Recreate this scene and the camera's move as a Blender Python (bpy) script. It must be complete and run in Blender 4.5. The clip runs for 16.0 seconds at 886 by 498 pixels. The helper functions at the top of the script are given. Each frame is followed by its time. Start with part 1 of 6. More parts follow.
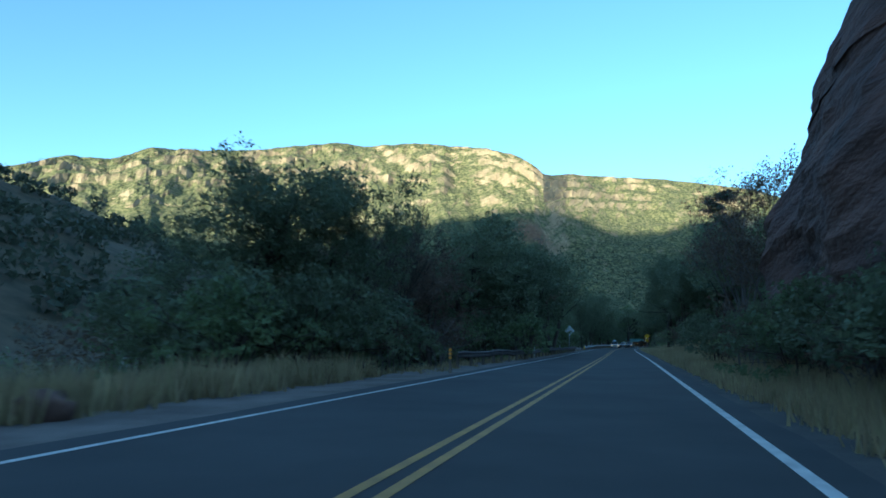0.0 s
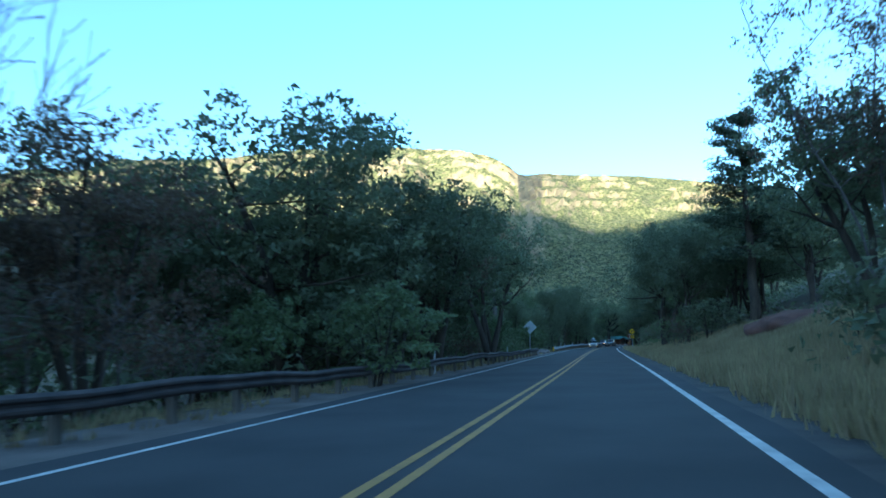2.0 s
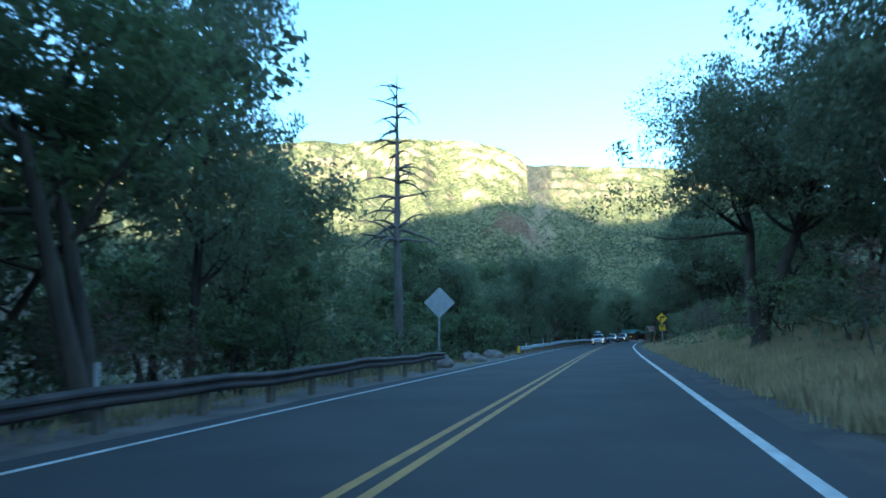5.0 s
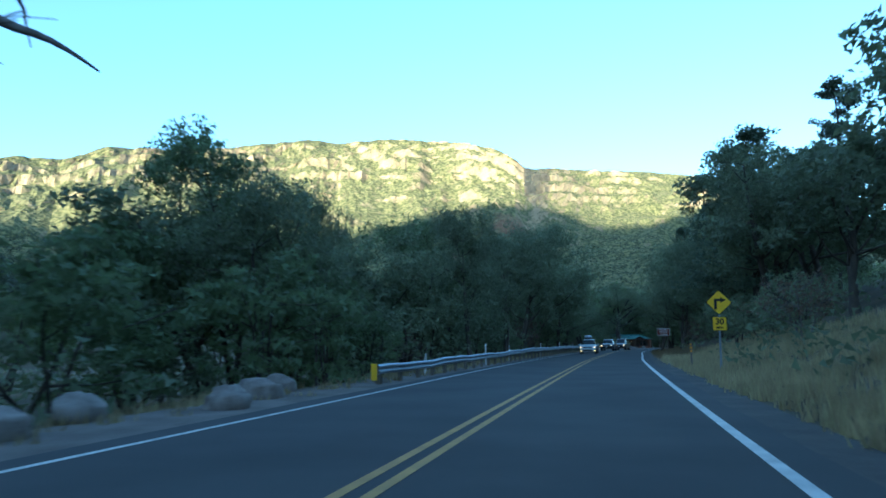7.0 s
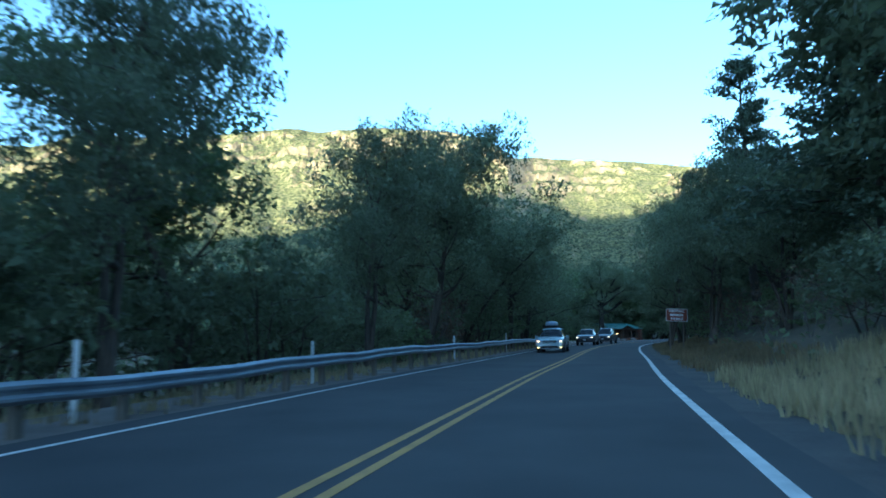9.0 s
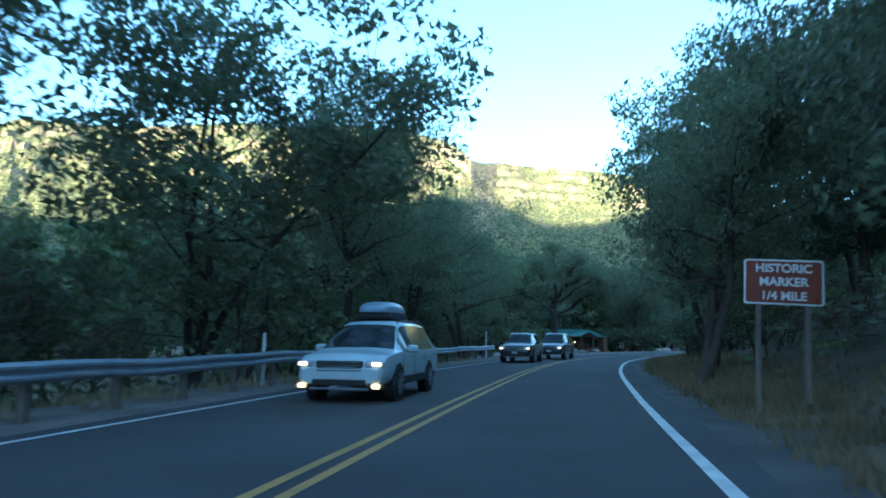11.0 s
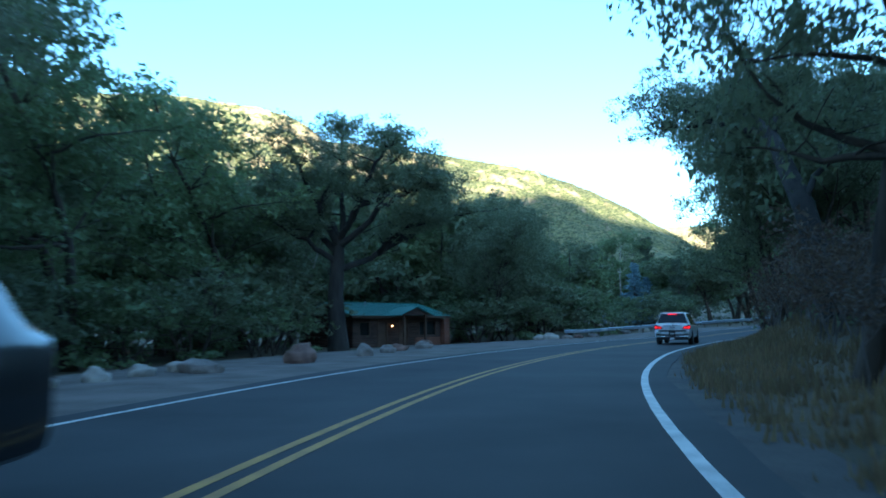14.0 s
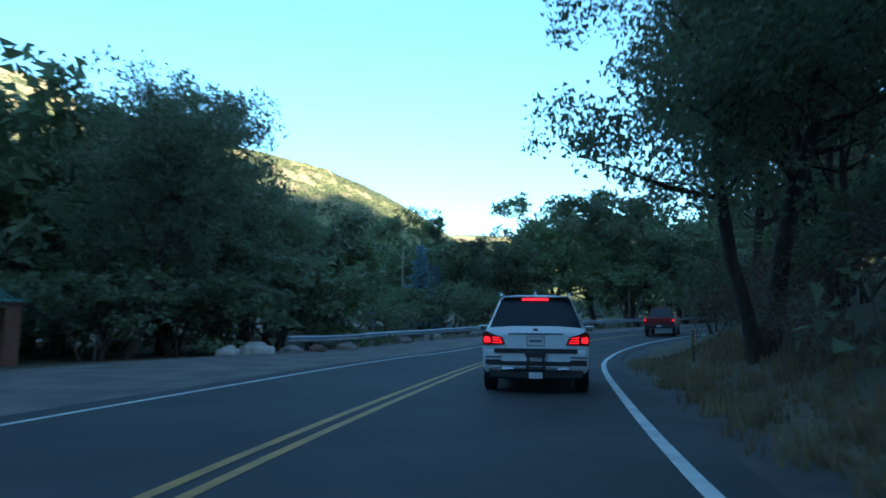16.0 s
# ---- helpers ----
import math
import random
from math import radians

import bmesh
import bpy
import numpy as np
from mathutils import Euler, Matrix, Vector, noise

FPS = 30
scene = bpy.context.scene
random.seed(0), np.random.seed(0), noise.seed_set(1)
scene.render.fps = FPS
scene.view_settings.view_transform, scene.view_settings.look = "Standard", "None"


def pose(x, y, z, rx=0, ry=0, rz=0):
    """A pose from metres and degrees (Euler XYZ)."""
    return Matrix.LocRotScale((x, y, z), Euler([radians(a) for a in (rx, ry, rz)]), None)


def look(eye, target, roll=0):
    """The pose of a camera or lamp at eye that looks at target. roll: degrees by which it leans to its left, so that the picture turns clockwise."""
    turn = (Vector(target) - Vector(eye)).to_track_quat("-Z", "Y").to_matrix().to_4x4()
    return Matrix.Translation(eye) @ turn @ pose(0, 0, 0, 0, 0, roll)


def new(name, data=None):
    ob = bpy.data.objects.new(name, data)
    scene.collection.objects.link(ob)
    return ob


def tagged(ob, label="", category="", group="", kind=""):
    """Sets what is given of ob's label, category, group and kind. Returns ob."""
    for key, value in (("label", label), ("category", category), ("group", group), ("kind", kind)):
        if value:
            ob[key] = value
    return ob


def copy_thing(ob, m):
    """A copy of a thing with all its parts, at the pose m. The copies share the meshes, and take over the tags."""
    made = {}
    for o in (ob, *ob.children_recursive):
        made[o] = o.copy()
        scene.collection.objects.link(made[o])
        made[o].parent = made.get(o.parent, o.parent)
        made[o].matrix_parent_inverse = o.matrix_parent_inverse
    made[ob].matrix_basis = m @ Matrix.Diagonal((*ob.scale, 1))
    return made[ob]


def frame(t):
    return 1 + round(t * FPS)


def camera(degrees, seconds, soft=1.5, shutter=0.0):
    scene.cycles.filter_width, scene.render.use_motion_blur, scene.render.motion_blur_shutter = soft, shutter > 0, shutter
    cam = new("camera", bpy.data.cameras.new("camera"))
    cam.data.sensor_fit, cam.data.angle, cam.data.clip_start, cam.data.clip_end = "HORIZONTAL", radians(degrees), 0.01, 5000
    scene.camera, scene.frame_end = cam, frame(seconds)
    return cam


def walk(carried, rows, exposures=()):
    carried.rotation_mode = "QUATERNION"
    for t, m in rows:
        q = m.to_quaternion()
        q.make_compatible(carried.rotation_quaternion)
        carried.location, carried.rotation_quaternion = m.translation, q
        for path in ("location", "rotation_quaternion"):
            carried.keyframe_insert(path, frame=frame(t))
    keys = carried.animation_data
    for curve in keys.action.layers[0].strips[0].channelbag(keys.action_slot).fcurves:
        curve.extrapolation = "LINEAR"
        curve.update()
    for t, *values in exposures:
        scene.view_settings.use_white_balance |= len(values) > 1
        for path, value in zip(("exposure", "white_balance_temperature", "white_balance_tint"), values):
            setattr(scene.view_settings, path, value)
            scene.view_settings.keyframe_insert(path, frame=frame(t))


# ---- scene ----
cam = camera(66.6, 16.0, soft=1.7, shutter=0.25)
# seconds, place, then the three angles of pose()
ROWS = [
    (0.0, 0.00, -0.00, 1.2, 97.81, -0.68, 12.95),
    (0.5, 0.25, 7.03, 1.2, 97.62, -0.28, 12.16),
    (1.0, 0.49, 14.08, 1.2, 98.07, 0.75, 11.88),
    (1.5, 0.74, 21.17, 1.2, 98.25, 1.43, 11.59),
    (2.0, 1.08, 28.30, 1.2, 98.20, 1.48, 11.41),
    (2.5, 1.39, 35.50, 1.2, 98.17, 2.33, 11.35),
    (3.0, 1.62, 42.79, 1.2, 98.05, 2.16, 12.16),
    (3.5, 1.87, 50.20, 1.2, 98.05, 0.93, 11.77),
    (4.0, 2.23, 57.76, 1.2, 98.03, 1.21, 12.36),
    (4.5, 2.55, 65.51, 1.2, 98.35, 1.01, 12.19),
    (5.0, 2.84, 73.44, 1.2, 97.76, 1.40, 12.29),
    (5.5, 3.14, 81.50, 1.2, 97.84, 1.24, 12.67),
    (6.0, 3.40, 89.63, 1.2, 97.93, 1.08, 12.21),
    (6.5, 3.64, 97.76, 1.2, 98.01, 0.92, 12.05),
    (7.0, 3.89, 105.81, 1.2, 98.10, 0.76, 12.03),
    (7.5, 4.19, 113.76, 1.2, 98.18, 0.60, 11.66),
    (8.0, 4.59, 121.63, 1.2, 98.71, 1.47, 11.64),
    (8.5, 4.98, 129.52, 1.2, 97.53, 1.02, 10.94),
    (9.0, 5.35, 137.49, 1.2, 97.38, 1.03, 10.80),
    (9.5, 5.73, 145.55, 1.2, 97.48, 0.65, 9.36),
    (10.0, 6.24, 153.67, 1.2, 97.57, 0.28, 8.28),
    (10.5, 6.85, 161.84, 1.2, 97.66, -0.10, 7.62),
    (11.0, 7.47, 170.01, 1.2, 97.76, -0.47, 7.40),
    (11.5, 8.05, 178.15, 1.2, 97.85, -0.85, 6.07),
    (12.0, 8.69, 186.20, 1.2, 97.80, -1.01, 3.61),
    (12.5, 9.46, 194.11, 1.2, 97.14, -1.02, 3.23),
    (13.0, 10.33, 201.88, 1.2, 96.08, 0.12, 1.57),
    (13.5, 11.41, 209.43, 1.2, 96.16, 0.37, -0.85),
    (14.0, 12.87, 216.73, 1.2, 96.46, 0.48, -5.11),
    (14.5, 14.71, 223.79, 1.2, 96.63, -0.12, -9.48),
    (15.0, 16.96, 230.56, 1.2, 96.45, -1.22, -15.35),
    (15.5, 19.67, 237.05, 1.2, 96.51, -0.82, -18.85),
    (16.0, 22.87, 243.25, 1.2, 96.57, -0.50, -23.05),
]
walk(cam, [(r[0], pose(*r[1:])) for r in ROWS],
     exposures=[(0.0, 1.6, 4900, -4), (1.5, 2.13, 4900, -4), (3.5, 2.52, 4900, -4), (5.0, 2.65, 5000, -4), (7.5, 2.2, 4950, -4), (8.0, 2.15, 4900, -4), (9.0, 2.42, 4950, -4),
                (11.5, 2.9, 5050, -4), (12.5, 2.93, 5050, -4), (13.5, 2.82, 4950, -4), (14.5, 2.38, 4870, -4), (16.0, 2.1, 4950, -4)])

# ---- sky and sun: evening sun behind and to the side, the canyon floor in shade ----
SUN_EL = 6.0
SUN_H = Vector((-0.20, -0.98)).normalized()          # horizontal direction towards the sun
world = bpy.data.worlds.new("world")
scene.world = world
world.use_nodes = True
wn = world.node_tree.nodes
sky = wn.new("ShaderNodeTexSky")
sky.sky_type = 'NISHITA'
sky.sun_disc = False
sky.sun_elevation = radians(SUN_EL)
sky.sun_rotation = math.atan2(SUN_H.x, SUN_H.y)
sky.altitude = 1400
sky.air_density = 1.0
sky.dust_density = 0.6
sky.ozone_density = 1.6
wn["Background"].inputs["Strength"].default_value = 0.15
world.node_tree.links.new(sky.outputs[0], wn["Background"].inputs[0])
sun_data = bpy.data.lights.new("sun", 'SUN')
sun_data.energy = 4.3
sun_data.angle = radians(0.5)
sun_data.color = (1.0, 0.84, 0.55)
sun = new("sun", sun_data)
ce = math.cos(radians(SUN_EL))
sun.matrix_world = look((0, 0, 0), (-SUN_H.x * ce, -SUN_H.y * ce, -math.sin(radians(SUN_EL))))


# ---- materials ----
def mat(name, base, dark=None, scale=3.0, fine=40.0, rough=0.85, metal=0.0, bump=0.3, bump_scale=None, rand=0.0,
        stretch=(1, 1, 1), coat=0.0, spec=0.4):
    """A surface with broad mottling, fine grain and relief; rand varies it from piece to piece."""
    m = bpy.data.materials.new(name)
    m.use_nodes = True
    nt = m.node_tree
    b = nt.nodes["Principled BSDF"]
    b.inputs["Roughness"].default_value = rough
    b.inputs["Metallic"].default_value = metal
    b.inputs["Coat Weight"].default_value = coat
    b.inputs["Specular IOR Level"].default_value = spec
    dark = dark or tuple(c * 0.6 for c in base)
    tc = nt.nodes.new("ShaderNodeTexCoord")
    mp = nt.nodes.new("ShaderNodeMapping")
    mp.inputs["Scale"].default_value = stretch
    nt.links.new(tc.outputs["Object"], mp.inputs["Vector"])
    n1 = nt.nodes.new("ShaderNodeTexNoise")
    n1.inputs["Scale"].default_value = scale
    n1.inputs["Detail"].default_value = 5
    n2 = nt.nodes.new("ShaderNodeTexNoise")
    n2.inputs["Scale"].default_value = fine
    n2.inputs["Detail"].default_value = 3
    nt.links.new(mp.outputs[0], n1.inputs["Vector"])
    nt.links.new(mp.outputs[0], n2.inputs["Vector"])
    add = nt.nodes.new("ShaderNodeMath")
    add.operation = 'MULTIPLY_ADD'
    add.inputs[1].default_value = 0.35
    nt.links.new(n2.outputs[0], add.inputs[0])
    nt.links.new(n1.outputs[0], add.inputs[2])
    ramp = nt.nodes.new("ShaderNodeValToRGB")
    ramp.color_ramp.elements[0].position = 0.45
    ramp.color_ramp.elements[1].position = 0.85
    ramp.color_ramp.elements[0].color = (*dark, 1)
    ramp.color_ramp.elements[1].color = (*base, 1)
    nt.links.new(add.outputs[0], ramp.inputs[0])
    col = ramp.outputs[0]
    if rand:
        oi = nt.nodes.new("ShaderNodeObjectInfo")
        geo = nt.nodes.new("ShaderNodeNewGeometry")
        s = nt.nodes.new("ShaderNodeMath")
        s.operation = 'ADD'
        nt.links.new(oi.outputs["Random"], s.inputs[0])
        nt.links.new(geo.outputs["Random Per Island"], s.inputs[1])
        mr = nt.nodes.new("ShaderNodeMapRange")
        mr.inputs["From Max"].default_value = 2
        mr.inputs["To Min"].default_value = 1 - rand
        mr.inputs["To Max"].default_value = 1 + rand
        nt.links.new(s.outputs[0], mr.inputs[0])
        hs = nt.nodes.new("ShaderNodeHueSaturation")
        nt.links.new(mr.outputs[0], hs.inputs["Value"])
        hue = nt.nodes.new("ShaderNodeMapRange")
        hue.inputs["To Min"].default_value = 0.5 - rand * 0.05
        hue.inputs["To Max"].default_value = 0.5 + rand * 0.03
        nt.links.new(geo.outputs["Random Per Island"], hue.inputs[0])
        nt.links.new(hue.outputs[0], hs.inputs["Hue"])
        nt.links.new(col, hs.inputs["Color"])
        col = hs.outputs[0]
    nt.links.new(col, b.inputs["Base Color"])
    if bump:
        bp = nt.nodes.new("ShaderNodeBump")
        bp.inputs["Strength"].default_value = bump
        bp.inputs["Distance"].default_value = bump_scale or 0.02
        nt.links.new(add.outputs[0], bp.inputs["Height"])
        nt.links.new(bp.outputs[0], b.inputs["Normal"])
    return m


def leaf_mat(name, base, dark, through_light=0.35, rand=0.35):
    m = mat(name, base, dark, scale=0.6, fine=9, rough=0.6, bump=0, rand=rand, spec=0.25)
    nt = m.node_tree
    b = nt.nodes["Principled BSDF"]
    tr = nt.nodes.new("ShaderNodeBsdfTranslucent")
    mix = nt.nodes.new("ShaderNodeMixShader")
    mix.inputs[0].default_value = through_light
    # light through a leaf is yellower; boosted here to lift dark crowns, for lack of veiling glare
    lit = nt.nodes.new("ShaderNodeMix")
    lit.data_type, lit.blend_type = 'RGBA', 'MULTIPLY'
    lit.clamp_result = False
    lit.inputs[0].default_value = 1.0
    lit.inputs[7].default_value = (1.7, 1.6, 1.35, 1)
    nt.links.new(b.inputs["Base Color"].links[0].from_socket, lit.inputs[6])
    nt.links.new(lit.outputs[2], tr.inputs["Color"])
    nt.links.new(b.outputs[0], mix.inputs[1])
    nt.links.new(tr.outputs[0], mix.inputs[2])
    nt.links.new(mix.outputs[0], nt.nodes["Material Output"].inputs[0])
    return m


def glow(name, color, strength):
    m = bpy.data.materials.new(name)
    m.use_nodes = True
    b = m.node_tree.nodes["Principled BSDF"]
    b.inputs["Base Color"].default_value = (*color, 1)
    b.inputs["Emission Color"].default_value = (*color, 1)
    b.inputs["Emission Strength"].default_value = strength
    b.inputs["Roughness"].default_value = 0.3
    return m


ASPHALT = mat("asphalt", (0.066, 0.062, 0.060), (0.038, 0.036, 0.036), scale=0.35, fine=60, rough=0.9, bump=0.25, bump_scale=0.01)
WHITE_LINE = mat("white_road_paint", (0.74, 0.71, 0.66), (0.46, 0.44, 0.41), scale=2.5, fine=30, rough=0.7, bump=0.1)
YELLOW_LINE = mat("yellow_road_paint", (0.47, 0.268, 0.062), (0.30, 0.175, 0.055), scale=2.5, fine=30, rough=0.7, bump=0.1)
GRAVEL = mat("gravel", (0.20, 0.165, 0.14), (0.10, 0.08, 0.068), scale=0.8, fine=25, rough=0.95, bump=0.8, bump_scale=0.03)
DARK_GRAVEL = mat("dark_gravel", (0.105, 0.09, 0.078), (0.05, 0.045, 0.042), scale=0.9, fine=22, rough=0.95, bump=0.8, bump_scale=0.03)
SOIL = mat("soil", (0.13, 0.095, 0.055), (0.05, 0.045, 0.025), scale=0.25, fine=6, rough=0.95, bump=0.8, bump_scale=0.08)
DRY_GRASS = leaf_mat("dry_grass", (0.40, 0.33, 0.19), (0.22, 0.18, 0.10), 0.3, 0.3)
BROWN_GRASS = leaf_mat("brown_grass", (0.24, 0.18, 0.10), (0.12, 0.095, 0.055), 0.3, 0.3)
BARK = mat("bark", (0.10, 0.075, 0.055), (0.035, 0.028, 0.022), scale=3, fine=18, rough=0.95, bump=0.9, bump_scale=0.04, stretch=(1, 1, 0.25))
DARK_BARK = mat("dark_oak_bark", (0.05, 0.042, 0.035), (0.022, 0.018, 0.016), scale=3, fine=18, rough=0.95, bump=0.9, bump_scale=0.04, stretch=(1, 1, 0.25))
PALE_BARK = mat("pale_bark", (0.45, 0.40, 0.33), (0.20, 0.17, 0.14), scale=3, fine=18, rough=0.9, bump=0.6, bump_scale=0.03, stretch=(1, 1, 0.3))
GREY_WOOD = mat("grey_dead_wood", (0.20, 0.17, 0.15), (0.09, 0.075, 0.065), scale=3, fine=20, rough=0.9, bump=0.6, bump_scale=0.03, stretch=(1, 1, 0.2))
OAK_LEAF = leaf_mat("oak_leaf", (0.165, 0.188, 0.112), (0.115, 0.134, 0.08))
GREEN_LEAF = leaf_mat("green_leaf", (0.165, 0.205, 0.10), (0.112, 0.142, 0.07))
# darker than OAK_LEAF, so that the shaded slopes look deeper in shade
WOODS_LEAF = leaf_mat("dark_woods_leaf", (0.078, 0.086, 0.058), (0.045, 0.053, 0.036))
RED_LEAF = leaf_mat("rusty_leaf", (0.165, 0.115, 0.08), (0.09, 0.068, 0.05))
PINE_NEEDLE = leaf_mat("pine_needle", (0.105, 0.128, 0.08), (0.062, 0.08, 0.05), 0.2)
BLUE_NEEDLE = leaf_mat("blue_needle", (0.22, 0.30, 0.34), (0.10, 0.15, 0.18), 0.15, 0.2)
RED_ROCK = mat("red_rock", (0.17, 0.092, 0.068), (0.065, 0.042, 0.036), scale=0.25, fine=3, rough=0.95, bump=1.0, bump_scale=0.3, stretch=(1, 1, 2.5))
BOULDER = mat("boulder_stone", (0.30, 0.26, 0.23), (0.15, 0.12, 0.10), scale=2, fine=14, rough=0.95, bump=0.8, bump_scale=0.05)
RUSTY_STEEL = mat("weathered_steel", (0.11, 0.085, 0.075), (0.05, 0.04, 0.04), scale=1.5, fine=20, rough=0.75, metal=0.3, bump=0.2)
GALV = mat("galvanised_steel", (0.38, 0.40, 0.43), (0.25, 0.27, 0.30), scale=1.5, fine=25, rough=0.48, metal=0.75, bump=0.1)
POST_WOOD = mat("post_wood", (0.22, 0.18, 0.14), (0.11, 0.09, 0.07), scale=3, fine=20, rough=0.9, stretch=(1, 1, .2))
WHITE_PLASTIC = mat("white_plastic", (0.75, 0.75, 0.73), (0.55, 0.55, 0.53), rough=0.5, bump=0.05)
SIGN_YELLOW = mat("sign_yellow", (0.85, 0.52, 0.02), (0.72, 0.42, 0.02), scale=1.5, rough=0.4, bump=0.03)
SIGN_BLACK = mat("sign_black", (0.02, 0.02, 0.02), rough=0.5, bump=0)
SIGN_BACK = mat("sign_back_metal", (0.45, 0.47, 0.48), (0.33, 0.35, 0.36), rough=0.45, metal=0.6, bump=0.05)
SIGN_BROWN = mat("sign_brown", (0.22, 0.055, 0.03), (0.16, 0.04, 0.025), rough=0.4, bump=0.03)
SIGN_WHITE = mat("sign_white", (0.8, 0.8, 0.78), (0.65, 0.65, 0.63), rough=0.4, bump=0.03)
ORANGE = mat("orange_reflector", (0.75, 0.32, 0.03), (0.55, 0.22, 0.03), rough=0.4, bump=0)


# ---- building helpers ----
def mesh_ob(name, verts, faces, material, parent=None, smooth=False, label=""):
    me = bpy.data.meshes.new(name)
    me.from_pydata([tuple(v) for v in verts], [], [tuple(f) for f in faces])
    me.materials.append(material)
    if smooth:
        me.polygons.foreach_set("use_smooth", [True] * len(me.polygons))
    me.update()
    ob = new(name, me)
    if parent:
        ob.parent = parent
    if label:
        tagged(ob, label)
    return ob


def part(name, bm, material, parent, label="", smooth=False):
    """One bmesh as one mesh object under a thing or a part."""
    me = bpy.data.meshes.new(name)
    bm.to_mesh(me)
    bm.free()
    me.materials.append(material)
    if smooth:
        me.polygons.foreach_set("use_smooth", [True] * len(me.polygons))
    ob = new(name, me)
    if parent:
        ob.parent = parent
    if label:
        tagged(ob, label)
    return ob


def box(bm, size, m, bevel=0.0):
    r = bmesh.ops.create_cube(bm, size=1.0)
    bmesh.ops.transform(bm, matrix=m @ Matrix.Diagonal((*size, 1)), verts=r["verts"])
    if bevel:
        es = list({e for v in r["verts"] for e in v.link_edges})
        bmesh.ops.bevel(bm, geom=es, offset=bevel, segments=2, affect='EDGES', profile=0.5)


def rod(bm, a, b, r1, r2=None, n=8):
    a, b = Vector(a), Vector(b)
    r2 = r1 if r2 is None else r2
    q = bmesh.ops.create_cone(bm, cap_ends=True, segments=n, radius1=r1, radius2=r2, depth=(b - a).length)
    m = Matrix.Translation((a + b) / 2) @ (b - a).to_track_quat('Z', 'Y').to_matrix().to_4x4()
    bmesh.ops.transform(bm, matrix=m, verts=q["verts"])


def empty(name, m=None):
    e = new(name)
    if m is not None:
        e.matrix_basis = m
    return e


# ---- the road: its centre line, bending to the right at the end ----
CENTRE = [(-8, -160), (-5, -80), (-2.0, 0), (-0.9, 28.4), (0.22, 57.9), (1.27, 89.7), (2.37, 121.7), (3.88, 153.8), (5.08, 170.2),
          (6.25, 186.4), (7.83, 202.2), (10.4, 217.3), (14.6, 231.45), (20.7, 244.5), (28.15, 256.5), (35.5, 266.8), (42.1, 273.7),
          (49.7, 279.3), (59.9, 284.4), (74.5, 289.6), (100, 295.5), (150, 301), (230, 311)]


def spline(pts, step):
    pts = [np.array(q, float) for q in pts]
    out = []
    for i in range(len(pts) - 1):
        p0 = pts[max(i - 1, 0)]
        p1, p2 = pts[i], pts[i + 1]
        p3 = pts[min(i + 2, len(pts) - 1)]
        d1 = (p2 - p0) / max(np.linalg.norm(p2 - p0), 1e-6)
        d2 = (p3 - p1) / max(np.linalg.norm(p3 - p1), 1e-6)
        L = np.linalg.norm(p2 - p1)
        n = max(2, int(L / step))
        for k in range(n):
            u = k / n
            h = (2 * u**3 - 3 * u**2 + 1, u**3 - 2 * u**2 + u, -2 * u**3 + 3 * u**2, u**3 - u**2)
            out.append(h[0] * p1 + h[1] * L * d1 + h[2] * p2 + h[3] * L * d2)
    out.append(pts[-1])
    return np.array(out)


LINE = spline(CENTRE, 2.0)
TAN = np.gradient(LINE, axis=0)
TAN /= np.linalg.norm(TAN, axis=1)[:, None]
NOR = np.c_[TAN[:, 1], -TAN[:, 0]]      # to the right of travel


def offset_from_road(x, y):
    """Signed distance from the centre line (right positive) of arrays of points."""
    q = np.c_[np.ravel(x), np.ravel(y)]
    res = np.empty(len(q))
    for i in range(0, len(q), 4000):
        c = q[i:i + 4000]
        d = c[:, None, :] - LINE[None]
        k = np.argmin((d**2).sum(-1), 1)
        e = d[np.arange(len(c)), k]
        side = np.sign((e * NOR[k]).sum(-1))
        res[i:i + 4000] = side * np.sqrt((e**2).sum(-1))
    return res.reshape(np.shape(x))


def at_y(y, d):
    """The point at d metres to the right of the centre line where that passes y (along the first part)."""
    p, n, t = ([np.interp(y, LINE[:, 1], a[:, k]) for k in (0, 1)] for a in (LINE, NOR, TAN))
    return np.array(p) + np.array(n) * d, math.degrees(math.atan2(-t[0], t[1]))


def sstep(a, b, v):
    u = np.clip((v - a) / (b - a), 0, 1)
    return u * u * (3 - 2 * u)


def wobble(x, y):
    return (np.sin(x * 0.061 + 1.3) * np.cos(y * 0.047 + 0.4) + 0.5 * np.sin(x * 0.17 - y * 0.13) + 0.25 * np.sin(x * 0.41 + y * 0.37 + 2))


def rise(x, y):
    """The road climbs gently once it is round the bend."""
    u = np.clip(0.8 * np.asarray(x, float) + 0.6 * np.asarray(y, float) - 190.0, 0, 120) * sstep(10, 30, np.asarray(x, float))
    return 0.042 * u * u / (u + 5.0)


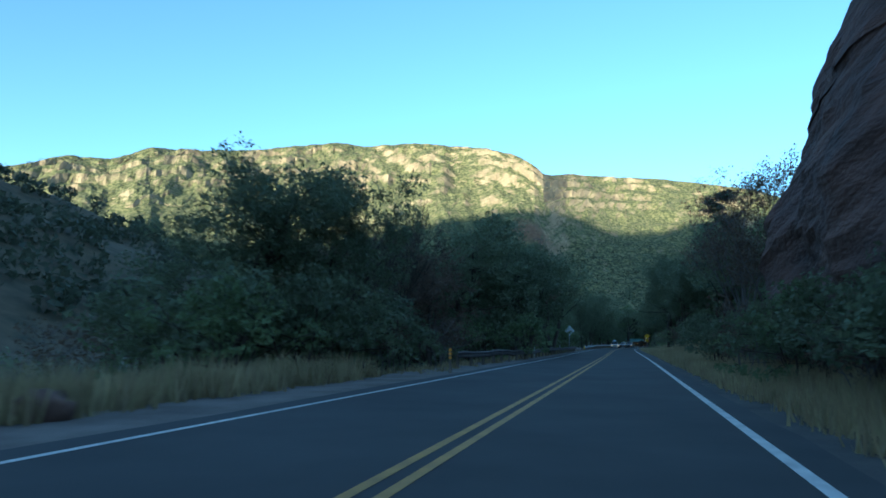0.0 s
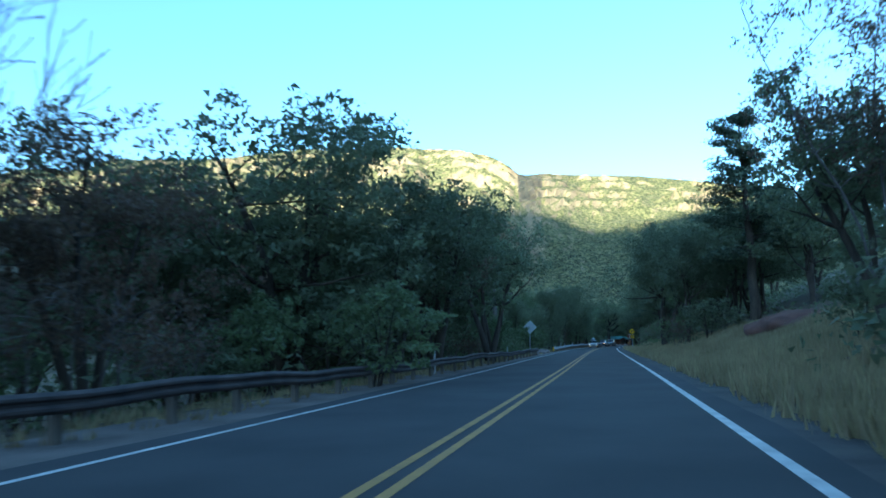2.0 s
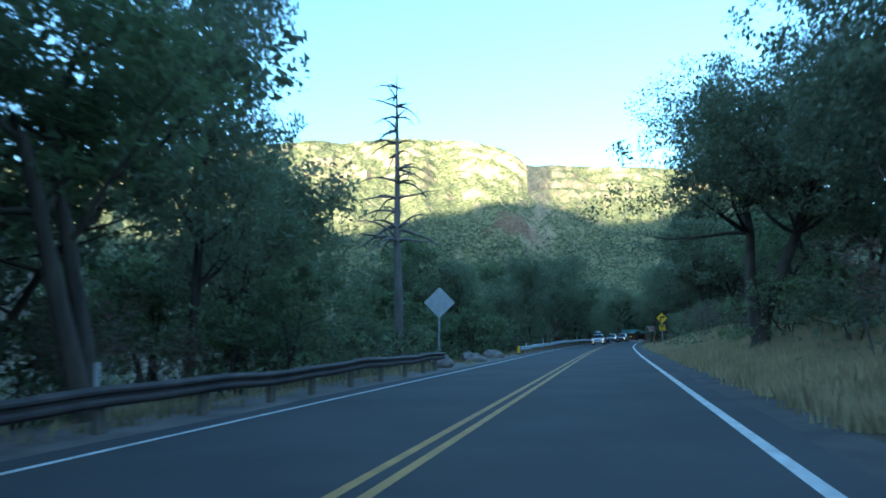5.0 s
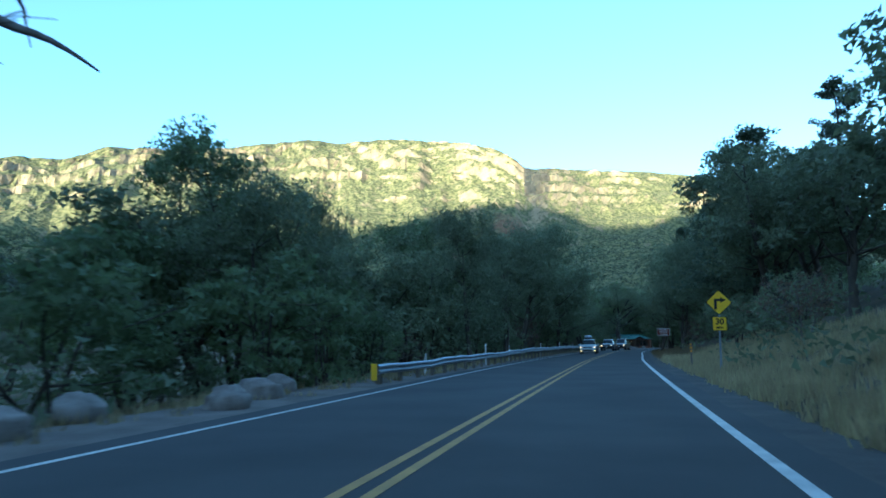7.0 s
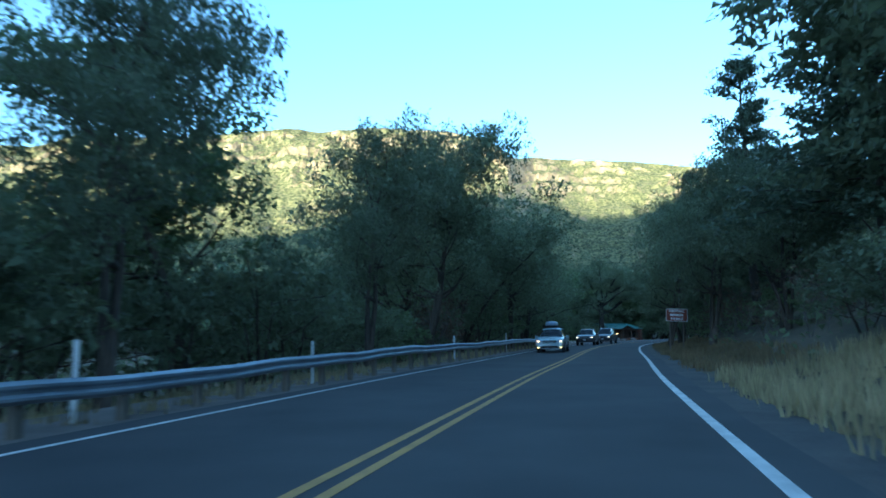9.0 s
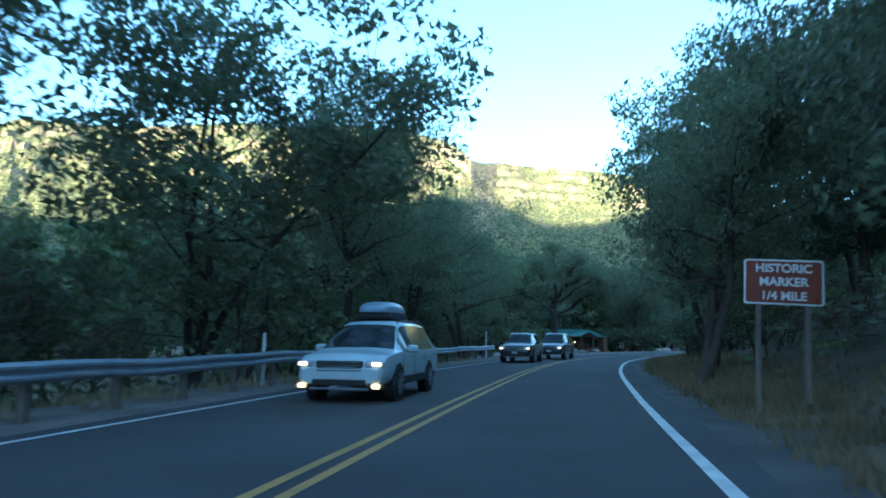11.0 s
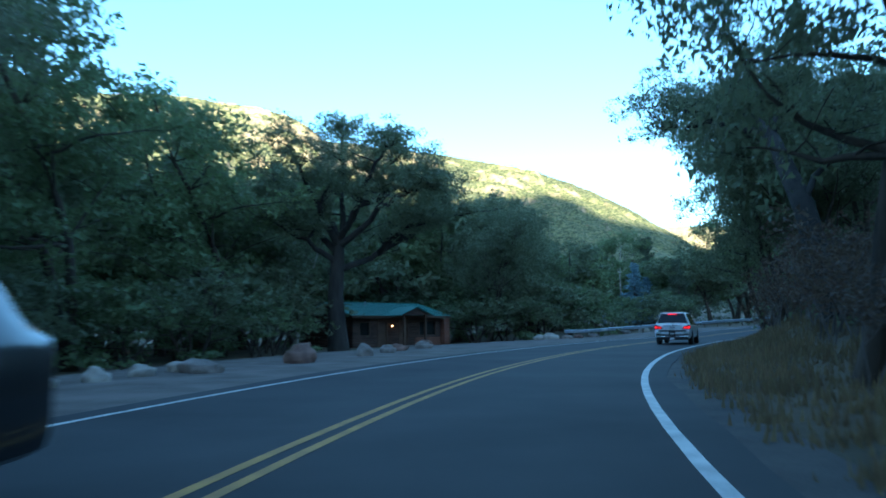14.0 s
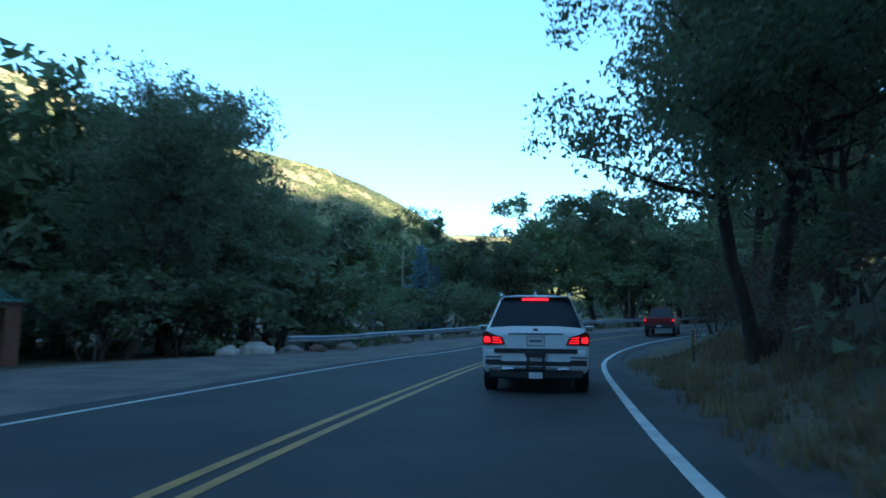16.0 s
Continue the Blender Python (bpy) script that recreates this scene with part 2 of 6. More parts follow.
def ground_z(x, y):
    x, y = np.asarray(x, float), np.asarray(y, float)
    d = offset_from_road(x, y)
    a = np.abs(d)
    left = -1.3 * sstep(6.5, 16, a) + 0.25 * wobble(x * 2, y * 2) * sstep(9, 16, a)
    hill = sstep(330, 200, y)
    left = left + hill * np.clip(a - 85, 0, 260) * 0.45 * (1 + 0.12 * wobble(x * .4, y * .4)) + (1 - hill) * np.clip(a - 160, 0, 900) * 0.05
    # towards the cabin the left side is a level gravel pull-out
    flat = sstep(205, 230, y) * sstep(45, 25, a) * (x < 60)
    left = left * (1 - flat) - 0.35 * flat * sstep(9, 20, a)
    right = 0.5 * sstep(5.2, 9, a) + np.clip(a - 8, 0, 130) * 0.34 + 0.35 * wobble(x * 2, y * 2) * sstep(7, 14, a)
    bank = sstep(222, 238, y) * sstep(5.4, 9, a) * 0.7
    z = np.where(d < 0, left, right + bank)
    return z - 0.03 - 0.02 * sstep(3, 6, a) + rise(x, y)


def terrain():
    xs = np.r_[-4500, -2500, -1400, -800, np.arange(-500, -120, 20), np.arange(-120, -30, 5), np.arange(-30, 80, 1.5), np.arange(80, 160, 5),
               np.arange(160, 420, 20), 600, 1200, 2500, 4500]
    ys = np.r_[-4500, -2000, -900, -400, np.arange(-200, -20, 15), np.arange(-20, 310, 1.8), np.arange(310, 420, 6), np.arange(420, 700, 25), 1000, 2000, 4500]
    X, Y = np.meshgrid(xs, ys)
    Z = ground_z(X, Y)
    edge = np.maximum(np.abs(X), np.abs(Y - 100))
    Z = np.where(edge > 800, np.minimum(Z, 10), Z)
    nx, ny = len(xs), len(ys)
    v = np.c_[X.ravel(), Y.ravel(), Z.ravel()]
    i = (np.arange(ny - 1)[:, None] * nx + np.arange(nx - 1)[None]).ravel()
    f = np.c_[i, i + 1, i + 1 + nx, i + nx]
    ob = mesh_ob("ground", v, f.tolist(), SOIL, smooth=True)
    return tagged(ob, "brown dusty soil with dry litter beside the road", "ground", kind="structure")


terrain()


WIDEN = np.interp(LINE[:, 1], [185, 240, 290], [0.0, 0.22, 0.3])     # the inside lane widens in the bend


# how far the left edge of the asphalt lies out from its usual line
LEFT_OUT = -np.interp(LINE[:, 1], [-20, 45, 60, 85, 115, 138, 165, 190, 205, 300], [0.03, -0.08, -0.18, 0.12, 0.05, 0.36, 0.38, 0.12, -0.1, -0.08])
LEFT_OUT = np.convolve(np.pad(LEFT_OUT, 4, mode='edge'), np.ones(9) / 9, mode='valid')


def strip(name, d0, d1, z, material, label, category, wander=0.0, thick=0.0):
    P, N, n = LINE, NOR, len(LINE)
    k = np.arange(n)
    w = wander * (np.sin(k * 0.9) + 0.6 * np.sin(k * 2.3 + 1) + 0.4 * np.sin(k * 5.1))
    e0 = d0 + (WIDEN if d0 > 2 else 0) + (w + LEFT_OUT if d0 < -2 else 0)
    e1 = d1 + (WIDEN if d1 > 2 else 0) + (w if d1 > 2 else 0) + (LEFT_OUT if d1 < -2 else 0)
    a = P + N * (e0 + np.zeros(n))[:, None]
    b = P + N * (e1 + np.zeros(n))[:, None]
    za, zb = z + rise(a[:, 0], a[:, 1]), z + rise(b[:, 0], b[:, 1])
    v = np.r_[np.c_[a, za], np.c_[b, zb], np.c_[a, za - thick], np.c_[b, zb - thick]]
    f = []
    for j in range(n - 1):
        f.append((j, n + j, n + j + 1, j + 1))
        if thick:
            f.append((2 * n + j, j, j + 1, 2 * n + j + 1))
            f.append((n + j, 3 * n + j, 3 * n + j + 1, n + j + 1))
    ob = mesh_ob(name, v, f, material)
    return tagged(ob, label, category, kind="structure")


strip("road", -4.45, 4.15, 0.0, ASPHALT, "dark grey asphalt two-lane road, worn smooth", "road", wander=0.05, thick=0.1)
strip("shoulder_1", -6.6, -4.3, -0.02, GRAVEL, "strip of brown gravel beside the asphalt", "shoulder", thick=0.12)
strip("shoulder_2", 4.0, 4.9, -0.02, DARK_GRAVEL, "narrow strip of dark dusty gravel beside the asphalt", "shoulder", thick=0.12)
strip("lane_line_1", -0.20, -0.08, 0.006, YELLOW_LINE, "worn yellow double centre line, one stripe", "road marking")
strip("lane_line_2", 0.08, 0.20, 0.006, YELLOW_LINE, "worn yellow double centre line, one stripe", "road marking")
strip("edge_line_1", -3.86, -3.74, 0.006, WHITE_LINE, "thin white edge line painted on asphalt", "road marking")
strip("edge_line_2", 3.52, 3.67, 0.006, WHITE_LINE, "white edge line painted on asphalt", "road marking")


# ---- the mesa at the head of the canyon, the far rim, and the rim behind that shades the floor ----
def mesa_material():
    m = mat("mesa_rock_and_scrub", (0.40, 0.29, 0.17), (0.20, 0.14, 0.085), scale=0.014, fine=0.11, rough=0.95, bump=1.0, bump_scale=6.0, stretch=(1, 1, 1.4))
    nt = m.node_tree
    b = nt.nodes["Principled BSDF"]
    rock = b.inputs["Base Color"].links[0].from_socket
    geo = nt.nodes.new("ShaderNodeNewGeometry")
    sep = nt.nodes.new("ShaderNodeSeparateXYZ")
    nt.links.new(geo.outputs["True Normal"], sep.inputs[0])
    tc = nt.nodes.new("ShaderNodeTexCoord")
    n = nt.nodes.new("ShaderNodeTexNoise")
    n.inputs["Scale"].default_value = 0.02
    n.inputs["Detail"].default_value = 7
    n.inputs["Roughness"].default_value = 0.65
    nt.links.new(tc.outputs["Object"], n.inputs["Vector"])
    k = nt.nodes.new("ShaderNodeMath")
    k.operation = 'MULTIPLY_ADD'
    k.inputs[1].default_value = 1.5
    nt.links.new(n.outputs[0], k.inputs[0])
    nt.links.new(sep.outputs[2], k.inputs[2])
    fac = nt.nodes.new("ShaderNodeMapRange")
    fac.inputs["From Min"].default_value = 1.12
    fac.inputs["From Max"].default_value = 1.40
    nt.links.new(k.outputs[0], fac.inputs[0])
    v = nt.nodes.new("ShaderNodeTexNoise")
    v.inputs["Scale"].default_value = 0.11
    v.inputs["Detail"].default_value = 4
    nt.links.new(tc.outputs["Object"], v.inputs["Vector"])
    green = nt.nodes.new("ShaderNodeValToRGB")
    green.color_ramp.elements[0].position = 0.40
    green.color_ramp.elements[0].color = (0.060, 0.066, 0.024, 1)
    green.color_ramp.elements[1].position = 0.62
    green.color_ramp.elements[1].color = (0.215, 0.190, 0.078, 1)
    nt.links.new(v.outputs[0], green.inputs[0])
    mix = nt.nodes.new("ShaderNodeMix")
    mix.data_type = 'RGBA'
    nt.links.new(fac.outputs[0], mix.inputs[0])
    nt.links.new(rock, mix.inputs[6])
    nt.links.new(green.outputs[0], mix.inputs[7])
    # a scar of bare red earth on the shaded spur
    off = nt.nodes.new("ShaderNodeVectorMath")
    off.operation = 'DISTANCE'
    off.inputs[1].default_value = (-165, 1770, 300)
    nt.links.new(tc.outputs["Object"], off.inputs[0])
    ragged = nt.nodes.new("ShaderNodeMath")
    ragged.operation = 'MULTIPLY_ADD'
    ragged.inputs[1].default_value = -170
    nt.links.new(n.outputs[0], ragged.inputs[0])
    nt.links.new(off.outputs["Value"], ragged.inputs[2])
    scar = nt.nodes.new("ShaderNodeMapRange")
    scar.inputs["From Min"].default_value = 0
    scar.inputs["From Max"].default_value = -40
    scar.inputs["To Max"].default_value = 0.6
    nt.links.new(ragged.outputs[0], scar.inputs[0])
    mix2 = nt.nodes.new("ShaderNodeMix")
    mix2.data_type = 'RGBA'
    nt.links.new(scar.outputs[0], mix2.inputs[0])
    nt.links.new(mix.outputs[2], mix2.inputs[6])
    mix2.inputs[7].default_value = (0.20, 0.085, 0.055, 1)
    nt.links.new(mix2.outputs[2], b.inputs["Base Color"])
    return m


MESA = mesa_material()
# bearing from ahead (degrees), distance, height of the rim
RIM = [(-95, 1300, 198), (-75, 1625, 315), (-60, 1795, 380), (-47, 1950, 416), (-43, 2015, 486), (-40, 2055, 499), (-37.4, 2080, 551), (-31.5, 2210, 603),
       (-27, 2290, 653), (-22.4, 2365, 705), (-19.7, 2390, 703), (-15.6, 2370, 715), (-9.4, 2350, 695), (-6.4, 2210, 619), (-5.2, 2155, 576), (-4.4, 2165,
       551), (-2.5, 2470, 622), (0.7, 2680, 662), (4.0, 2780, 670), (8.7, 2750, 623), (12.5, 2680, 567), (16.5, 2550, 462), (19.6, 2470, 370), (21.8, 2415,
       299), (24, 2360, 226), (27, 2310, 126), (33, 2205, 42)]


def mesa():
    nu, nv = 560, 156
    az = np.interp(np.linspace(0, 1, nu), np.linspace(0, 1, 5), [-95, -46, -20, 6, 33])
    ra = np.array(RIM, float)
    dist, top = np.interp(az, ra[:, 0], ra[:, 1]), np.interp(az, ra[:, 0], ra[:, 2])
    prof_v = [0, 0.25, 0.5, 0.68, 0.76, 0.772, 0.815, 0.828, 0.86, 0.88, 0.892, 0.925, 0.94, 0.95, 0.985, 1.0]
    prof_h = [0, 0.17, 0.41, 0.62, 0.715, 0.75, 0.785, 0.835, 0.855, 0.868, 0.915, 0.93, 0.937, 0.975, 0.985, 1.0]
    foot = np.convolve(np.pad(dist, 60, mode='edge'), np.ones(121) / 121, mode='valid') * 0.5
    verts = []
    for i in range(nu):
        a = radians(az[i])
        ax, ay = math.sin(a), math.cos(a)
        for j in range(nv + 12):
            v = min(j / (nv - 1), 1.0)
            back = max(j - (nv - 1), 0) * 30.0
            um, vm = az[i] * 34.0, v * 900.0
            g = noise.fractal(Vector((um / 260, vm / 260, 3.1)), 0.9, 2.1, 5)
            g2 = noise.fractal(Vector((um / 60, vm / 60, 7.7)), 0.8, 2.2, 4)
            g3 = noise.fractal(Vector((um / 18, vm / 14, 1.7)), 0.7, 2.2, 3)
            vv = v + (0.022 * g + 0.014 * g2 + 0.008 * g3) * min(1, 5 * (1.0 - v) + 0.1) * min(1, v * 5)
            # gullies cut back into the slope
            gully = abs(noise.fractal(Vector((um / 190, vm / 700, 0.3)), 0.9, 2.0, 4))
            r = foot[i] + (dist[i] - foot[i]) * v + gully * 90 * (1 - v * 0.75) * min(1, v * 4) + g2 * 10 + g3 * 5 + back
            if v > 0.66:
                r += 13 * noise.fractal(Vector((um / 40, vm / 55, 21.0)), 0.8, 2.2, 3)   # buttresses and clefts in the cliffs
            h = float(np.interp(min(max(vv, 0), 1), prof_v, prof_h)) * top[i] + 3.5 * g2 * (v > 0.05) + 2.0 * g3
            band = min(max(0.62 + 1.3 * noise.fractal(Vector((um / 150, vm / 110, 11.0)), 0.9, 2.1, 3), 0.0), 1.0)
            h = h * band + (1 - band) * (top[i] * (0.62 * v + 0.38 * v * v) + 4 * g2 + 2 * g3)
            if back:
                h = top[i] + 3.5 * g2 - back * 0.02
            verts.append((r * ax, r * ay, h - 3.0))
    m = nv + 12
    i = (np.arange(nu - 1)[:, None] * m + np.arange(m - 1)[None]).ravel()
    f = np.c_[i, i + m, i + 1 + m, i + 1]
    ob = mesh_ob("mesa", verts, f.tolist(), MESA)
    tagged(ob, "long tan cliff-banded mesa with green scrub slopes", "mountain", kind="structure")
    return np.array(verts).reshape(nu, m, 3)


MESA_V = mesa()


def far_rim():
    """The distant plateau closing the canyon beyond the mesa's end."""
    verts, n, m = [], 120, 12
    for i in range(n):
        a = radians(16 + 50 * i / (n - 1))
        for j in range(m):
            v = j / (m - 1)
            g = noise.fractal(Vector((i * 0.12, v * 2, 5)), 0.9, 2.1, 5)
            h = np.interp(v, [0, 0.5, 0.62, 0.75, 0.8, 1.0], [0, 235, 350, 400, 515, 540])
            r = 3300 + 700 * v + 40 * g
            verts.append((12 + r * math.sin(a), 215 + r * math.cos(a), h + 12 * g))
    i = (np.arange(n - 1)[:, None] * m + np.arange(m - 1)[None]).ravel()
    f = np.c_[i, i + m, i + 1 + m, i + 1]
    tagged(mesh_ob("far_plateau", verts, f.tolist(), MESA), "distant flat-topped wooded plateau with pale cliffs", "mountain", kind="structure")


far_rim()

# the west rim behind: distance along it, height of its top
# out of view; its heights are fitted to cast the shade edge on the mesa
WEST_RIM = [(-7000, 692), (-3500, 692), (-1060, 730), (-990, 758), (-920, 800), (-870, 820), (-818, 863), (-750, 907), (-668, 942), (-603, 942), (-545, 947),
            (-522, 994), (-473, 992), (-392, 944), (-285, 958), (-190, 992), (-105, 1040), (0, 1040), (66, 1077), (144, 1032), (199, 957), (267, 919), (324, 907),
            (700, 892), (3500, 892), (7000, 892)]


def west_rim():
    # set far back so that more of the bright low sky lights the floor
    R0 = 3600.0
    px, py = -SUN_H.y, SUN_H.x            # along the rim
    rr = np.array(WEST_RIM, float)
    ws = np.r_[np.linspace(-6500, -1300, 40), np.linspace(-1280, 900, 240), np.linspace(920, 6500, 40)]
    verts = []
    for w in ws:
        top = np.interp(w, rr[:, 0], rr[:, 1]) + 6 * noise.fractal(Vector((w * 0.01, 0, 9)), 0.9, 2, 4)
        for k, (dr, hh) in enumerate(((-900, -20), (-400, top * 0.45), (-120, top * 0.75), (0, top), (60, top * 0.98), (400, top * 0.85))):
            r = R0 + dr
            verts.append((r * SUN_H.x + w * px, r * SUN_H.y + w * py, hh))
    m = 6
    i = (np.arange(len(ws) - 1)[:, None] * m + np.arange(m - 1)[None]).ravel()
    f = np.c_[i, i + m, i + 1 + m, i + 1]
    tagged(mesh_ob("west_rim", verts, f.tolist(), MESA), "tall canyon rim behind the road, shading the valley", "mountain", kind="structure")


west_rim()


# ---- trees ----
def tube(points, radii, n=7):
    pts = [Vector(q) for q in points]
    v, f = [], []
    up = Vector((0.31, 0.17, 0.93))
    for i, c in enumerate(pts):
        t = (pts[min(i + 1, len(pts) - 1)] - pts[max(i - 1, 0)]).normalized()
        a = t.cross(up)
        if a.length < 0.1:
            a = t.cross(Vector((1, 0, 0)))
        a.normalize()
        b = t.cross(a)
        for k in range(n):
            w = 2 * math.pi * k / n
            v.append(c + (a * math.cos(w) + b * math.sin(w)) * radii[i])
    for i in range(len(pts) - 1):
        for k in range(n):
            f.append((i * n + k, i * n + (k + 1) % n, (i + 1) * n + (k + 1) % n, (i + 1) * n + k))
    return v, f


class Wood:
    def __init__(self):
        self.v, self.f = [], []

    def add(self, points, radii, n=7):
        v, f = tube(points, radii, n)
        o = len(self.v)
        self.v += v
        self.f += [tuple(i + o for i in q) for q in f]


def branch(rng, start, direction, length, r, steps=6, bend=0.25, lift=0.1):
    p, d = Vector(start), Vector(direction).normalized()
    pts, rad = [p.copy()], [r]
    for k in range(steps):
        d = (d + Vector((rng.uniform(-bend, bend), rng.uniform(-bend, bend), rng.uniform(-bend, bend) + lift))).normalized()
        p = p + d * length / steps
        pts.append(p.copy())
        rad.append(max(r * (1 - (k + 1) / steps * 0.85), 0.012))
    return pts, rad


def leaf_cloud(rs, centres, radii, n, size, flat=0.0, clumps=0):
    """n bent leaf sprays of about that size, set in the outer parts of uneven lumps."""
    centres, radii = np.array(centres, float), np.array(radii, float)
    w = radii[:, 0] * radii[:, 1]
    k = rs.choice(len(centres), n, p=w / w.sum())
    d = rs.normal(size=(n, 3))
    d /= np.linalg.norm(d, axis=1)[:, None]
    rad = rs.uniform(0.25, 1.0, n) ** 0.55
    rad *= 1 + 0.22 * np.sin(d[:, 0] * 7 + k) * np.cos(d[:, 1] * 6 + 2 * k)
    rad += np.where(rs.uniform(size=n) < 0.08, rs.uniform(0, 0.2, n), 0)
    c = centres[k] + d * rad[:, None] * radii[k]
    if clumps:
        # leaves gather in tufts on the lump, with gaps between them
        tuft = rs.normal(size=(len(centres), clumps, 3))
        tuft /= np.linalg.norm(tuft, axis=2)[:, :, None]
        tuft *= rs.uniform(0.45, 1.0, (len(centres), clumps, 1))
        q = tuft[k, rs.randint(0, clumps, n)] + np.clip(rs.normal(size=(n, 3)), -1.6, 1.6) * 0.19
        c = centres[k] + q * radii[k]
        d = q / np.maximum(np.linalg.norm(q, axis=1), 0.05)[:, None]
    nrm = d * 0.6 + rs.normal(size=(n, 3)) * 0.8 + np.array([0, 0, 0.4 + flat])
    nrm /= np.linalg.norm(nrm, axis=1)[:, None]
    a = np.cross(nrm, rs.normal(size=(n, 3)))
    a /= np.linalg.norm(a, axis=1)[:, None]
    b = np.cross(nrm, a)
    s = (size * rs.uniform(0.55, 1.35, n))[:, None]
    # each spray is a bent three-cornered leaf
    v = np.stack([c - a * s * 0.55 + b * s * 0.3, c - a * s * 0.2 - b * s * 0.45 + nrm * s * 0.15, c + a * s * 0.75 - nrm * s * 0.12], 1).reshape(-1, 3)
    f = np.arange(3 * n).reshape(n, 3)
    return v, f


def make_tree(name, label, seed, h, r, material, bark=None, n=5000, leaf=0.22, lobes=14, trunk_r=0.22, base=0.25, lean=0.0, forks=2, twigs=True,
              loose=False, category="tree", twig_n=4, clumps=8, spread=0.25):
    """A broad-leaved tree: tapered trunk, limbs, twigs, and a crown of leaves in lumps with gaps. Built at unit place, base at the origin."""
    rng, rs = random.Random(seed), np.random.RandomState(seed)
    wood = Wood()
    bark = bark or BARK
    centres, radii = [], []
    for q in range(forks):
        ang = rng.uniform(0, 6.28)
        lead = Vector((math.cos(ang) * (spread if forks > 1 else 0.08) + lean, math.sin(ang) * (spread if forks > 1 else 0.08), 1))
        pts, rad = branch(rng, (rng.uniform(-.12, .12) * forks * .6, rng.uniform(-.12, .12) * forks * .6, -0.25), lead, h * rng.uniform(0.78, 0.95), trunk_r * rng.uniform(0.75, 1.05), 9, 0.16, 0.03)
        rad[0] *= 1.35
        wood.add(pts, rad, 7 if twigs else 5)
        for k in range(max(2, lobes // forks)):
            i = rng.randint(3, 8) if not loose else rng.randint(2, 8)
            if pts[i].z < h * base:
                i = min(i + 2, 8)
            ang = rng.uniform(0, 6.28)
            up = rng.uniform(0.05, 0.7)
            L = r * rng.uniform(0.5, 1.05) * (1.15 - 0.45 * pts[i].z / h)
            bp, br = branch(rng, pts[i], (math.cos(ang), math.sin(ang), up), L, rad[i] * 0.55, 6 if twigs else 3, 0.28, 0.08)
            wood.add(bp, br, 5 if twigs else 4)
            lump = r * rng.uniform(0.24, 0.42)
            centres.append(bp[-1])
            radii.append((lump * 1.15, lump * 1.15, lump * 0.75))
            if twigs:
                for _ in range(twig_n):
                    j = rng.randint(2, 6)
                    tp, tr = branch(rng, bp[j], (rng.uniform(-1, 1), rng.uniform(-1, 1), rng.uniform(-0.2, 0.9)), L * rng.uniform(0.25, 0.5), br[j] * 0.6, 4, 0.35, 0.06)
                    wood.add(tp, tr, 3)
                    centres.append(tp[-1])
                    s = r * rng.uniform(0.14, 0.26)
                    radii.append((s, s, s * 0.8))
        # short top boughs round the crown off
        for i in (6, 7, 8, 8, 9):
            ang = rng.uniform(0, 6.28)
            out = r * rng.uniform(0.2, 0.5)
            bp, br = branch(rng, pts[i], (math.cos(ang), math.sin(ang), 0.35), out, rad[i] * 0.6, 3, 0.25, 0.05)
            if twigs:
                wood.add(bp, br, 4)
            s = r * rng.uniform(0.2, 0.32)
            centres.append(bp[-1])
            radii.append((s, s, s * 0.75))
    thing = empty(name)
    mesh_ob("trunk", wood.v, wood.f, bark, thing, smooth=True)
    if n:
        v, f = leaf_cloud(rs, centres, radii, n, leaf, clumps=clumps)
        mesh_ob("crown", v, f.tolist(), material, thing)
    tagged(thing, label, category)
    return thing


def make_pine(name, label, seed, h, r, material, n=9000, base=0.3, needle=0.30, tufts=True):
    """A conifer: straight trunk, whorls of drooping boughs, needles in tufts near their ends."""
    rng, rs = random.Random(seed), np.random.RandomState(seed)
    wood = Wood()
    pts = [(rng.uniform(-.08, .08), rng.uniform(-.08, .08), h * k / 10 - 0.2) for k in range(11)]
    wood.add(pts, [0.019 * h * (1 - 0.93 * k / 10) + 0.01 for k in range(11)], 9)
    centres, radii = [], []
    z = h * base
    while z < h * 0.98:
        u = (z / h - base) / (1 - base)
        L = r * (min(1.0, 1.12 * (1 - u) ** 0.55) * (0.82 + 0.18 * math.sin(u * 17)) if tufts else (1 - u)) + 0.3
        for k in range(rng.randint(3, 5) if tufts else 7):
            a = rng.uniform(0, 6.28)
            l = L * rng.uniform(0.55, 1.12)
            bp, br = branch(rng, (0, 0, z + rng.uniform(-.2, .2)), (math.cos(a), math.sin(a), 0.15 + 0.5 * u), l, 0.035 + 0.03 * (1 - u), 5, 0.16, 0.0)
            wood.add(bp, br, 4)
            for j in range(2, 6):
                s = (0.40 + 0.18 * (1 - u)) * rng.uniform(0.8, 1.35) * (r / 3.2)
                centres.append(bp[j])
                radii.append((s, s, s * 0.55))
                if rng.random() < 0.6:
                    centres.append(bp[j] + Vector((rng.uniform(-.6, .6), rng.uniform(-.6, .6), rng.uniform(-.1, .2))) * l * 0.35)
                    radii.append((s * .8, s * .8, s * 0.5))
        z += h * (0.042 if tufts else 0.035) * rng.uniform(0.8, 1.25)
    thing = empty(name)
    mesh_ob("trunk", wood.v, wood.f, BARK, thing, smooth=True)
    v, f = leaf_cloud(rs, centres, radii, n, needle)
    mesh_ob("crown", v, f.tolist(), material, thing)
    return tagged(thing, label, "tree")


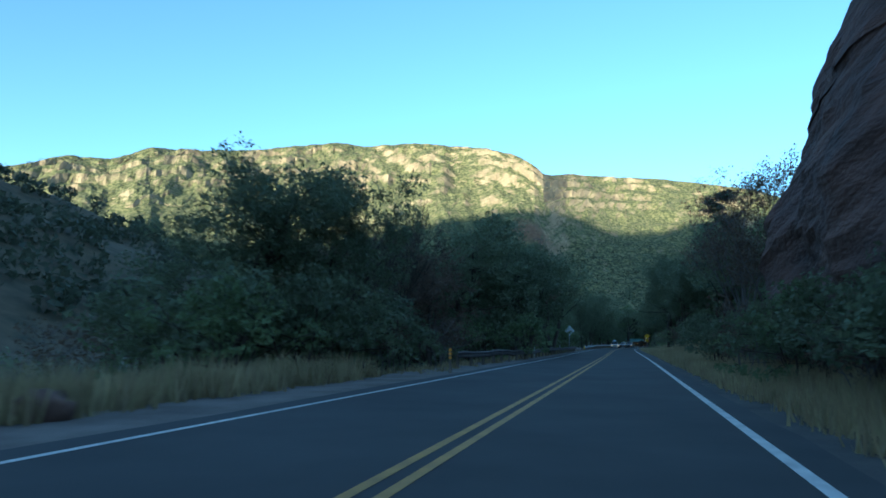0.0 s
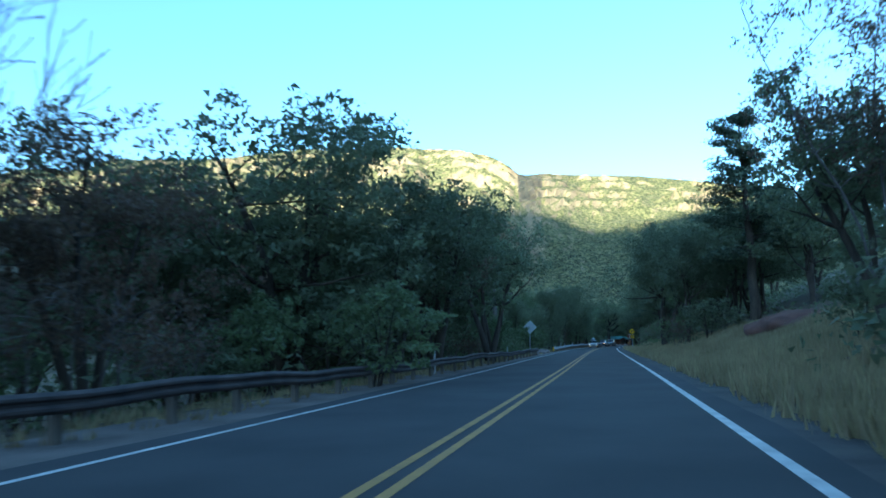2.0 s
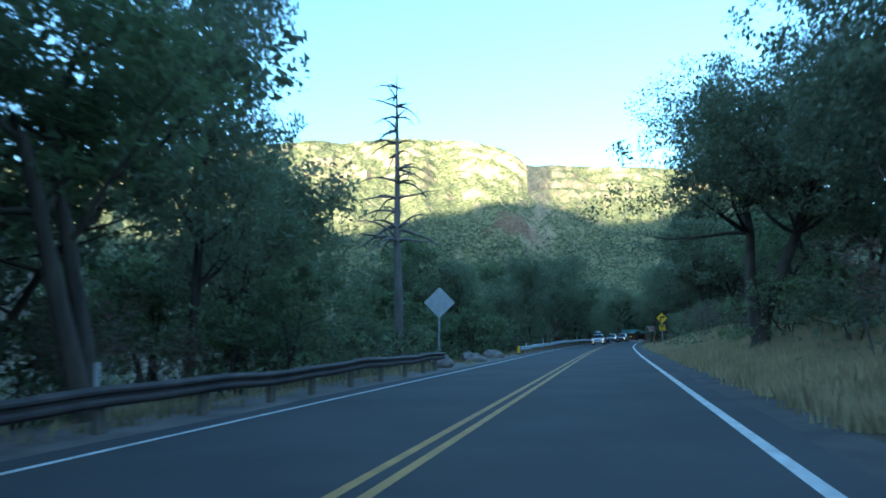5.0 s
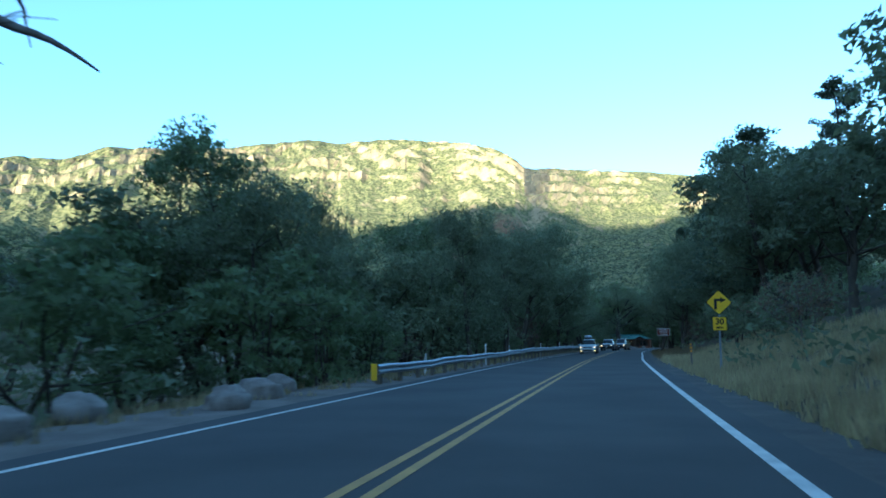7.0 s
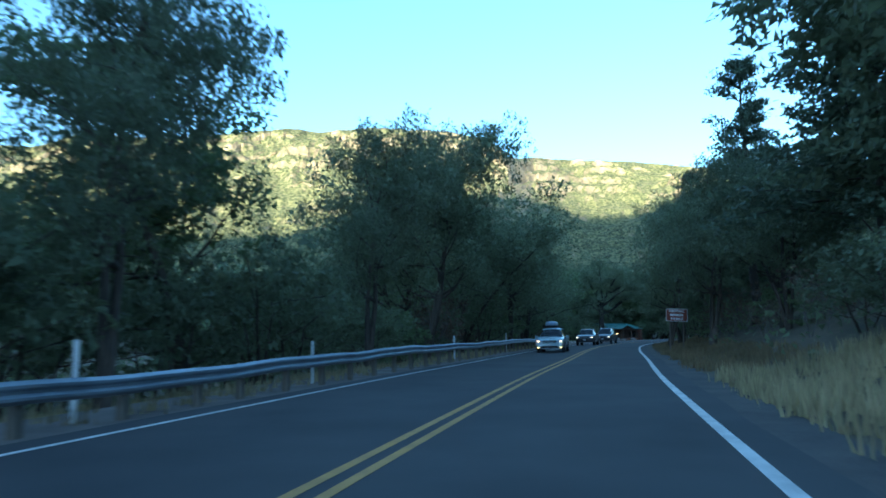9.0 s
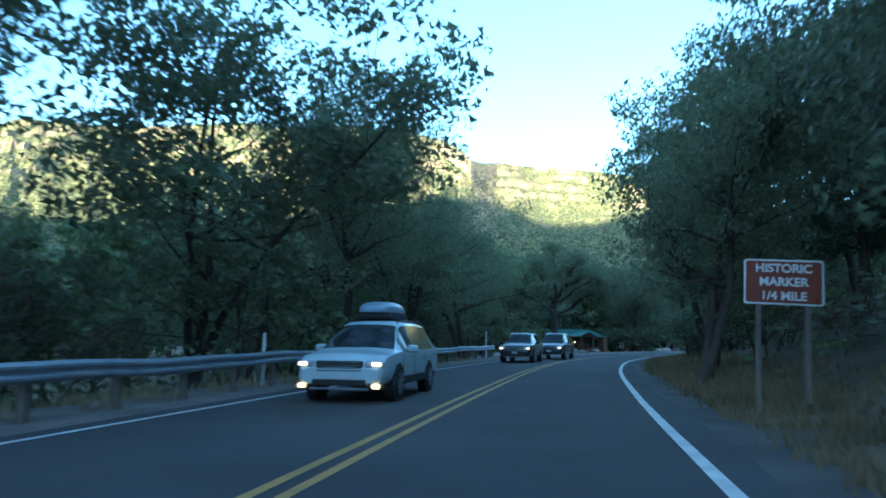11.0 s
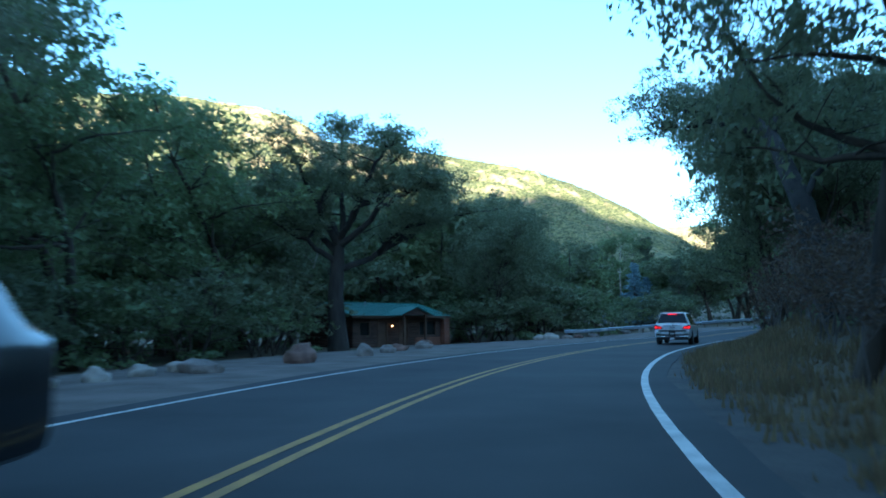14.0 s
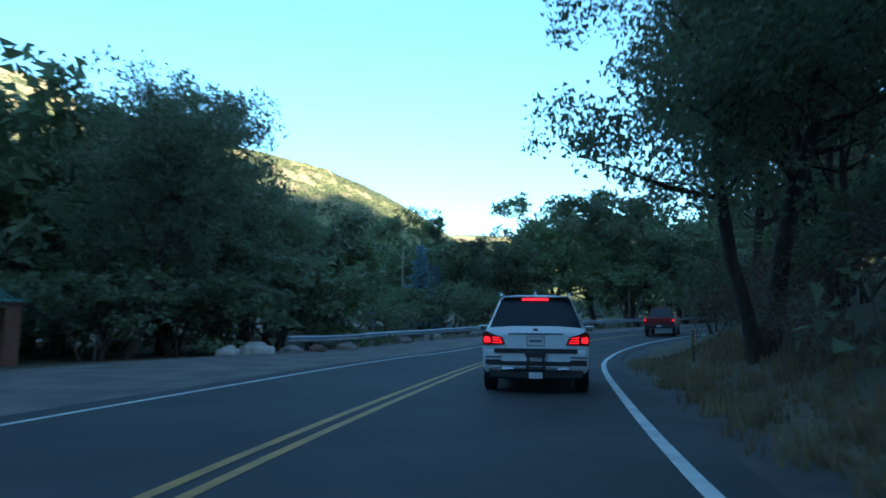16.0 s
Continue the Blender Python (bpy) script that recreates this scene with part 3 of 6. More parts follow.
def make_bare():
    """A leafless tree: stems that part again and again into a rounded head of fine twigs."""
    rng = random.Random(71)
    thing = empty("bare_tree")
    limbs, fine = Wood(), Wood()

    def grow(start, direction, L, r, level):
        pts, rad = branch(rng, start, direction, L, r, 4 if level < 2 else 3 if level < 4 else 2, 0.2, 0.04)
        (limbs if level < 3 else fine).add(pts, [max(q, 0.012) for q in rad], 6 if level < 2 else 4 if level < 3 else 3)
        if level == 5:
            return
        for k in range((4, 5, 4, 4, 3)[level]):
            at = pts[-1] if k == 0 else pts[rng.randint(max(1, len(pts) - 3), len(pts) - 1)]
            d = (pts[-1] - pts[-2]).normalized()
            side = Vector((rng.uniform(-1, 1), rng.uniform(-1, 1), rng.uniform(-0.7, 0.8)))
            grow(at, d + side * rng.uniform(0.5, 0.95), L * rng.uniform(0.6, 0.82), max(r * 0.48, 0.013), level + 1)

    for k in range(3):
        a = 2.1 * k + 0.4
        grow((0.15 * math.cos(a), 0.15 * math.sin(a), -0.3), (0.42 * math.cos(a), 0.42 * math.sin(a), 1), 3.0, 0.20, 0)
    mesh_ob("trunk", limbs.v, limbs.f, BARK, thing, smooth=True)
    mesh_ob("crown", fine.v, fine.f, BARK, thing)
    return tagged(thing, "leafless grey-brown tree with fine feathery twigs", "tree")


# the limbs of the big oak, from the fork outwards
BOUGHS = [[(0, 0, 5.6), (-1.8, 1.0, 7.6), (-3.4, 1.4, 9.4), (-4.2, 1.0, 10.8)],
         [(0.1, 0, 6.2), (0.3, 0.5, 9.0), (0.2, 1.4, 11.4), (0.1, 2.0, 13.2)],
         [(0.1, 0, 6.2), (1.3, -1.5, 8.2), (2.2, -3.2, 10.2), (3.3, -4.2, 11.4)],
         [(0.1, 0, 6.0), (2.5, -2.5, 7.8), (4.2, -4.0, 8.5), (5.2, -4.8, 8.5)],
         [(0, 0, 4.6), (2.4, 1.9, 5.8), (4.4, 4.2, 7.2), (6.4, 4.6, 8.4), (9.2, 2.8, 8.6)],
         [(0, 0, 6.0), (-0.8, 2.4, 9.0), (-1.4, 4.4, 11.2)],
         [(0, 0, 6.0), (-1.4, -2.4, 8.8), (-2.4, -4.3, 10.8)],
         [(0.1, 0, 6.4), (1.6, 0.8, 9.2), (3.2, 1.2, 11.2), (3.7, 1.0, 11.8)],
         [(2.4, 1.9, 5.8), (4.6, 2.2, 7.8), (6.8, 2.4, 9.6)],
         [(4.4, 4.2, 7.2), (5.4, 5.8, 8.8), (6.4, 6.4, 9.6)],
         [(1.3, -1.5, 8.2), (3.4, -1.2, 9.2), (5.4, -1.4, 9.7)],
         [(2.4, 1.9, 5.8), (3.6, 0.2, 6.9), (5.4, -1.0, 7.4)],
         [(0, 0, 4.8), (-1.6, -1.2, 6.2), (-3.6, -1.6, 7.2)]]


# the oak that leans out over the inside of the bend
LEANING = [[(1.15, 6.2, 8.9), (0.6, 7.4, 9.4), (-0.6, 8.8, 9.9), (-1.6, 10.0, 10.3)],
           [(1.15, 6.2, 8.9), (1.5, 6.6, 10.2), (1.4, 7.2, 11.8), (0.8, 8.0, 13.0)],
           [(0.8, 4.2, 7.4), (1.6, 4.6, 9.2), (2.4, 4.6, 11.0)],
           [(0.9, 5.0, 8.0), (-0.4, 6.4, 8.6), (-1.5, 7.6, 8.7)],
           [(1.15, 6.2, 8.9), (2.4, 7.6, 10.0), (3.4, 9.0, 11.0)],
           [(-0.2, 1.3, 4.6), (1.2, 1.8, 6.4), (2.6, 2.2, 8.6)]]


def make_old_oak(label, seed, trunk, trunk_r, boughs, thick, per_bough, lump_r, n, leaf):
    """An old oak: bare trunk forking high up, long crooked limbs, leaves in flat layered clumps towards their ends."""
    rng, rs = random.Random(seed), np.random.RandomState(seed)
    thing = empty("oak_tree")
    wood = Wood()
    wood.add(trunk, trunk_r, 10)
    centres, radii = [], []
    for limb in boughs:
        pts = []
        for a, b in zip(limb, limb[1:]):
            a, b = Vector(a), Vector(b)
            for k in range(4):
                pts.append(a.lerp(b, k / 4) + Vector((rng.uniform(-.14, .14), rng.uniform(-.14, .14), rng.uniform(-.12, .12))) * (len(pts) > 0))
        pts.append(Vector(limb[-1]))
        m = len(pts)
        rad = [thick * (1 - 0.82 * k / (m - 1)) for k in range(m)]
        wood.add(pts, rad, 8)
        for k in range(per_bough):
            i = rng.randint(m // 3, m - 1)
            u = i / (m - 1)
            ang = rng.uniform(0, 6.28)
            L = rng.uniform(0.7, 2.3) * (1.15 - 0.45 * u)
            bp, br = branch(rng, pts[i], (math.cos(ang), math.sin(ang), rng.uniform(0.0, 0.9)), L, max(rad[i] * 0.55, 0.03), 5, 0.3, 0.03)
            wood.add(bp, br, 5)
            lump = lump_r * rng.uniform(0.75, 1.3) * (0.75 + 0.35 * u)
            centres.append(bp[-1] + Vector((0, 0, 0.1)))
            radii.append((lump * 1.1, lump * 1.1, lump * 0.55))
            for _ in range(3):
                j = rng.randint(1, 5)
                tp, tr = branch(rng, bp[j], (rng.uniform(-1, 1), rng.uniform(-1, 1), rng.uniform(-0.3, 0.6)), L * rng.uniform(0.3, 0.6), br[j] * 0.6, 4, 0.35, 0.02)
                wood.add(tp, tr, 4)
                s = rng.uniform(0.35, 0.6)
                centres.append(tp[-1])
                radii.append((s, s, s * 0.6))
        centres.append(pts[-1])
        radii.append((lump_r, lump_r, lump_r * 0.6))
    mesh_ob("trunk", wood.v, wood.f, DARK_BARK, thing, smooth=True)
    v, f = leaf_cloud(rs, centres, radii, n, leaf, clumps=9)
    mesh_ob("crown", v, f.tolist(), OAK_LEAF, thing)
    return tagged(thing, label, "tree")


def make_snag():
    """The tall dead conifer with bare hooked boughs."""
    rng = random.Random(5)
    H = 20.5
    thing = empty("dead_tree")
    wood = Wood()
    wood.add([(0, 0, -1.5), (0.05, 0, 4), (0.0, 0.1, 9), (0.1, 0.05, 14), (0.12, 0, 18), (0.15, 0, H)], [0.34, 0.30, 0.24, 0.16, 0.08, 0.02], 10)
    mesh_ob("trunk", wood.v, wood.f, GREY_WOOD, thing, smooth=True)

    def bough(start, direction, L, r, n, bend, droop, sides, twigs):
        w = Wood()
        bp, br = branch(rng, start, direction, L, r, n, bend, droop)
        w.add(bp, br, sides)
        for _ in range(twigs):
            j = rng.randint(2, n - 1)
            tp, tr = branch(rng, bp[j], (rng.uniform(-1, 1), rng.uniform(-1, 1), rng.uniform(-.8, .5)), L * 0.35, br[j] * 0.6, 4, 0.4, -0.1)
            w.add(tp, tr, 4)
        mesh_ob("branch", w.v, w.f, GREY_WOOD, thing, smooth=True)

    z = 8.5
    while z < H - 0.6:
        u = (z - 8.5) / (H - 8.5)
        for k in range(4):
            a = rng.uniform(0, 6.28)
            bough((0.1, 0, z), (math.cos(a), math.sin(a), rng.uniform(0.1, 0.7)), (4.0 - 2.2 * u) * rng.uniform(0.5, 1.15), 0.12 * (1 - 0.45 * u), 7, 0.22, -0.13, 5, 2)
        z += rng.uniform(0.7, 1.15)
    for a, zz in ((3.3, 8.7), (0.2, 9.3), (3.0, 9.6)):
        bough((0, 0, zz), (math.cos(a), math.sin(a), 0.35), 3.4, 0.16, 8, 0.25, -0.18, 6, 0)
    return tagged(thing, "tall grey dead conifer with bare hooked branches", "dead tree")


def pale_snag(x, y, h, lean, seed):
    """A slender bleached dead tree among the green ones."""
    rng = random.Random(seed)
    thing = empty("dead_tree", pose(x, y, float(ground_z(np.array([x]), np.array([y]))[0])))
    wood = Wood()
    pts, rad = branch(rng, (0, 0, -0.3), (lean, 0.05, 1), h, 0.17, 9, 0.07, 0.02)
    wood.add(pts, rad, 7)
    mesh_ob("trunk", wood.v, wood.f, PALE_BARK, thing, smooth=True)
    for k in range(6):
        w = Wood()
        a = rng.uniform(0, 6.28)
        i = rng.randint(4, 8)
        bp, br = branch(rng, pts[i], (math.cos(a), math.sin(a), 0.6), h * rng.uniform(0.1, 0.22), rad[i] * 0.6, 5, 0.25, 0.05)
        w.add(bp, br, 5)
        mesh_ob("branch", w.v, w.f, PALE_BARK, thing, smooth=True)
    tagged(thing, "slender bleached dead tree leaning among green trees", "dead tree")


OAK_LABEL = "dark green broad oak with an uneven leafy crown"
PROTO = {
    "oak_a": make_tree("oak_tree", OAK_LABEL, 11, 12, 5.0, OAK_LEAF, n=15000, leaf=0.175, lobes=26, base=0.08, trunk_r=0.2, twig_n=3),
    "oak_b": make_tree("oak_tree", OAK_LABEL, 12, 12, 4.4, OAK_LEAF, n=15000, leaf=0.175, lobes=24, forks=3, base=0.08, trunk_r=0.16, twig_n=3),
    "oak_f": make_tree("oak_tree", "tall oak with fine dense foliage over the road edge", 45, 12, 4.4, OAK_LEAF, n=80000, leaf=0.095, lobes=32, forks=2, base=0.12, trunk_r=0.2, twig_n=6),
    "oak_n": make_tree("oak_tree", OAK_LABEL, 43, 12, 4.6, OAK_LEAF, n=25000, leaf=0.14, lobes=26, forks=2, base=0.1, trunk_r=0.2),
    "oak_big": make_old_oak("old spreading oak with crooked dark limbs before the cabin", 61, [(0.15, -0.1, -0.4), (0.05, 0, 1.2), (-0.1, 0.05, 3.2), (0, 0, 4.8), (0.1, 0, 6.4)],
                            [0.72, 0.52, 0.45, 0.42, 0.30], BOUGHS, 0.21, 15, 1.0, 80000, 0.12),
    "oak_w": make_tree("oak_tree", "wide old oak reaching out over the road edge", 52, 15, 6.8, OAK_LEAF, n=70000, leaf=0.14, lobes=44, forks=2, base=0.3, trunk_r=0.34, clumps=7),
    "oak_c": make_tree("oak_tree", "leaning oak with forked dark limbs and thin foliage", 13, 10, 5.0, OAK_LEAF, n=40000, leaf=0.085, lobes=20, lean=0.28, forks=2),
    "ash_a": make_tree("ash_tree", "slender green tree with light leafy crown", 14, 12, 3.9, GREEN_LEAF, n=15000, leaf=0.17, lobes=20, forks=2, base=0.1),
    "syc_a": make_tree("sycamore_tree", "thin-leaved tree with dark stems and sparse leaf clusters", 15, 10, 3.4, OAK_LEAF, n=13000, leaf=0.155, lobes=18, forks=3),
    "bare_a": make_bare(),
    "poplar": make_tree("poplar_tree", "thin upright tree with few dry leaves", 17, 10, 2.0, RED_LEAF, GREY_WOOD, n=6000, leaf=0.075, lobes=24, forks=3, trunk_r=0.06, loose=True, spread=0.1),
    "rust_a": make_tree("rusty_tree", "small tree with rusty brown withered leaves", 18, 10, 3.6, RED_LEAF, n=12000, leaf=0.14, lobes=18, forks=3, twig_n=3),
    "back_a": make_tree("oak_tree", OAK_LABEL, 41, 10, 4.6, OAK_LEAF, n=7000, leaf=0.25, lobes=16, twigs=False, base=0.1),
    "back_b": make_tree("ash_tree", "green broad-leaved tree in the second row", 42, 10, 4.2, GREEN_LEAF, n=7000, leaf=0.25, lobes=16, twigs=False, forks=3, base=0.1),
    "far_a": make_tree("oak_tree", "dark green oak in the wood behind the clearing", 46, 10, 4.6, OAK_LEAF, n=3600, leaf=0.36, lobes=12, twigs=False, base=0.1),
    "far_b": make_tree("ash_tree", "green broad-leaved tree in the wood behind", 47, 10, 4.4, GREEN_LEAF, n=3600, leaf=0.36, lobes=12, twigs=False, forks=3, base=0.1),
    "shrub_a": make_tree("shrub", "dense dark green roadside shrub", 21, 3, 1.8, OAK_LEAF, n=2600, leaf=0.125, lobes=14, forks=3, trunk_r=0.06, base=0.05, twigs=False, loose=True, category="shrub"),
    "shrub_b": make_tree("shrub", "bright green leafy roadside shrub", 22, 3, 1.7, GREEN_LEAF, n=2600, leaf=0.125, lobes=14, forks=4, trunk_r=0.05, base=0.05, twigs=False, loose=True, category="shrub"),
    "brush": make_tree("brush", "dry brown leafless brush", 23, 3, 1.6, RED_LEAF, GREY_WOOD, n=900, leaf=0.10, lobes=11, forks=4, trunk_r=0.035, base=0.02, loose=True, category="shrub"),
    "pine_a": make_pine("pine_tree", "tall ponderosa pine with tufted dark boughs", 31, 18, 3.9, PINE_NEEDLE, n=15000, needle=0.2),
    "pine_b": make_pine("pine_tree", "dark ponderosa pine with dense boughs", 32, 16, 4.2, PINE_NEEDLE, n=15000, base=0.2, needle=0.2),
    "spruce": make_pine("blue_spruce", "pale blue-grey spruce, dense and conical", 33, 8, 2.0, BLUE_NEEDLE, n=9000, base=0.05, needle=0.16, tufts=False),
}
NATURAL, MIDDLE = {}, {}
GROUP = {"oak_a": "oaks along the road", "oak_b": "oaks along the road", "oak_c": "oaks along the road", "oak_n": "oaks along the road", "oak_f": "oaks along the road", "oak_w": "oaks along the road", "far_a": "oaks along the road", "back_a": "oaks along the road", "shrub_a": "shrubs along the road",
         "shrub_b": "shrubs along the road", "brush": "dry brush along the road", "pine_a": "pines along the road", "pine_b": "pines along the road"}
for key, ob in PROTO.items():
    # the crown's height and its middle in plan
    crown = np.array([v.co[:] for v in ob.children[-1].data.vertices])
    NATURAL[key] = float(crown[:, 2].max()) * 0.975
    MIDDLE[key] = crown[:, :2].mean(0) if key in GROUP or key.endswith("_a") else np.zeros(2)
    if key in GROUP:
        tagged(ob, group=GROUP[key])
USED = set()


def plant(kind, x, y, h, wide=1.0, turn=None):
    s = h / NATURAL[kind]
    turn = (x * 57.3 + y * 131.7) % 360 if turn is None else turn
    # the crown stands over the given place; the foot of a leaning trunk lies beside it
    mx, my = MIDDLE[kind] * s * wide
    c, sn = math.cos(radians(turn)), math.sin(radians(turn))
    x, y = x - (c * mx - sn * my), y - (sn * mx + c * my)
    z = float(ground_z(np.array([x]), np.array([y]))[0])
    m = pose(x, y, z, 0, 0, turn) @ Matrix.Diagonal((s * wide, s * wide, s, 1))
    if kind not in USED:
        USED.add(kind)
        PROTO[kind].matrix_basis = m
        return PROTO[kind]
    # the first one already carries a scale: give the copy its own
    ob = PROTO[kind]
    made = copy_thing(ob, Matrix.Identity(4))
    made.matrix_basis = m
    return made


LEFT = [("oak_n", -13.1, 25.0, 9.3, 1.12), ("oak_b", -10.8, 27.5, 8.6, 0.75), ("bare_a", -12.8, 38.5, 7.6, 0.56), ("rust_a", -11, 43, 7.2, 1), ("rust_a", -15, 33, 7, 1),
        ("syc_a", -10.4, 55.3, 12.3, 1.15), ("oak_b", -15.7, 53.3, 10.8, 1.1), ("oak_b", -8, 60, 10.2, 1), ("syc_a", -6.6, 65, 10.4, 1), ("rust_a", -9, 70, 10, 1), ("oak_a", -10.0, 77.6, 10.8, 0.8),
        ("syc_a", -5.6, 76, 11.4, 0.9), ("ash_a", -8, 84, 11.5, 1), ("oak_n", -10.4, 94.5, 16.0, 0.52), ("oak_b", -12, 88, 13, 1.1), ("oak_a", -17, 110, 14, 1.0),
        ("oak_b", -13, 103, 11.5, 1.1), ("ash_a", -12.5, 133, 11.8, 0.85), ("oak_n", -9.2, 136, 9.8, 0.48), ("oak_a", -8.6, 131, 8.2, 0.9), ("ash_a", -14, 139, 10.3, 1.0), ("oak_b", -9, 144, 8.4, 1.0), ("syc_a", -7, 146, 7.0, 1.0)]
LEFT2 = [("oak_n", -4.0, 150.3, 10.6, 0.66), ("ash_a", -7.6, 155, 10.5, 1.1), ("oak_n", -2.9, 166, 10.8, 0.72), ("oak_n", -1.5, 175.5, 13.6, 0.8), ("oak_a", -6, 180, 13, 1.0), ("oak_b", -1.5, 190, 12.5, 1.1), ("oak_c", 0.3, 196, 12.2, 0.85),
         ("syc_a", 1.0, 206, 9.0, 1), ("oak_c", 1.5, 214, 11.5, 0.9), ("ash_a", -4, 222, 12, 1.2), ("oak_n", 1.5, 230, 11, 0.88), ("oak_n", -2.5, 203.5, 13.5, 0.8), ("ash_a", 1, 239, 12.8, 1.0),
         ("ash_a", 2.5, 252, 13, 1.2), ("oak_a", 23.5, 281, 13.2, 0.85), ("oak_n", 23.4, 274.0, 11.6, 0.85), ("oak_b", 26.4, 283.0, 11.8, 0.85), ("ash_a", 19, 284, 13, 1.1), ("ash_a", 30, 287, 8.5, 0.9), ("spruce", 49.6, 312.5, 9.0, 1.1), ("spruce", 52.2, 314.5, 7.0, 1.1), ("pine_b", 56, 323, 14, 0.8),
         ("ash_a", 52, 325, 15, 0.9), ("bare_a", 42, 326, 9.8, 0.6), ("oak_a", 6, 268, 11, 1.1)]
BEND = [("back_a", 58, 309, 9, 1.1), ("back_b", 68, 314, 13.8, 1.1), ("back_a", 80, 318, 14.7, 1.1), ("back_b", 94, 321, 14.7, 1.2), ("back_a", 64, 324, 10, 1.1), ("far_a", 100, 330, 14, 1.2), ("far_b", 86, 331, 13, 1.2), ("far_a", 118, 337, 15, 1.2), ("far_b", 74, 330, 11, 1.2),
        ("back_a", 110, 325, 15.6, 1.2), ("back_b", 57, 316, 8.3, 1.1), ("back_b", 38, 301, 8.3, 1.1), ("back_a", 128, 331, 16.6, 1.2), ("back_b", 30, 300, 8.6, 1.1),
        ("back_a", 114, 284, 14.7, 1.2), ("back_b", 132, 288, 14.7, 1.2), ("pine_b", 52, 303, 8.6, 0.9), ("back_a", 70, 301, 13.4, 1.2), ("back_b", 82, 304, 14.4,
        1.2), ("back_a", 96, 307, 16.6, 1.2), ("back_a", 74, 296.5, 8.3, 1.3), ("back_b", 82, 299, 9.2, 1.3), ("back_a", 90, 301, 9.2, 1.3), ("back_b", 66, 297.5, 7.4,
        1.2), ("back_a", 104, 304, 11, 1.3)]
RIGHT = [("poplar", 7.6, 32, 9.0, 1.0), ("poplar", 7.6, 37.5, 10.0, 1.0), ("poplar", 9.2, 47.5, 11.0, 0.8), ("poplar", 8.2, 41, 8.5, 1.0), ("oak_b", 13, 42, 7.5, 0.9), ("syc_a", 9.6, 50, 8.0, 0.9), ("oak_a", 15, 52, 7.0, 0.9),
         ("pine_a", 14.8, 85.7, 16.5, 1.3), ("oak_a", 10.4, 90, 9.6, 0.8), ("oak_b", 15.5, 93, 11.5, 0.9), ("oak_w", 11.6, 107, 15.5, 1.0), ("oak_b", 17, 100, 12, 0.9),
         ("pine_b", 18.2, 168, 16.8, 1.3), ("pine_a", 23, 160, 16, 1), ("syc_a", 15, 152, 11, 0.9), ("oak_b", 16, 175, 9.0, 1.0), ("pine_a", 17.5, 186, 18, 0.9), ("oak_n", 14.4, 180, 11.5, 0.8)]
RIGHT2 = [("oak_n", 13.8, 191, 11.0, 0.8), ("syc_a", 14.6, 197, 9.5, 0.8), ("oak_n", 17.2, 205, 14, 0.85), ("pine_b", 19, 213, 17, 0.9), ("oak_f", 19.5, 219, 14.5, 0.76), ("oak_f", 30.2, 243.2, 9.2, 1.15), ("oak_f", 35.4, 252.9, 13.2, 0.98), ("oak_b", 44, 258, 14, 0.9), ("oak_a", 53, 268, 13, 0.9), ("ash_a", 64, 272.5, 12.5, 1.0),
          ("oak_b", 77, 277, 13, 1.1), ("oak_a", 95, 283, 14, 1.1), ("syc_a", 30, 226, 12, 1), ("oak_a", 40, 238, 9, 1), ("pine_b", 25, 208, 16, 1), ("oak_a", 22, 196, 12, 1), ("oak_n", 39.0, 257.3, 15.5, 0.72), ("oak_n", 46, 263.5, 14, 0.8), ("oak_n", 29.4, 245.4, 9.8, 0.72), ("oak_n", 21.3, 225.6, 13, 0.7), ("oak_a", 33.5, 244, 10, 1.0)]
for row in LEFT + LEFT2 + BEND + RIGHT + RIGHT2:
    plant(row[0], row[1], row[2], row[3], row[4])
plant("oak_big", 10.3, 255.6, 13.5, 0.98, turn=0)
leaning = make_old_oak("dark oak leaning out over the road with thin drooping foliage", 62, [(0, 0, -0.4), (-0.1, 0.6, 2.0), (-0.2, 1.3, 4.6), (0.8, 4.2, 7.4), (1.15, 6.2, 8.9)],
                       [0.42, 0.34, 0.30, 0.24, 0.18], LEANING, 0.11, 14, 0.62, 26000, 0.085)
leaning.matrix_basis = pose(25.1, 233.5, -0.1)
tagged(leaning, group="oaks along the road")
SNAG = make_snag()
SNAG.matrix_basis = pose(-9.8, 117.5, -0.5, 0, 0, 20)
for row in ((46.3, 313.5, 11.0, -0.16, 3), (48.4, 315.0, 12.5, 0.05, 4), (7.0, 262.5, 8.0, 0.18, 6)):
    pale_snag(*row)

# the second row behind, and shrubs filling in below
RNG = random.Random(401)
for y in range(14, 330, 7):
    for dd in (-19, -30):
        p, _ = at_y(y, dd + RNG.uniform(-4, 4))
        if y > 225 and dd > -25:
            continue
        if dd == -30 and ((y // 7) % 2 or y < 62):
            continue
        if y < 45:
            plant(RNG.choice(["shrub_a", "brush", "shrub_b"]), p[0], p[1], RNG.uniform(2.4, 3.6), 1.2)
            continue
        low = 0.62 if 96 < y < 132 else 0.7 if 138 < y < 200 else (0.8 if y < 45 else 1.0)
        plant(RNG.choice(["back_a", "back_b", "back_a"] if dd > -25 and y % 2 else ["far_a", "far_b"]), p[0], p[1] + RNG.uniform(-2, 2), RNG.uniform(6.5, 10.5) * low, RNG.uniform(0.9, 1.2))
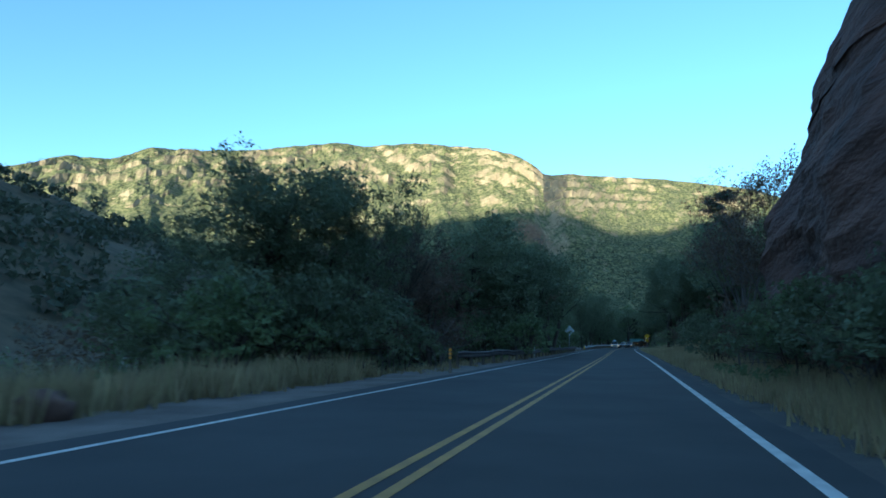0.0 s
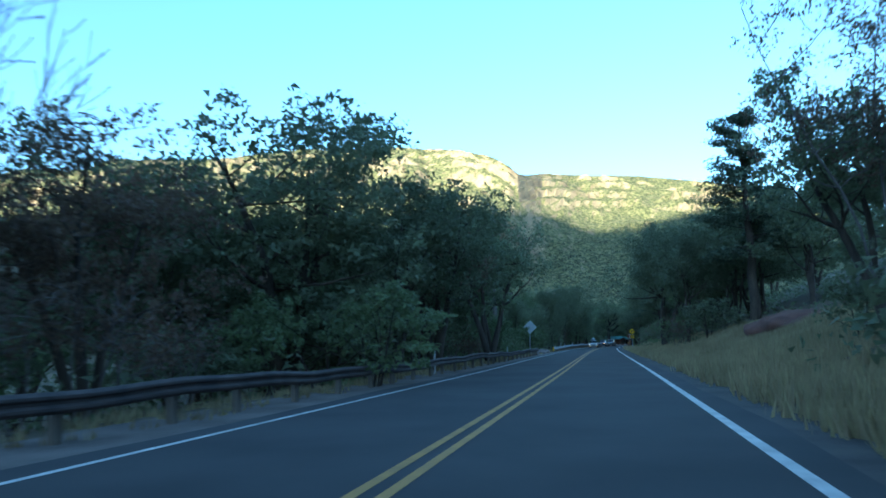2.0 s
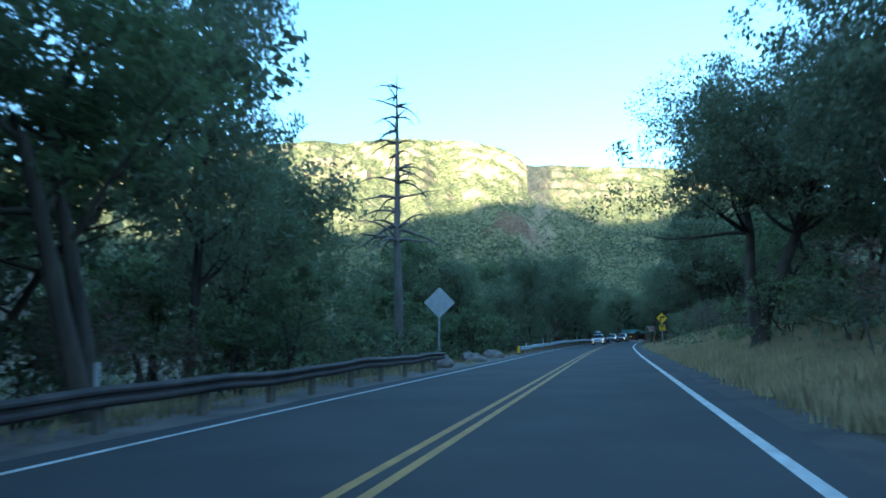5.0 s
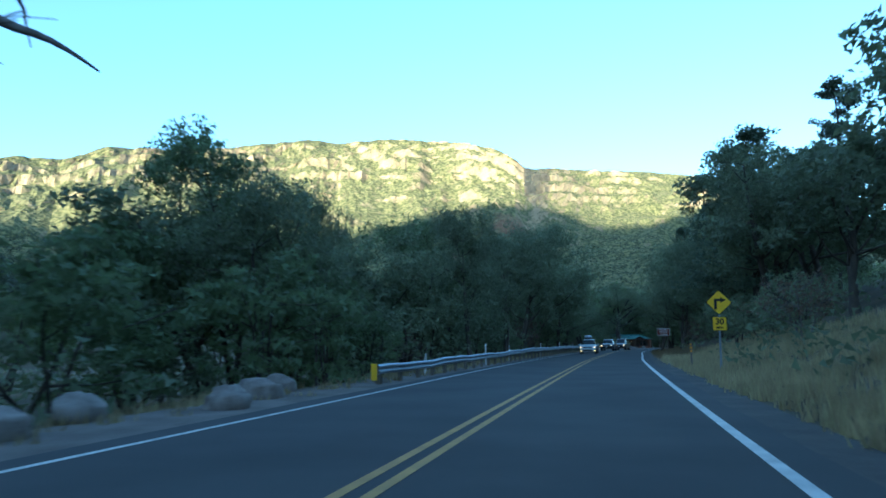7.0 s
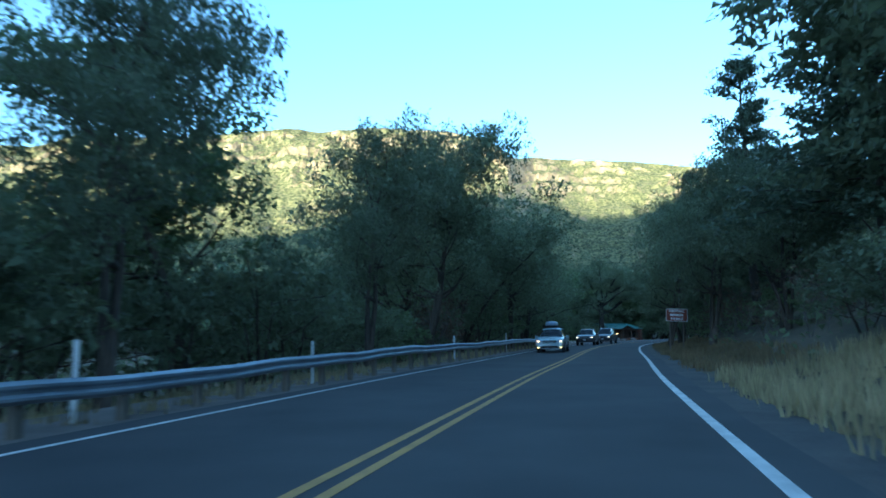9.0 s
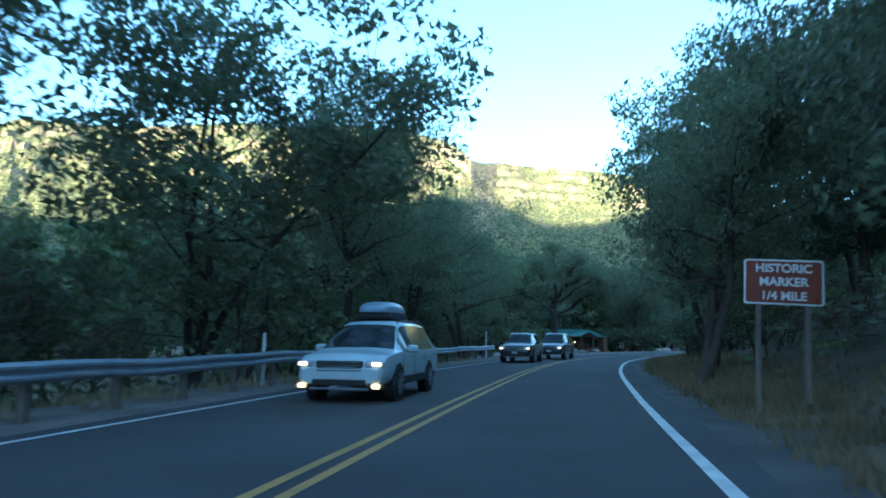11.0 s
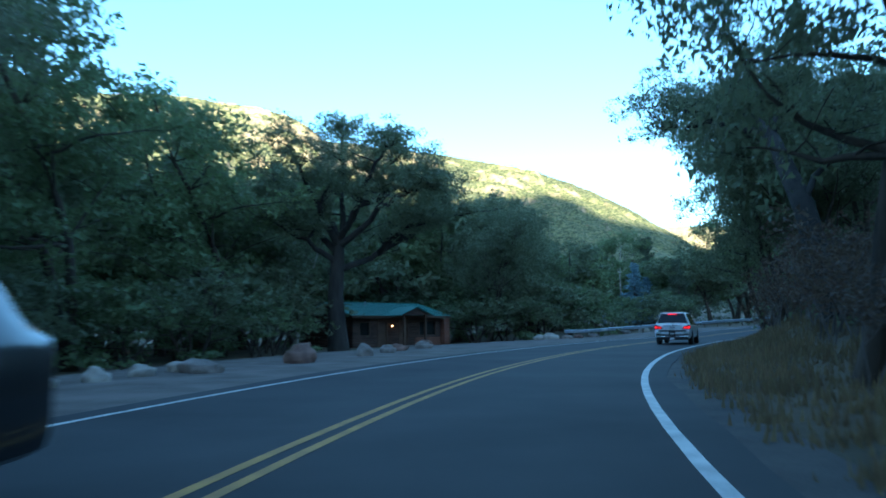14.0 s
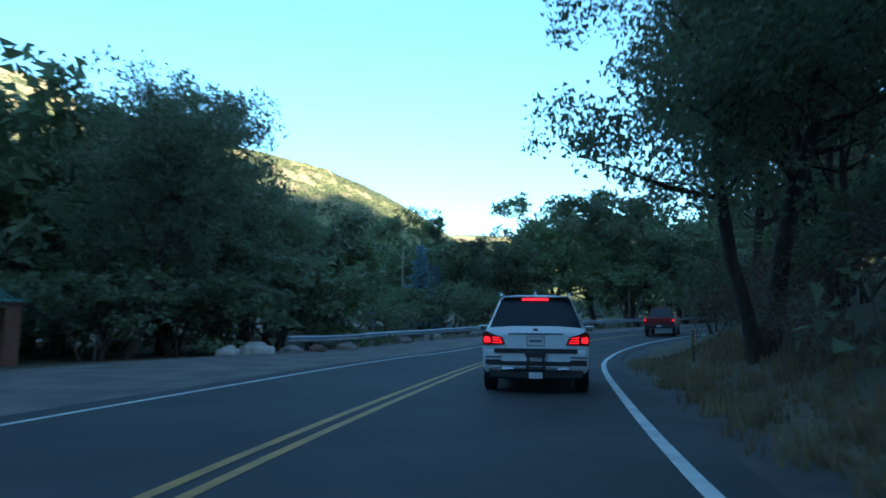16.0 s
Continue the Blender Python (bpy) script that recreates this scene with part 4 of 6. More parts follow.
for y in range(18, 222, 4):
    if not (98 < y < 126):
        p, _ = at_y(y, RNG.uniform(-10.5, -8.2))
        plant(RNG.choice(["shrub_a", "shrub_a", "shrub_b", "brush"]), p[0], p[1], RNG.uniform(2.2, 4.4), RNG.uniform(0.8, 1.1))
    p, _ = at_y(y + 2, RNG.uniform(-15, -11))
    plant(RNG.choice(["shrub_a", "shrub_b", "shrub_a"]), p[0], p[1], RNG.uniform(2.2, 4.2), RNG.uniform(0.9, 1.3))
plant("shrub_b", -5.3, 49.5, 2.9, 1.05)
for x, y in ((-13.5, 29.5), (-16, 32), (-12.2, 33.5), (-18, 36), (-17.5, 28), (-11.5, 57), (-14.5, 64), (-12.5, 72), (-16, 58)):
    plant("shrub_a", x, y, 3.8, 1.35)
for y in range(224, 262, 3):
    for dd in (-14.5, -19):
        p, _ = at_y(y, dd + RNG.uniform(-1.2, 1.2))
        if y < 246:
            plant(RNG.choice(["shrub_a", "shrub_b"]), p[0], p[1], RNG.uniform(2.2, 4.0), 1.2)
# the wood behind the pull-out and the cabin
for gx in range(-34, 62, 8):
    for gy in range(246, 352, 9):
        x, y = gx + RNG.uniform(-3, 3), gy + RNG.uniform(-3, 3)
        off = float(offset_from_road(np.array([x]), np.array([y]))[0])
        if off > -24 or off < -62 or math.hypot(x - 12.2, y - 270.5) < 9.5 or (x > 2 and y < 268) or (y > 284 and abs((x - 17) * 0.935 - (y - 232) * 0.355) < 5.5 and y < 320):
            continue
        plant(RNG.choice(["far_a", "far_a", "far_b"]), x, y, RNG.uniform(10, 14.5) if x < 24 else RNG.uniform(7, 10), RNG.uniform(1.0, 1.3))
for x, y in ((18.6, 279.5), (15.2, 282), (21, 277.5), (24, 276.2), (8, 281), (3, 277), (1.5, 270), (2.5, 262), (-2, 256), (-3, 248), (0, 243), (19.5, 284), (26, 278.6), (23, 282), (5.5, 258.5), (-5, 240), (28, 281), (29.5, 283.5), (32, 285.5)):
    plant(RNG.choice(["shrub_a", "shrub_a", "shrub_b"]), x + RNG.uniform(-.4, .4), y + RNG.uniform(-.4, .4), RNG.uniform(3.4, 5.2), 1.35)
for k in range(11):
    plant(RNG.choice(["shrub_a", "shrub_b", "shrub_b"]), 21.5 + 3.2 * k + RNG.uniform(-1, 1), 274.5 + 3.0 * k + RNG.uniform(-1, 1.5), RNG.uniform(2.6, 4.2), 1.2)
for y in range(9, 36, 2):
    p, _ = at_y(y, RNG.uniform(6.0, 7.6))
    plant(RNG.choice(["shrub_a", "shrub_a", "brush"]), p[0], p[1], RNG.uniform(1.5, 2.9), RNG.uniform(0.8, 1.1))
for y in range(6, 262, 5):
    if 54 < y < 86 or 120 < y < 136:
        continue
    p, _ = at_y(y, RNG.uniform(8.4, 10.5) if y > 36 else RNG.uniform(6.6, 8.0))
    plant(RNG.choice(["shrub_a", "shrub_a", "brush", "shrub_b"]), p[0], p[1], RNG.uniform(1.6, 3.0), RNG.uniform(0.9, 1.3))
for y in range(206, 276, 2):
    p, _ = at_y(y, RNG.uniform(7.0, 9.5))
    plant(RNG.choice(["brush", "brush", "brush", "shrub_a"]), p[0], p[1], RNG.uniform(1.5, 2.8), RNG.uniform(0.8, 1.2))
for y in range(40, 300, 9):
    for dd in (17, 27):
        p, _ = at_y(y, dd + RNG.uniform(-3, 3))
        if dd > 20 and (y // 9) % 3:
            continue
        if y < 85:
            plant(RNG.choice(["shrub_a", "rust_a"]), p[0], p[1], RNG.uniform(3, 5), 1.1)
        else:
            plant(RNG.choice(["back_a", "back_a", "back_b"] if dd < 20 else ["far_a", "far_b"]), p[0], p[1], RNG.uniform(7.5, 11) * (0.6 if y > 220 else 1.0), 1.1)


def far_woods():
    """Woods on the valley floor and lower slopes, too far to count."""
    rs = np.random.RandomState(9)
    n = 2600
    az = rs.uniform(-62, 34, n)
    d = 260 + 800 * rs.uniform(0, 1, n) ** 1.2
    x, y = 5 + d * np.sin(np.radians(az)), 120 + d * np.cos(np.radians(az))
    keep = np.abs(offset_from_road(x, y)) > 14
    x, y = x[keep], y[keep]
    z = ground_z(x, y)
    mx = np.hypot(x, y)
    # on the mesa's foot the trees stand on its slope
    azm = np.degrees(np.arctan2(x, y))
    ra = np.array(RIM)
    dist, top = np.interp(azm, ra[:, 0], ra[:, 1]), np.interp(azm, ra[:, 0], ra[:, 2])
    v = np.clip(mx / dist * 2 - 1, 0, 1)
    z = np.maximum(z, np.interp(v, [0, 0.18, 0.36, 0.52], [0, .10, .26, .44]) * top - 3)
    h = rs.uniform(5, 9, len(x))
    c = np.c_[x, y, z + h * 0.5]
    vv, ff = leaf_cloud(rs, c, np.c_[h * 0.36, h * 0.36, h * 0.5], 62000, 1.3)
    tagged(mesh_ob("far_woods", vv, ff.tolist(), WOODS_LEAF), "dark green woods on the valley floor and lower slopes", "woods", kind="stuff")
    # woods on the mesa's lower slopes, dense and dark below the shadow line to deepen the shade
    V = MESA_V
    i, j = rs.randint(0, V.shape[0], 40000), (84 * rs.uniform(0, 1, 40000) ** 0.85).astype(int)
    c = V[i, j]
    c = c[np.hypot(c[:, 0] + 165, c[:, 1] - 1770) > 70 + 40 * np.sin(c[:, 0] * 0.06) * np.cos(c[:, 1] * 0.05)]
    h = rs.uniform(4, 9, len(c))
    vv, ff = leaf_cloud(rs, c + np.c_[np.zeros((len(c), 2)), h * 0.3], np.c_[h * 1.0, h * 1.0, h * 0.55], 110000, 3.2)
    tagged(mesh_ob("slope_woods", vv, ff.tolist(), WOODS_LEAF), "dense oak scrub on the lower mesa slopes, darkened to deepen their shade", "woods", kind="stuff")
    # the near hillside on the creek's far side
    x, y = rs.uniform(-400, -85, 2200), rs.uniform(-40, 400, 2200)
    z = ground_z(x, y)
    h = rs.uniform(4, 8, 2200)
    vv, ff = leaf_cloud(rs, np.c_[x, y, z + h * 0.45], np.c_[h * 0.42, h * 0.42, h * 0.5], 52000, 1.7)
    tagged(mesh_ob("hillside_woods", vv, ff.tolist(), WOODS_LEAF), "dark juniper and oak scrub on the near hillside", "woods", kind="stuff")
    # scrub trees dotted over the mesa's slopes and along its rim
    V = MESA_V
    i = rs.randint(0, V.shape[0], 5200)
    j = np.where(rs.uniform(size=5200) < 0.25, rs.randint(147, 154, 5200), rs.randint(30, 150, 5200))
    c = V[i, j]
    h = rs.uniform(4, 9, len(c))
    c = c + np.c_[np.zeros((len(c), 2)), h * 0.3]
    vv, ff = leaf_cloud(rs, c, np.c_[h * 0.5, h * 0.5, h * 0.5], 45000, 1.7)
    tagged(mesh_ob("mesa_scrub", vv, ff.tolist(), WOODS_LEAF), "scattered juniper scrub on the mesa slopes and rim", "woods", kind="stuff")


far_woods()


def undergrowth():
    """Low green growth under the trees, too dense to count."""
    rs = np.random.RandomState(61)
    k = rs.randint(60, len(LINE) - 30, 2600)
    d = np.where(rs.uniform(size=2600) < 0.62, -rs.uniform(7.6, 40, 2600), rs.uniform(7.5, 34, 2600))
    p = LINE[k] + NOR[k] * d[:, None] + rs.uniform(-1, 1, (2600, 2))
    off = offset_from_road(p[:, 0], p[:, 1])
    ok = (np.abs(off) > 7.2) & ~((p[:, 1] > 222) & (off < 0) & (off > -24)) & ~((p[:, 1] > 54) & (p[:, 1] < 86) & (off > 0) & (off < 11)) & ~((p[:, 1] < 24) & (off < 0) & (off > -13))
    p = p[ok]
    z = ground_z(p[:, 0], p[:, 1])
    h = rs.uniform(0.5, 1.7, len(p))
    v, f = leaf_cloud(rs, np.c_[p, z + h * 0.4], np.c_[h * 1.2, h * 1.2, h * 0.8], 80000, 0.24)
    tagged(mesh_ob("undergrowth", v, f.tolist(), OAK_LEAF), "low dark green undergrowth below the trees", "undergrowth", kind="stuff")


undergrowth()


def grass(name, label, n, pick, hmin, hmax, seed, material=DRY_GRASS):
    """Bent blades in tufts; pick gives the plan positions."""
    rs = np.random.RandomState(seed)
    x, y = pick(rs, n)
    z = ground_z(x, y)
    h = rs.uniform(hmin, hmax, n) * (0.6 + 0.4 * np.abs(np.sin(x * 0.9) * np.cos(y * 0.7)))
    a = rs.uniform(0, 6.28, n)
    w = rs.uniform(0.016, 0.04, n)
    lean = rs.uniform(0.05, 0.45, n) * h
    b = rs.uniform(0, 6.28, n)
    dx, dy = np.cos(a) * w, np.sin(a) * w
    lx, ly = np.cos(b) * lean, np.sin(b) * lean
    v = np.stack([np.c_[x - dx, y - dy, z - 0.03], np.c_[x + dx, y + dy, z - 0.03], np.c_[x + lx, y + ly, z + h]], 1).reshape(-1, 3)
    tagged(mesh_ob(name, v, np.arange(3 * n).reshape(n, 3).tolist(), material), label, "grass", kind="stuff")


def along(y0, y1, d0, d1):
    def pick(rs, n):
        i0, i1 = int(np.argmin(np.abs(LINE[:, 1] - y0))), int(np.argmin(np.abs(LINE[:, 1] - y1)))
        t = rs.uniform(i0, i1 - 1, n // 14 + 1)
        d = d0 + (d1 - d0) * rs.uniform(0, 1, n // 14 + 1)
        t, d = np.repeat(t, 14)[:n] + rs.normal(0, 0.06, n), np.repeat(d, 14)[:n] + rs.normal(0, 0.14, n)
        t = np.clip(t, 0, len(LINE) - 2)
        k = t.astype(int)
        u = (t - k)[:, None]
        p = LINE[k] * (1 - u) + LINE[k + 1] * u + (NOR[k] * (1 - u) + NOR[k + 1] * u) * d[:, None]
        return p[:, 0], p[:, 1]
    return pick


grass("dry_grass", "tall pale dry grass on the verge", 36000, along(-14, 24, -6.2, -15), 0.5, 1.1, 1)
grass("dry_grass", "pale dry grass on the bank beside the road", 38000, along(50, 90, 4.9, 13), 0.28, 0.65, 2)
grass("dry_grass", "pale dry grass between the shrubs", 16000, along(88, 106, 4.9, 11), 0.22, 0.6, 7)
grass("dry_grass", "thin dry grass along the verge", 34000, along(-6, 60, 4.7, 8.5), 0.3, 0.8, 3)
grass("dry_grass", "pale dry grass round the road sign", 35000, along(104, 160, 4.9, 12), 0.22, 0.6, 4)
grass("dry_grass", "brownish dry grass on the steep bank", 36000, along(160, 268, 4.8, 8.5), 0.12, 0.42, 5, BROWN_GRASS)
grass("dry_grass", "thin dry grass below the guard rail", 14000, along(24, 215, -5.4, -8), 0.12, 0.4, 6)


# ---- the red rock outcrop close to the road ----
def outcrop():
    nu, nv = 150, 90
    verts = []
    for i in range(nu):
        u = i / (nu - 1)
        ang = 2 * math.pi * u
        for j in range(nv):
            v = j / (nv - 1)
            z = 24 * v - 1
            prof = np.interp(v, [0, 0.12, 0.3, 0.45, 0.6, 0.85, 0.95, 1.0], [1.03, 1.05, 1.03, 0.90, 0.795, 0.6, 0.4, 0.05])
            q = Vector((math.cos(ang) * 2, math.sin(ang) * 2, v * 3))
            g = noise.fractal(q, 0.9, 2.1, 6)
            led = 0.006 * math.sin(v * 60 + 5 * g) + 0.004 * math.sin(v * 140 + 9 * g)
            r = prof * (1 + 0.07 * g + led)
            c, sn = math.cos(ang), math.sin(ang)
            k = (abs(c) ** 8 + abs(sn) ** 8) ** -0.125
            verts.append((18.4 + r * k * 11.6 * c, 15.5 + r * k * 16.5 * sn, z))
    thing = empty("rock_outcrop")
    cuts = [0, 11, 24, 40, 58, 74, nv - 1]
    grid = np.array(verts).reshape(nu, nv, 3)
    for n in range(len(cuts) - 1):
        lay = grid[:, cuts[n]:cuts[n + 1] + 1].copy()
        m = lay.shape[1]
        # each bed stands a little proud of the one above
        lay[:, :, :2] += (lay[:, :, :2] - np.array([18.7, 15.5])) * (0.006 * (n % 2))
        top = lay[:, -1:].copy()
        top[:, :, :2] += (np.array([18.7, 15.5]) - top[:, :, :2]) * 0.10
        low = lay[:, :1].copy()
        low[:, :, :2] += (np.array([18.7, 15.5]) - low[:, :, :2]) * 0.10
        lay = np.concatenate([low, lay, top], 1)
        m += 2
        i = (np.arange(nu - 1)[:, None] * m + np.arange(m - 1)[None]).ravel()
        f = np.c_[i, i + m, i + m + 1, i + 1]
        mesh_ob("rock_bed", lay.reshape(-1, 3), f.tolist(), RED_ROCK, thing)
    tagged(thing, "huge dark red sandstone outcrop rising beside the road", "rock")


outcrop()


# ---- guard rails ----
def rail_post_mesh(h, w):
    bm = bmesh.new()
    box(bm, (w, w * 1.2, h + 0.4), pose(0, 0, (h - 0.4) / 2), 0.01)
    me = bpy.data.meshes.new("post")
    bm.to_mesh(me)
    bm.free()
    return me


def guard_rail(name, label, pts, steel, post_mat, post_step=2.0, top=0.72, end_cap=None, dent=0.0, tops=None):
    """W-shaped steel beam on posts along the given plan points."""
    thing = empty(name)
    P = spline(pts, 0.5)
    T = np.gradient(P, axis=0)
    T /= np.linalg.norm(T, axis=1)[:, None]
    N = np.c_[T[:, 1], -T[:, 0]]
    prof = [(0.0, 0.155), (0.035, 0.135), (0.08, 0.10), (0.08, 0.06), (0.03, 0.02), (0.03, -0.02), (0.08, -0.06), (0.08, -0.10), (0.035, -0.135), (0.0, -0.155)]
    prof = prof + [(a - 0.012, b) for a, b in reversed(prof)]
    k = np.arange(len(P))
    dz = dent * (np.sin(k * 0.11) + 0.6 * np.sin(k * 0.37 + 1) + 0.3 * np.sin(k * 0.9))
    up = rise(P[:, 0], P[:, 1])
    if tops:
        up = up + np.interp(P[:, 1], *zip(*tops)) - top
    m, v, f = len(prof), [], []
    for i in range(len(P)):
        for a, b in prof:
            v.append((*(P[i] + N[i] * (a + dz[i] * 0.6)), top - 0.155 + b + dz[i] + up[i]))
    for i in range(len(P) - 1):
        for j in range(m):
            f.append((i * m + j, (i + 1) * m + j, (i + 1) * m + (j + 1) % m, i * m + (j + 1) % m))
    f += [tuple(range(m)), tuple(range((len(P) - 1) * m, len(P) * m))[::-1]]
    mesh_ob("beam", v, f, steel, thing)
    me = rail_post_mesh(top - 0.03, 0.13)
    me.materials.append(post_mat)
    arc = np.r_[0, np.cumsum(np.linalg.norm(np.diff(P, axis=0), axis=1))]
    for s in np.arange(0.4, arc[-1], post_step):
        i = int(np.searchsorted(arc, s))
        q = P[i] - N[i] * 0.12
        o = new("post", me)
        o.parent = thing
        o.matrix_basis = pose(q[0], q[1], up[i] - 0.05, random.uniform(-2, 2), random.uniform(-2, 2), math.degrees(math.atan2(-T[i][0], T[i][1])))
    if end_cap:
        bm = bmesh.new()
        box(bm, (0.20, 0.03, 0.52), pose(*(P[0] - T[0] * 0.12 - N[0] * 0.06), top + up[0] - 0.2, 0, 0, math.degrees(math.atan2(-T[0][0], T[0][1]))), 0.02)
        part("end_plate", bm, end_cap, thing, "yellow reflective end plate")
    return tagged(thing, label, "guard rail")


def rail_pts(spec):
    return [tuple(at_y(y, d)[0]) for y, d in spec]


guard_rail("guard_rail", "old dark weathered steel guard rail, slightly bent", rail_pts([(31, -5.7), (45, -5.2), (60, -5.1), (80, -5.1), (96, -5.0), (102, -5.1)]), RUSTY_STEEL, POST_WOOD, 2.4, 0.70, None, 0.05)
guard_rail("guard_rail", "galvanised steel guard rail on wooden posts", [(-2.62, 126.4)] + rail_pts([(132, -5.15), (150, -5.1), (175, -5.2), (195, -5.5), (212, -6.2), (220, -6.7)]) + [(4.2, 224.5)], GALV, POST_WOOD, 2.0, 0.74, SIGN_YELLOW, 0.035,
           [(126, 0.59), (132, 0.6), (141, 0.7), (150, 0.76), (160, 0.82), (178, 0.88), (195, 0.85), (230, 0.84)])
guard_rail("guard_rail", "galvanised steel guard rail round the bend", [(28.3, 273.6), (35, 280.2), (44, 286), (55, 290.8), (70, 295.5), (88, 300)], GALV, POST_WOOD, 2.0, 0.72, None, 0.02)


# ---- delineators and signs ----
def delineator(x, y, h, color, label, wide=0.09, tilt=0, reflector=None):
    e = empty("marker_post", pose(x, y, float(ground_z(np.array([x]), np.array([y]))[0]), tilt, tilt * 0.5, random.uniform(-10, 10)))
    bm = bmesh.new()
    box(bm, (wide, 0.025, h + 0.2), pose(0, 0, h / 2 - 0.1), 0.008)
    part("blade", bm, color, e)
    if reflector:
        for k in range(3):
            bm = bmesh.new()
            bmesh.ops.create_cone(bm, cap_ends=True, segments=14, radius1=wide * 0.62, radius2=wide * 0.62, depth=0.02, matrix=pose(0, -0.025, h - 0.08 - 0.15 * k, 90))
            part("reflector", bm, reflector, e, "round amber reflector")
    return tagged(e, label, "marker post", group="marker posts")


WP = "white plastic marker post beside the guard rail"
for (y, d, h, t) in [(58.5, -5.7, 1.05, 0), (82.5, -5.7, 1.05, 2), (133.4, -5.7, 0.92, 8), (146.5, -5.7, 1.3, 0), (155, -5.7, 1.18, 0), (171, -5.7, 1.28, 0), (186.5, -5.7, 1.42, 0), (205, -6.6, 1.2, 3)]:
    p, _ = at_y(y, d)
    delineator(p[0], p[1], h, WHITE_PLASTIC, WP, tilt=t)
delineator(4.0, 222.7, 2.05, SIGN_WHITE, "tall white marker post at the guard rail end", 0.10)
delineator(8.5, 138.8, 1.2, GREY_WOOD, "marker post with amber reflectors in dry grass", 0.08, 0, ORANGE)
delineator(19.6, 224.2, 1.15, GREY_WOOD, "marker post with amber reflectors on the bank", 0.08, 0, ORANGE)
delineator(37.3, 258.6, 0.95, GREY_WOOD, "short marker post with amber reflectors in the bend", 0.07, 0, ORANGE)
delineator(-5.7, 26.1, 1.0, POST_WOOD, "short weathered wooden marker post", 0.10, 0, ORANGE)
delineator(33.6, 283.5, 1.5, WHITE_PLASTIC, "white marker post behind the guard rail")


def words(text, size, material, parent, m, bold=0.006):
    c = bpy.data.curves.new("lettering", 'FONT')
    c.body, c.size, c.align_x, c.align_y = text, size, 'CENTER', 'CENTER'
    c.extrude, c.offset = 0.001, bold
    o = bpy.data.objects.new("lettering", c)
    me = bpy.data.meshes.new_from_object(o)
    me.materials.clear()
    me.materials.append(material)
    bpy.data.objects.remove(o)
    ob = new("lettering", me)
    ob.parent = parent
    ob.matrix_basis = m
    return ob


def plate(bm, w, h, m, thick=0.004, r=0.03):
    """A flat panel with rounded corners in its x-z plane."""
    pts = []
    for cx, cz, a0 in ((w / 2 - r, h / 2 - r, 0), (-w / 2 + r, h / 2 - r, 90), (-w / 2 + r, -h / 2 + r, 180), (w / 2 - r, -h / 2 + r, 270)):
        for k in range(5):
            a = radians(a0 + 22.5 * k)
            pts.append((cx + r * math.cos(a), cz + r * math.sin(a)))
    f = [bm.verts.new(m @ Vector((x, -thick / 2, z))) for x, z in pts]
    b = [bm.verts.new(m @ Vector((x, thick / 2, z))) for x, z in pts]
    n = len(pts)
    bm.faces.new(f)
    bm.faces.new(b[::-1])
    for k in range(n):
        bm.faces.new((f[k], b[k], b[(k + 1) % n], f[(k + 1) % n]))


def post(parent, h, r=0.035, m=None):
    bm = bmesh.new()
    box(bm, (2 * r, 1.4 * r, h + 0.5), pose(0, 0.03, (h - 0.5) / 2), 0.006)
    part("pole", bm, GALV, parent, "galvanised steel sign pole")


def curve_sign():
    x, y = 8.6, 132.3
    e = empty("curve_warning_sign", pose(x, y, float(ground_z(np.array([x]), np.array([y]))[0]), 0, 1.5, 2))
    z0 = 2.62 - e.location.z
    post(e, z0 + 0.3)
    bm = bmesh.new()
    plate(bm, 0.66, 0.66, pose(0, 0, z0, 0, 45, 0), r=0.05)
    part("panel", bm, SIGN_BLACK, e)
    bm = bmesh.new()
    plate(bm, 0.625, 0.625, pose(0, -0.004, z0, 0, 45, 0), r=0.04)
    part("face", bm, SIGN_YELLOW, e, "yellow reflective sign face")
    bm = bmesh.new()
    box(bm, (0.09, 0.003, 0.30), pose(-0.12, -0.008, z0 - 0.10))
    box(bm, (0.22, 0.003, 0.09), pose(-0.055, -0.008, z0 + 0.09))
    v = [bm.verts.new((a, -0.0095, z0 + b)) for a, b in ((0.05, 0.20), (0.05, -0.02), (0.25, 0.09))]
    bm.faces.new(v)
    part("arrow", bm, SIGN_BLACK, e, "black right-turn arrow")
    bm = bmesh.new()
    plate(bm, 0.50, 0.50, pose(0, 0, z0 - 0.78), r=0.03)
    part("speed_panel", bm, SIGN_BLACK, e)
    bm = bmesh.new()
    plate(bm, 0.475, 0.475, pose(0, -0.004, z0 - 0.78), r=0.025)
    part("speed_face", bm, SIGN_YELLOW, e, "yellow advisory speed plate")
    words("30", 0.30, SIGN_BLACK, e, pose(0, -0.009, z0 - 0.71, 90, 0, 0), 0.01)
    words("MPH", 0.12, SIGN_BLACK, e, pose(0, -0.009, z0 - 0.93, 90, 0, 0), 0.004)
    tagged(e, "yellow diamond right-turn warning sign with 30 MPH plate", "road sign")


def back_sign():
    e = empty("warning_sign", pose(-4.6, 106.4, -0.4, 0, 2, 6))
    post(e, 4.2, 0.045)
    bm = bmesh.new()
    plate(bm, 1.1, 1.1, pose(0, -0.05, 3.5, 0, 45, 0), r=0.06)
    part("panel", bm, SIGN_BACK, e, "bare grey metal back of a diamond sign")
    tagged(e, "diamond road sign seen from its grey metal back", "road sign")


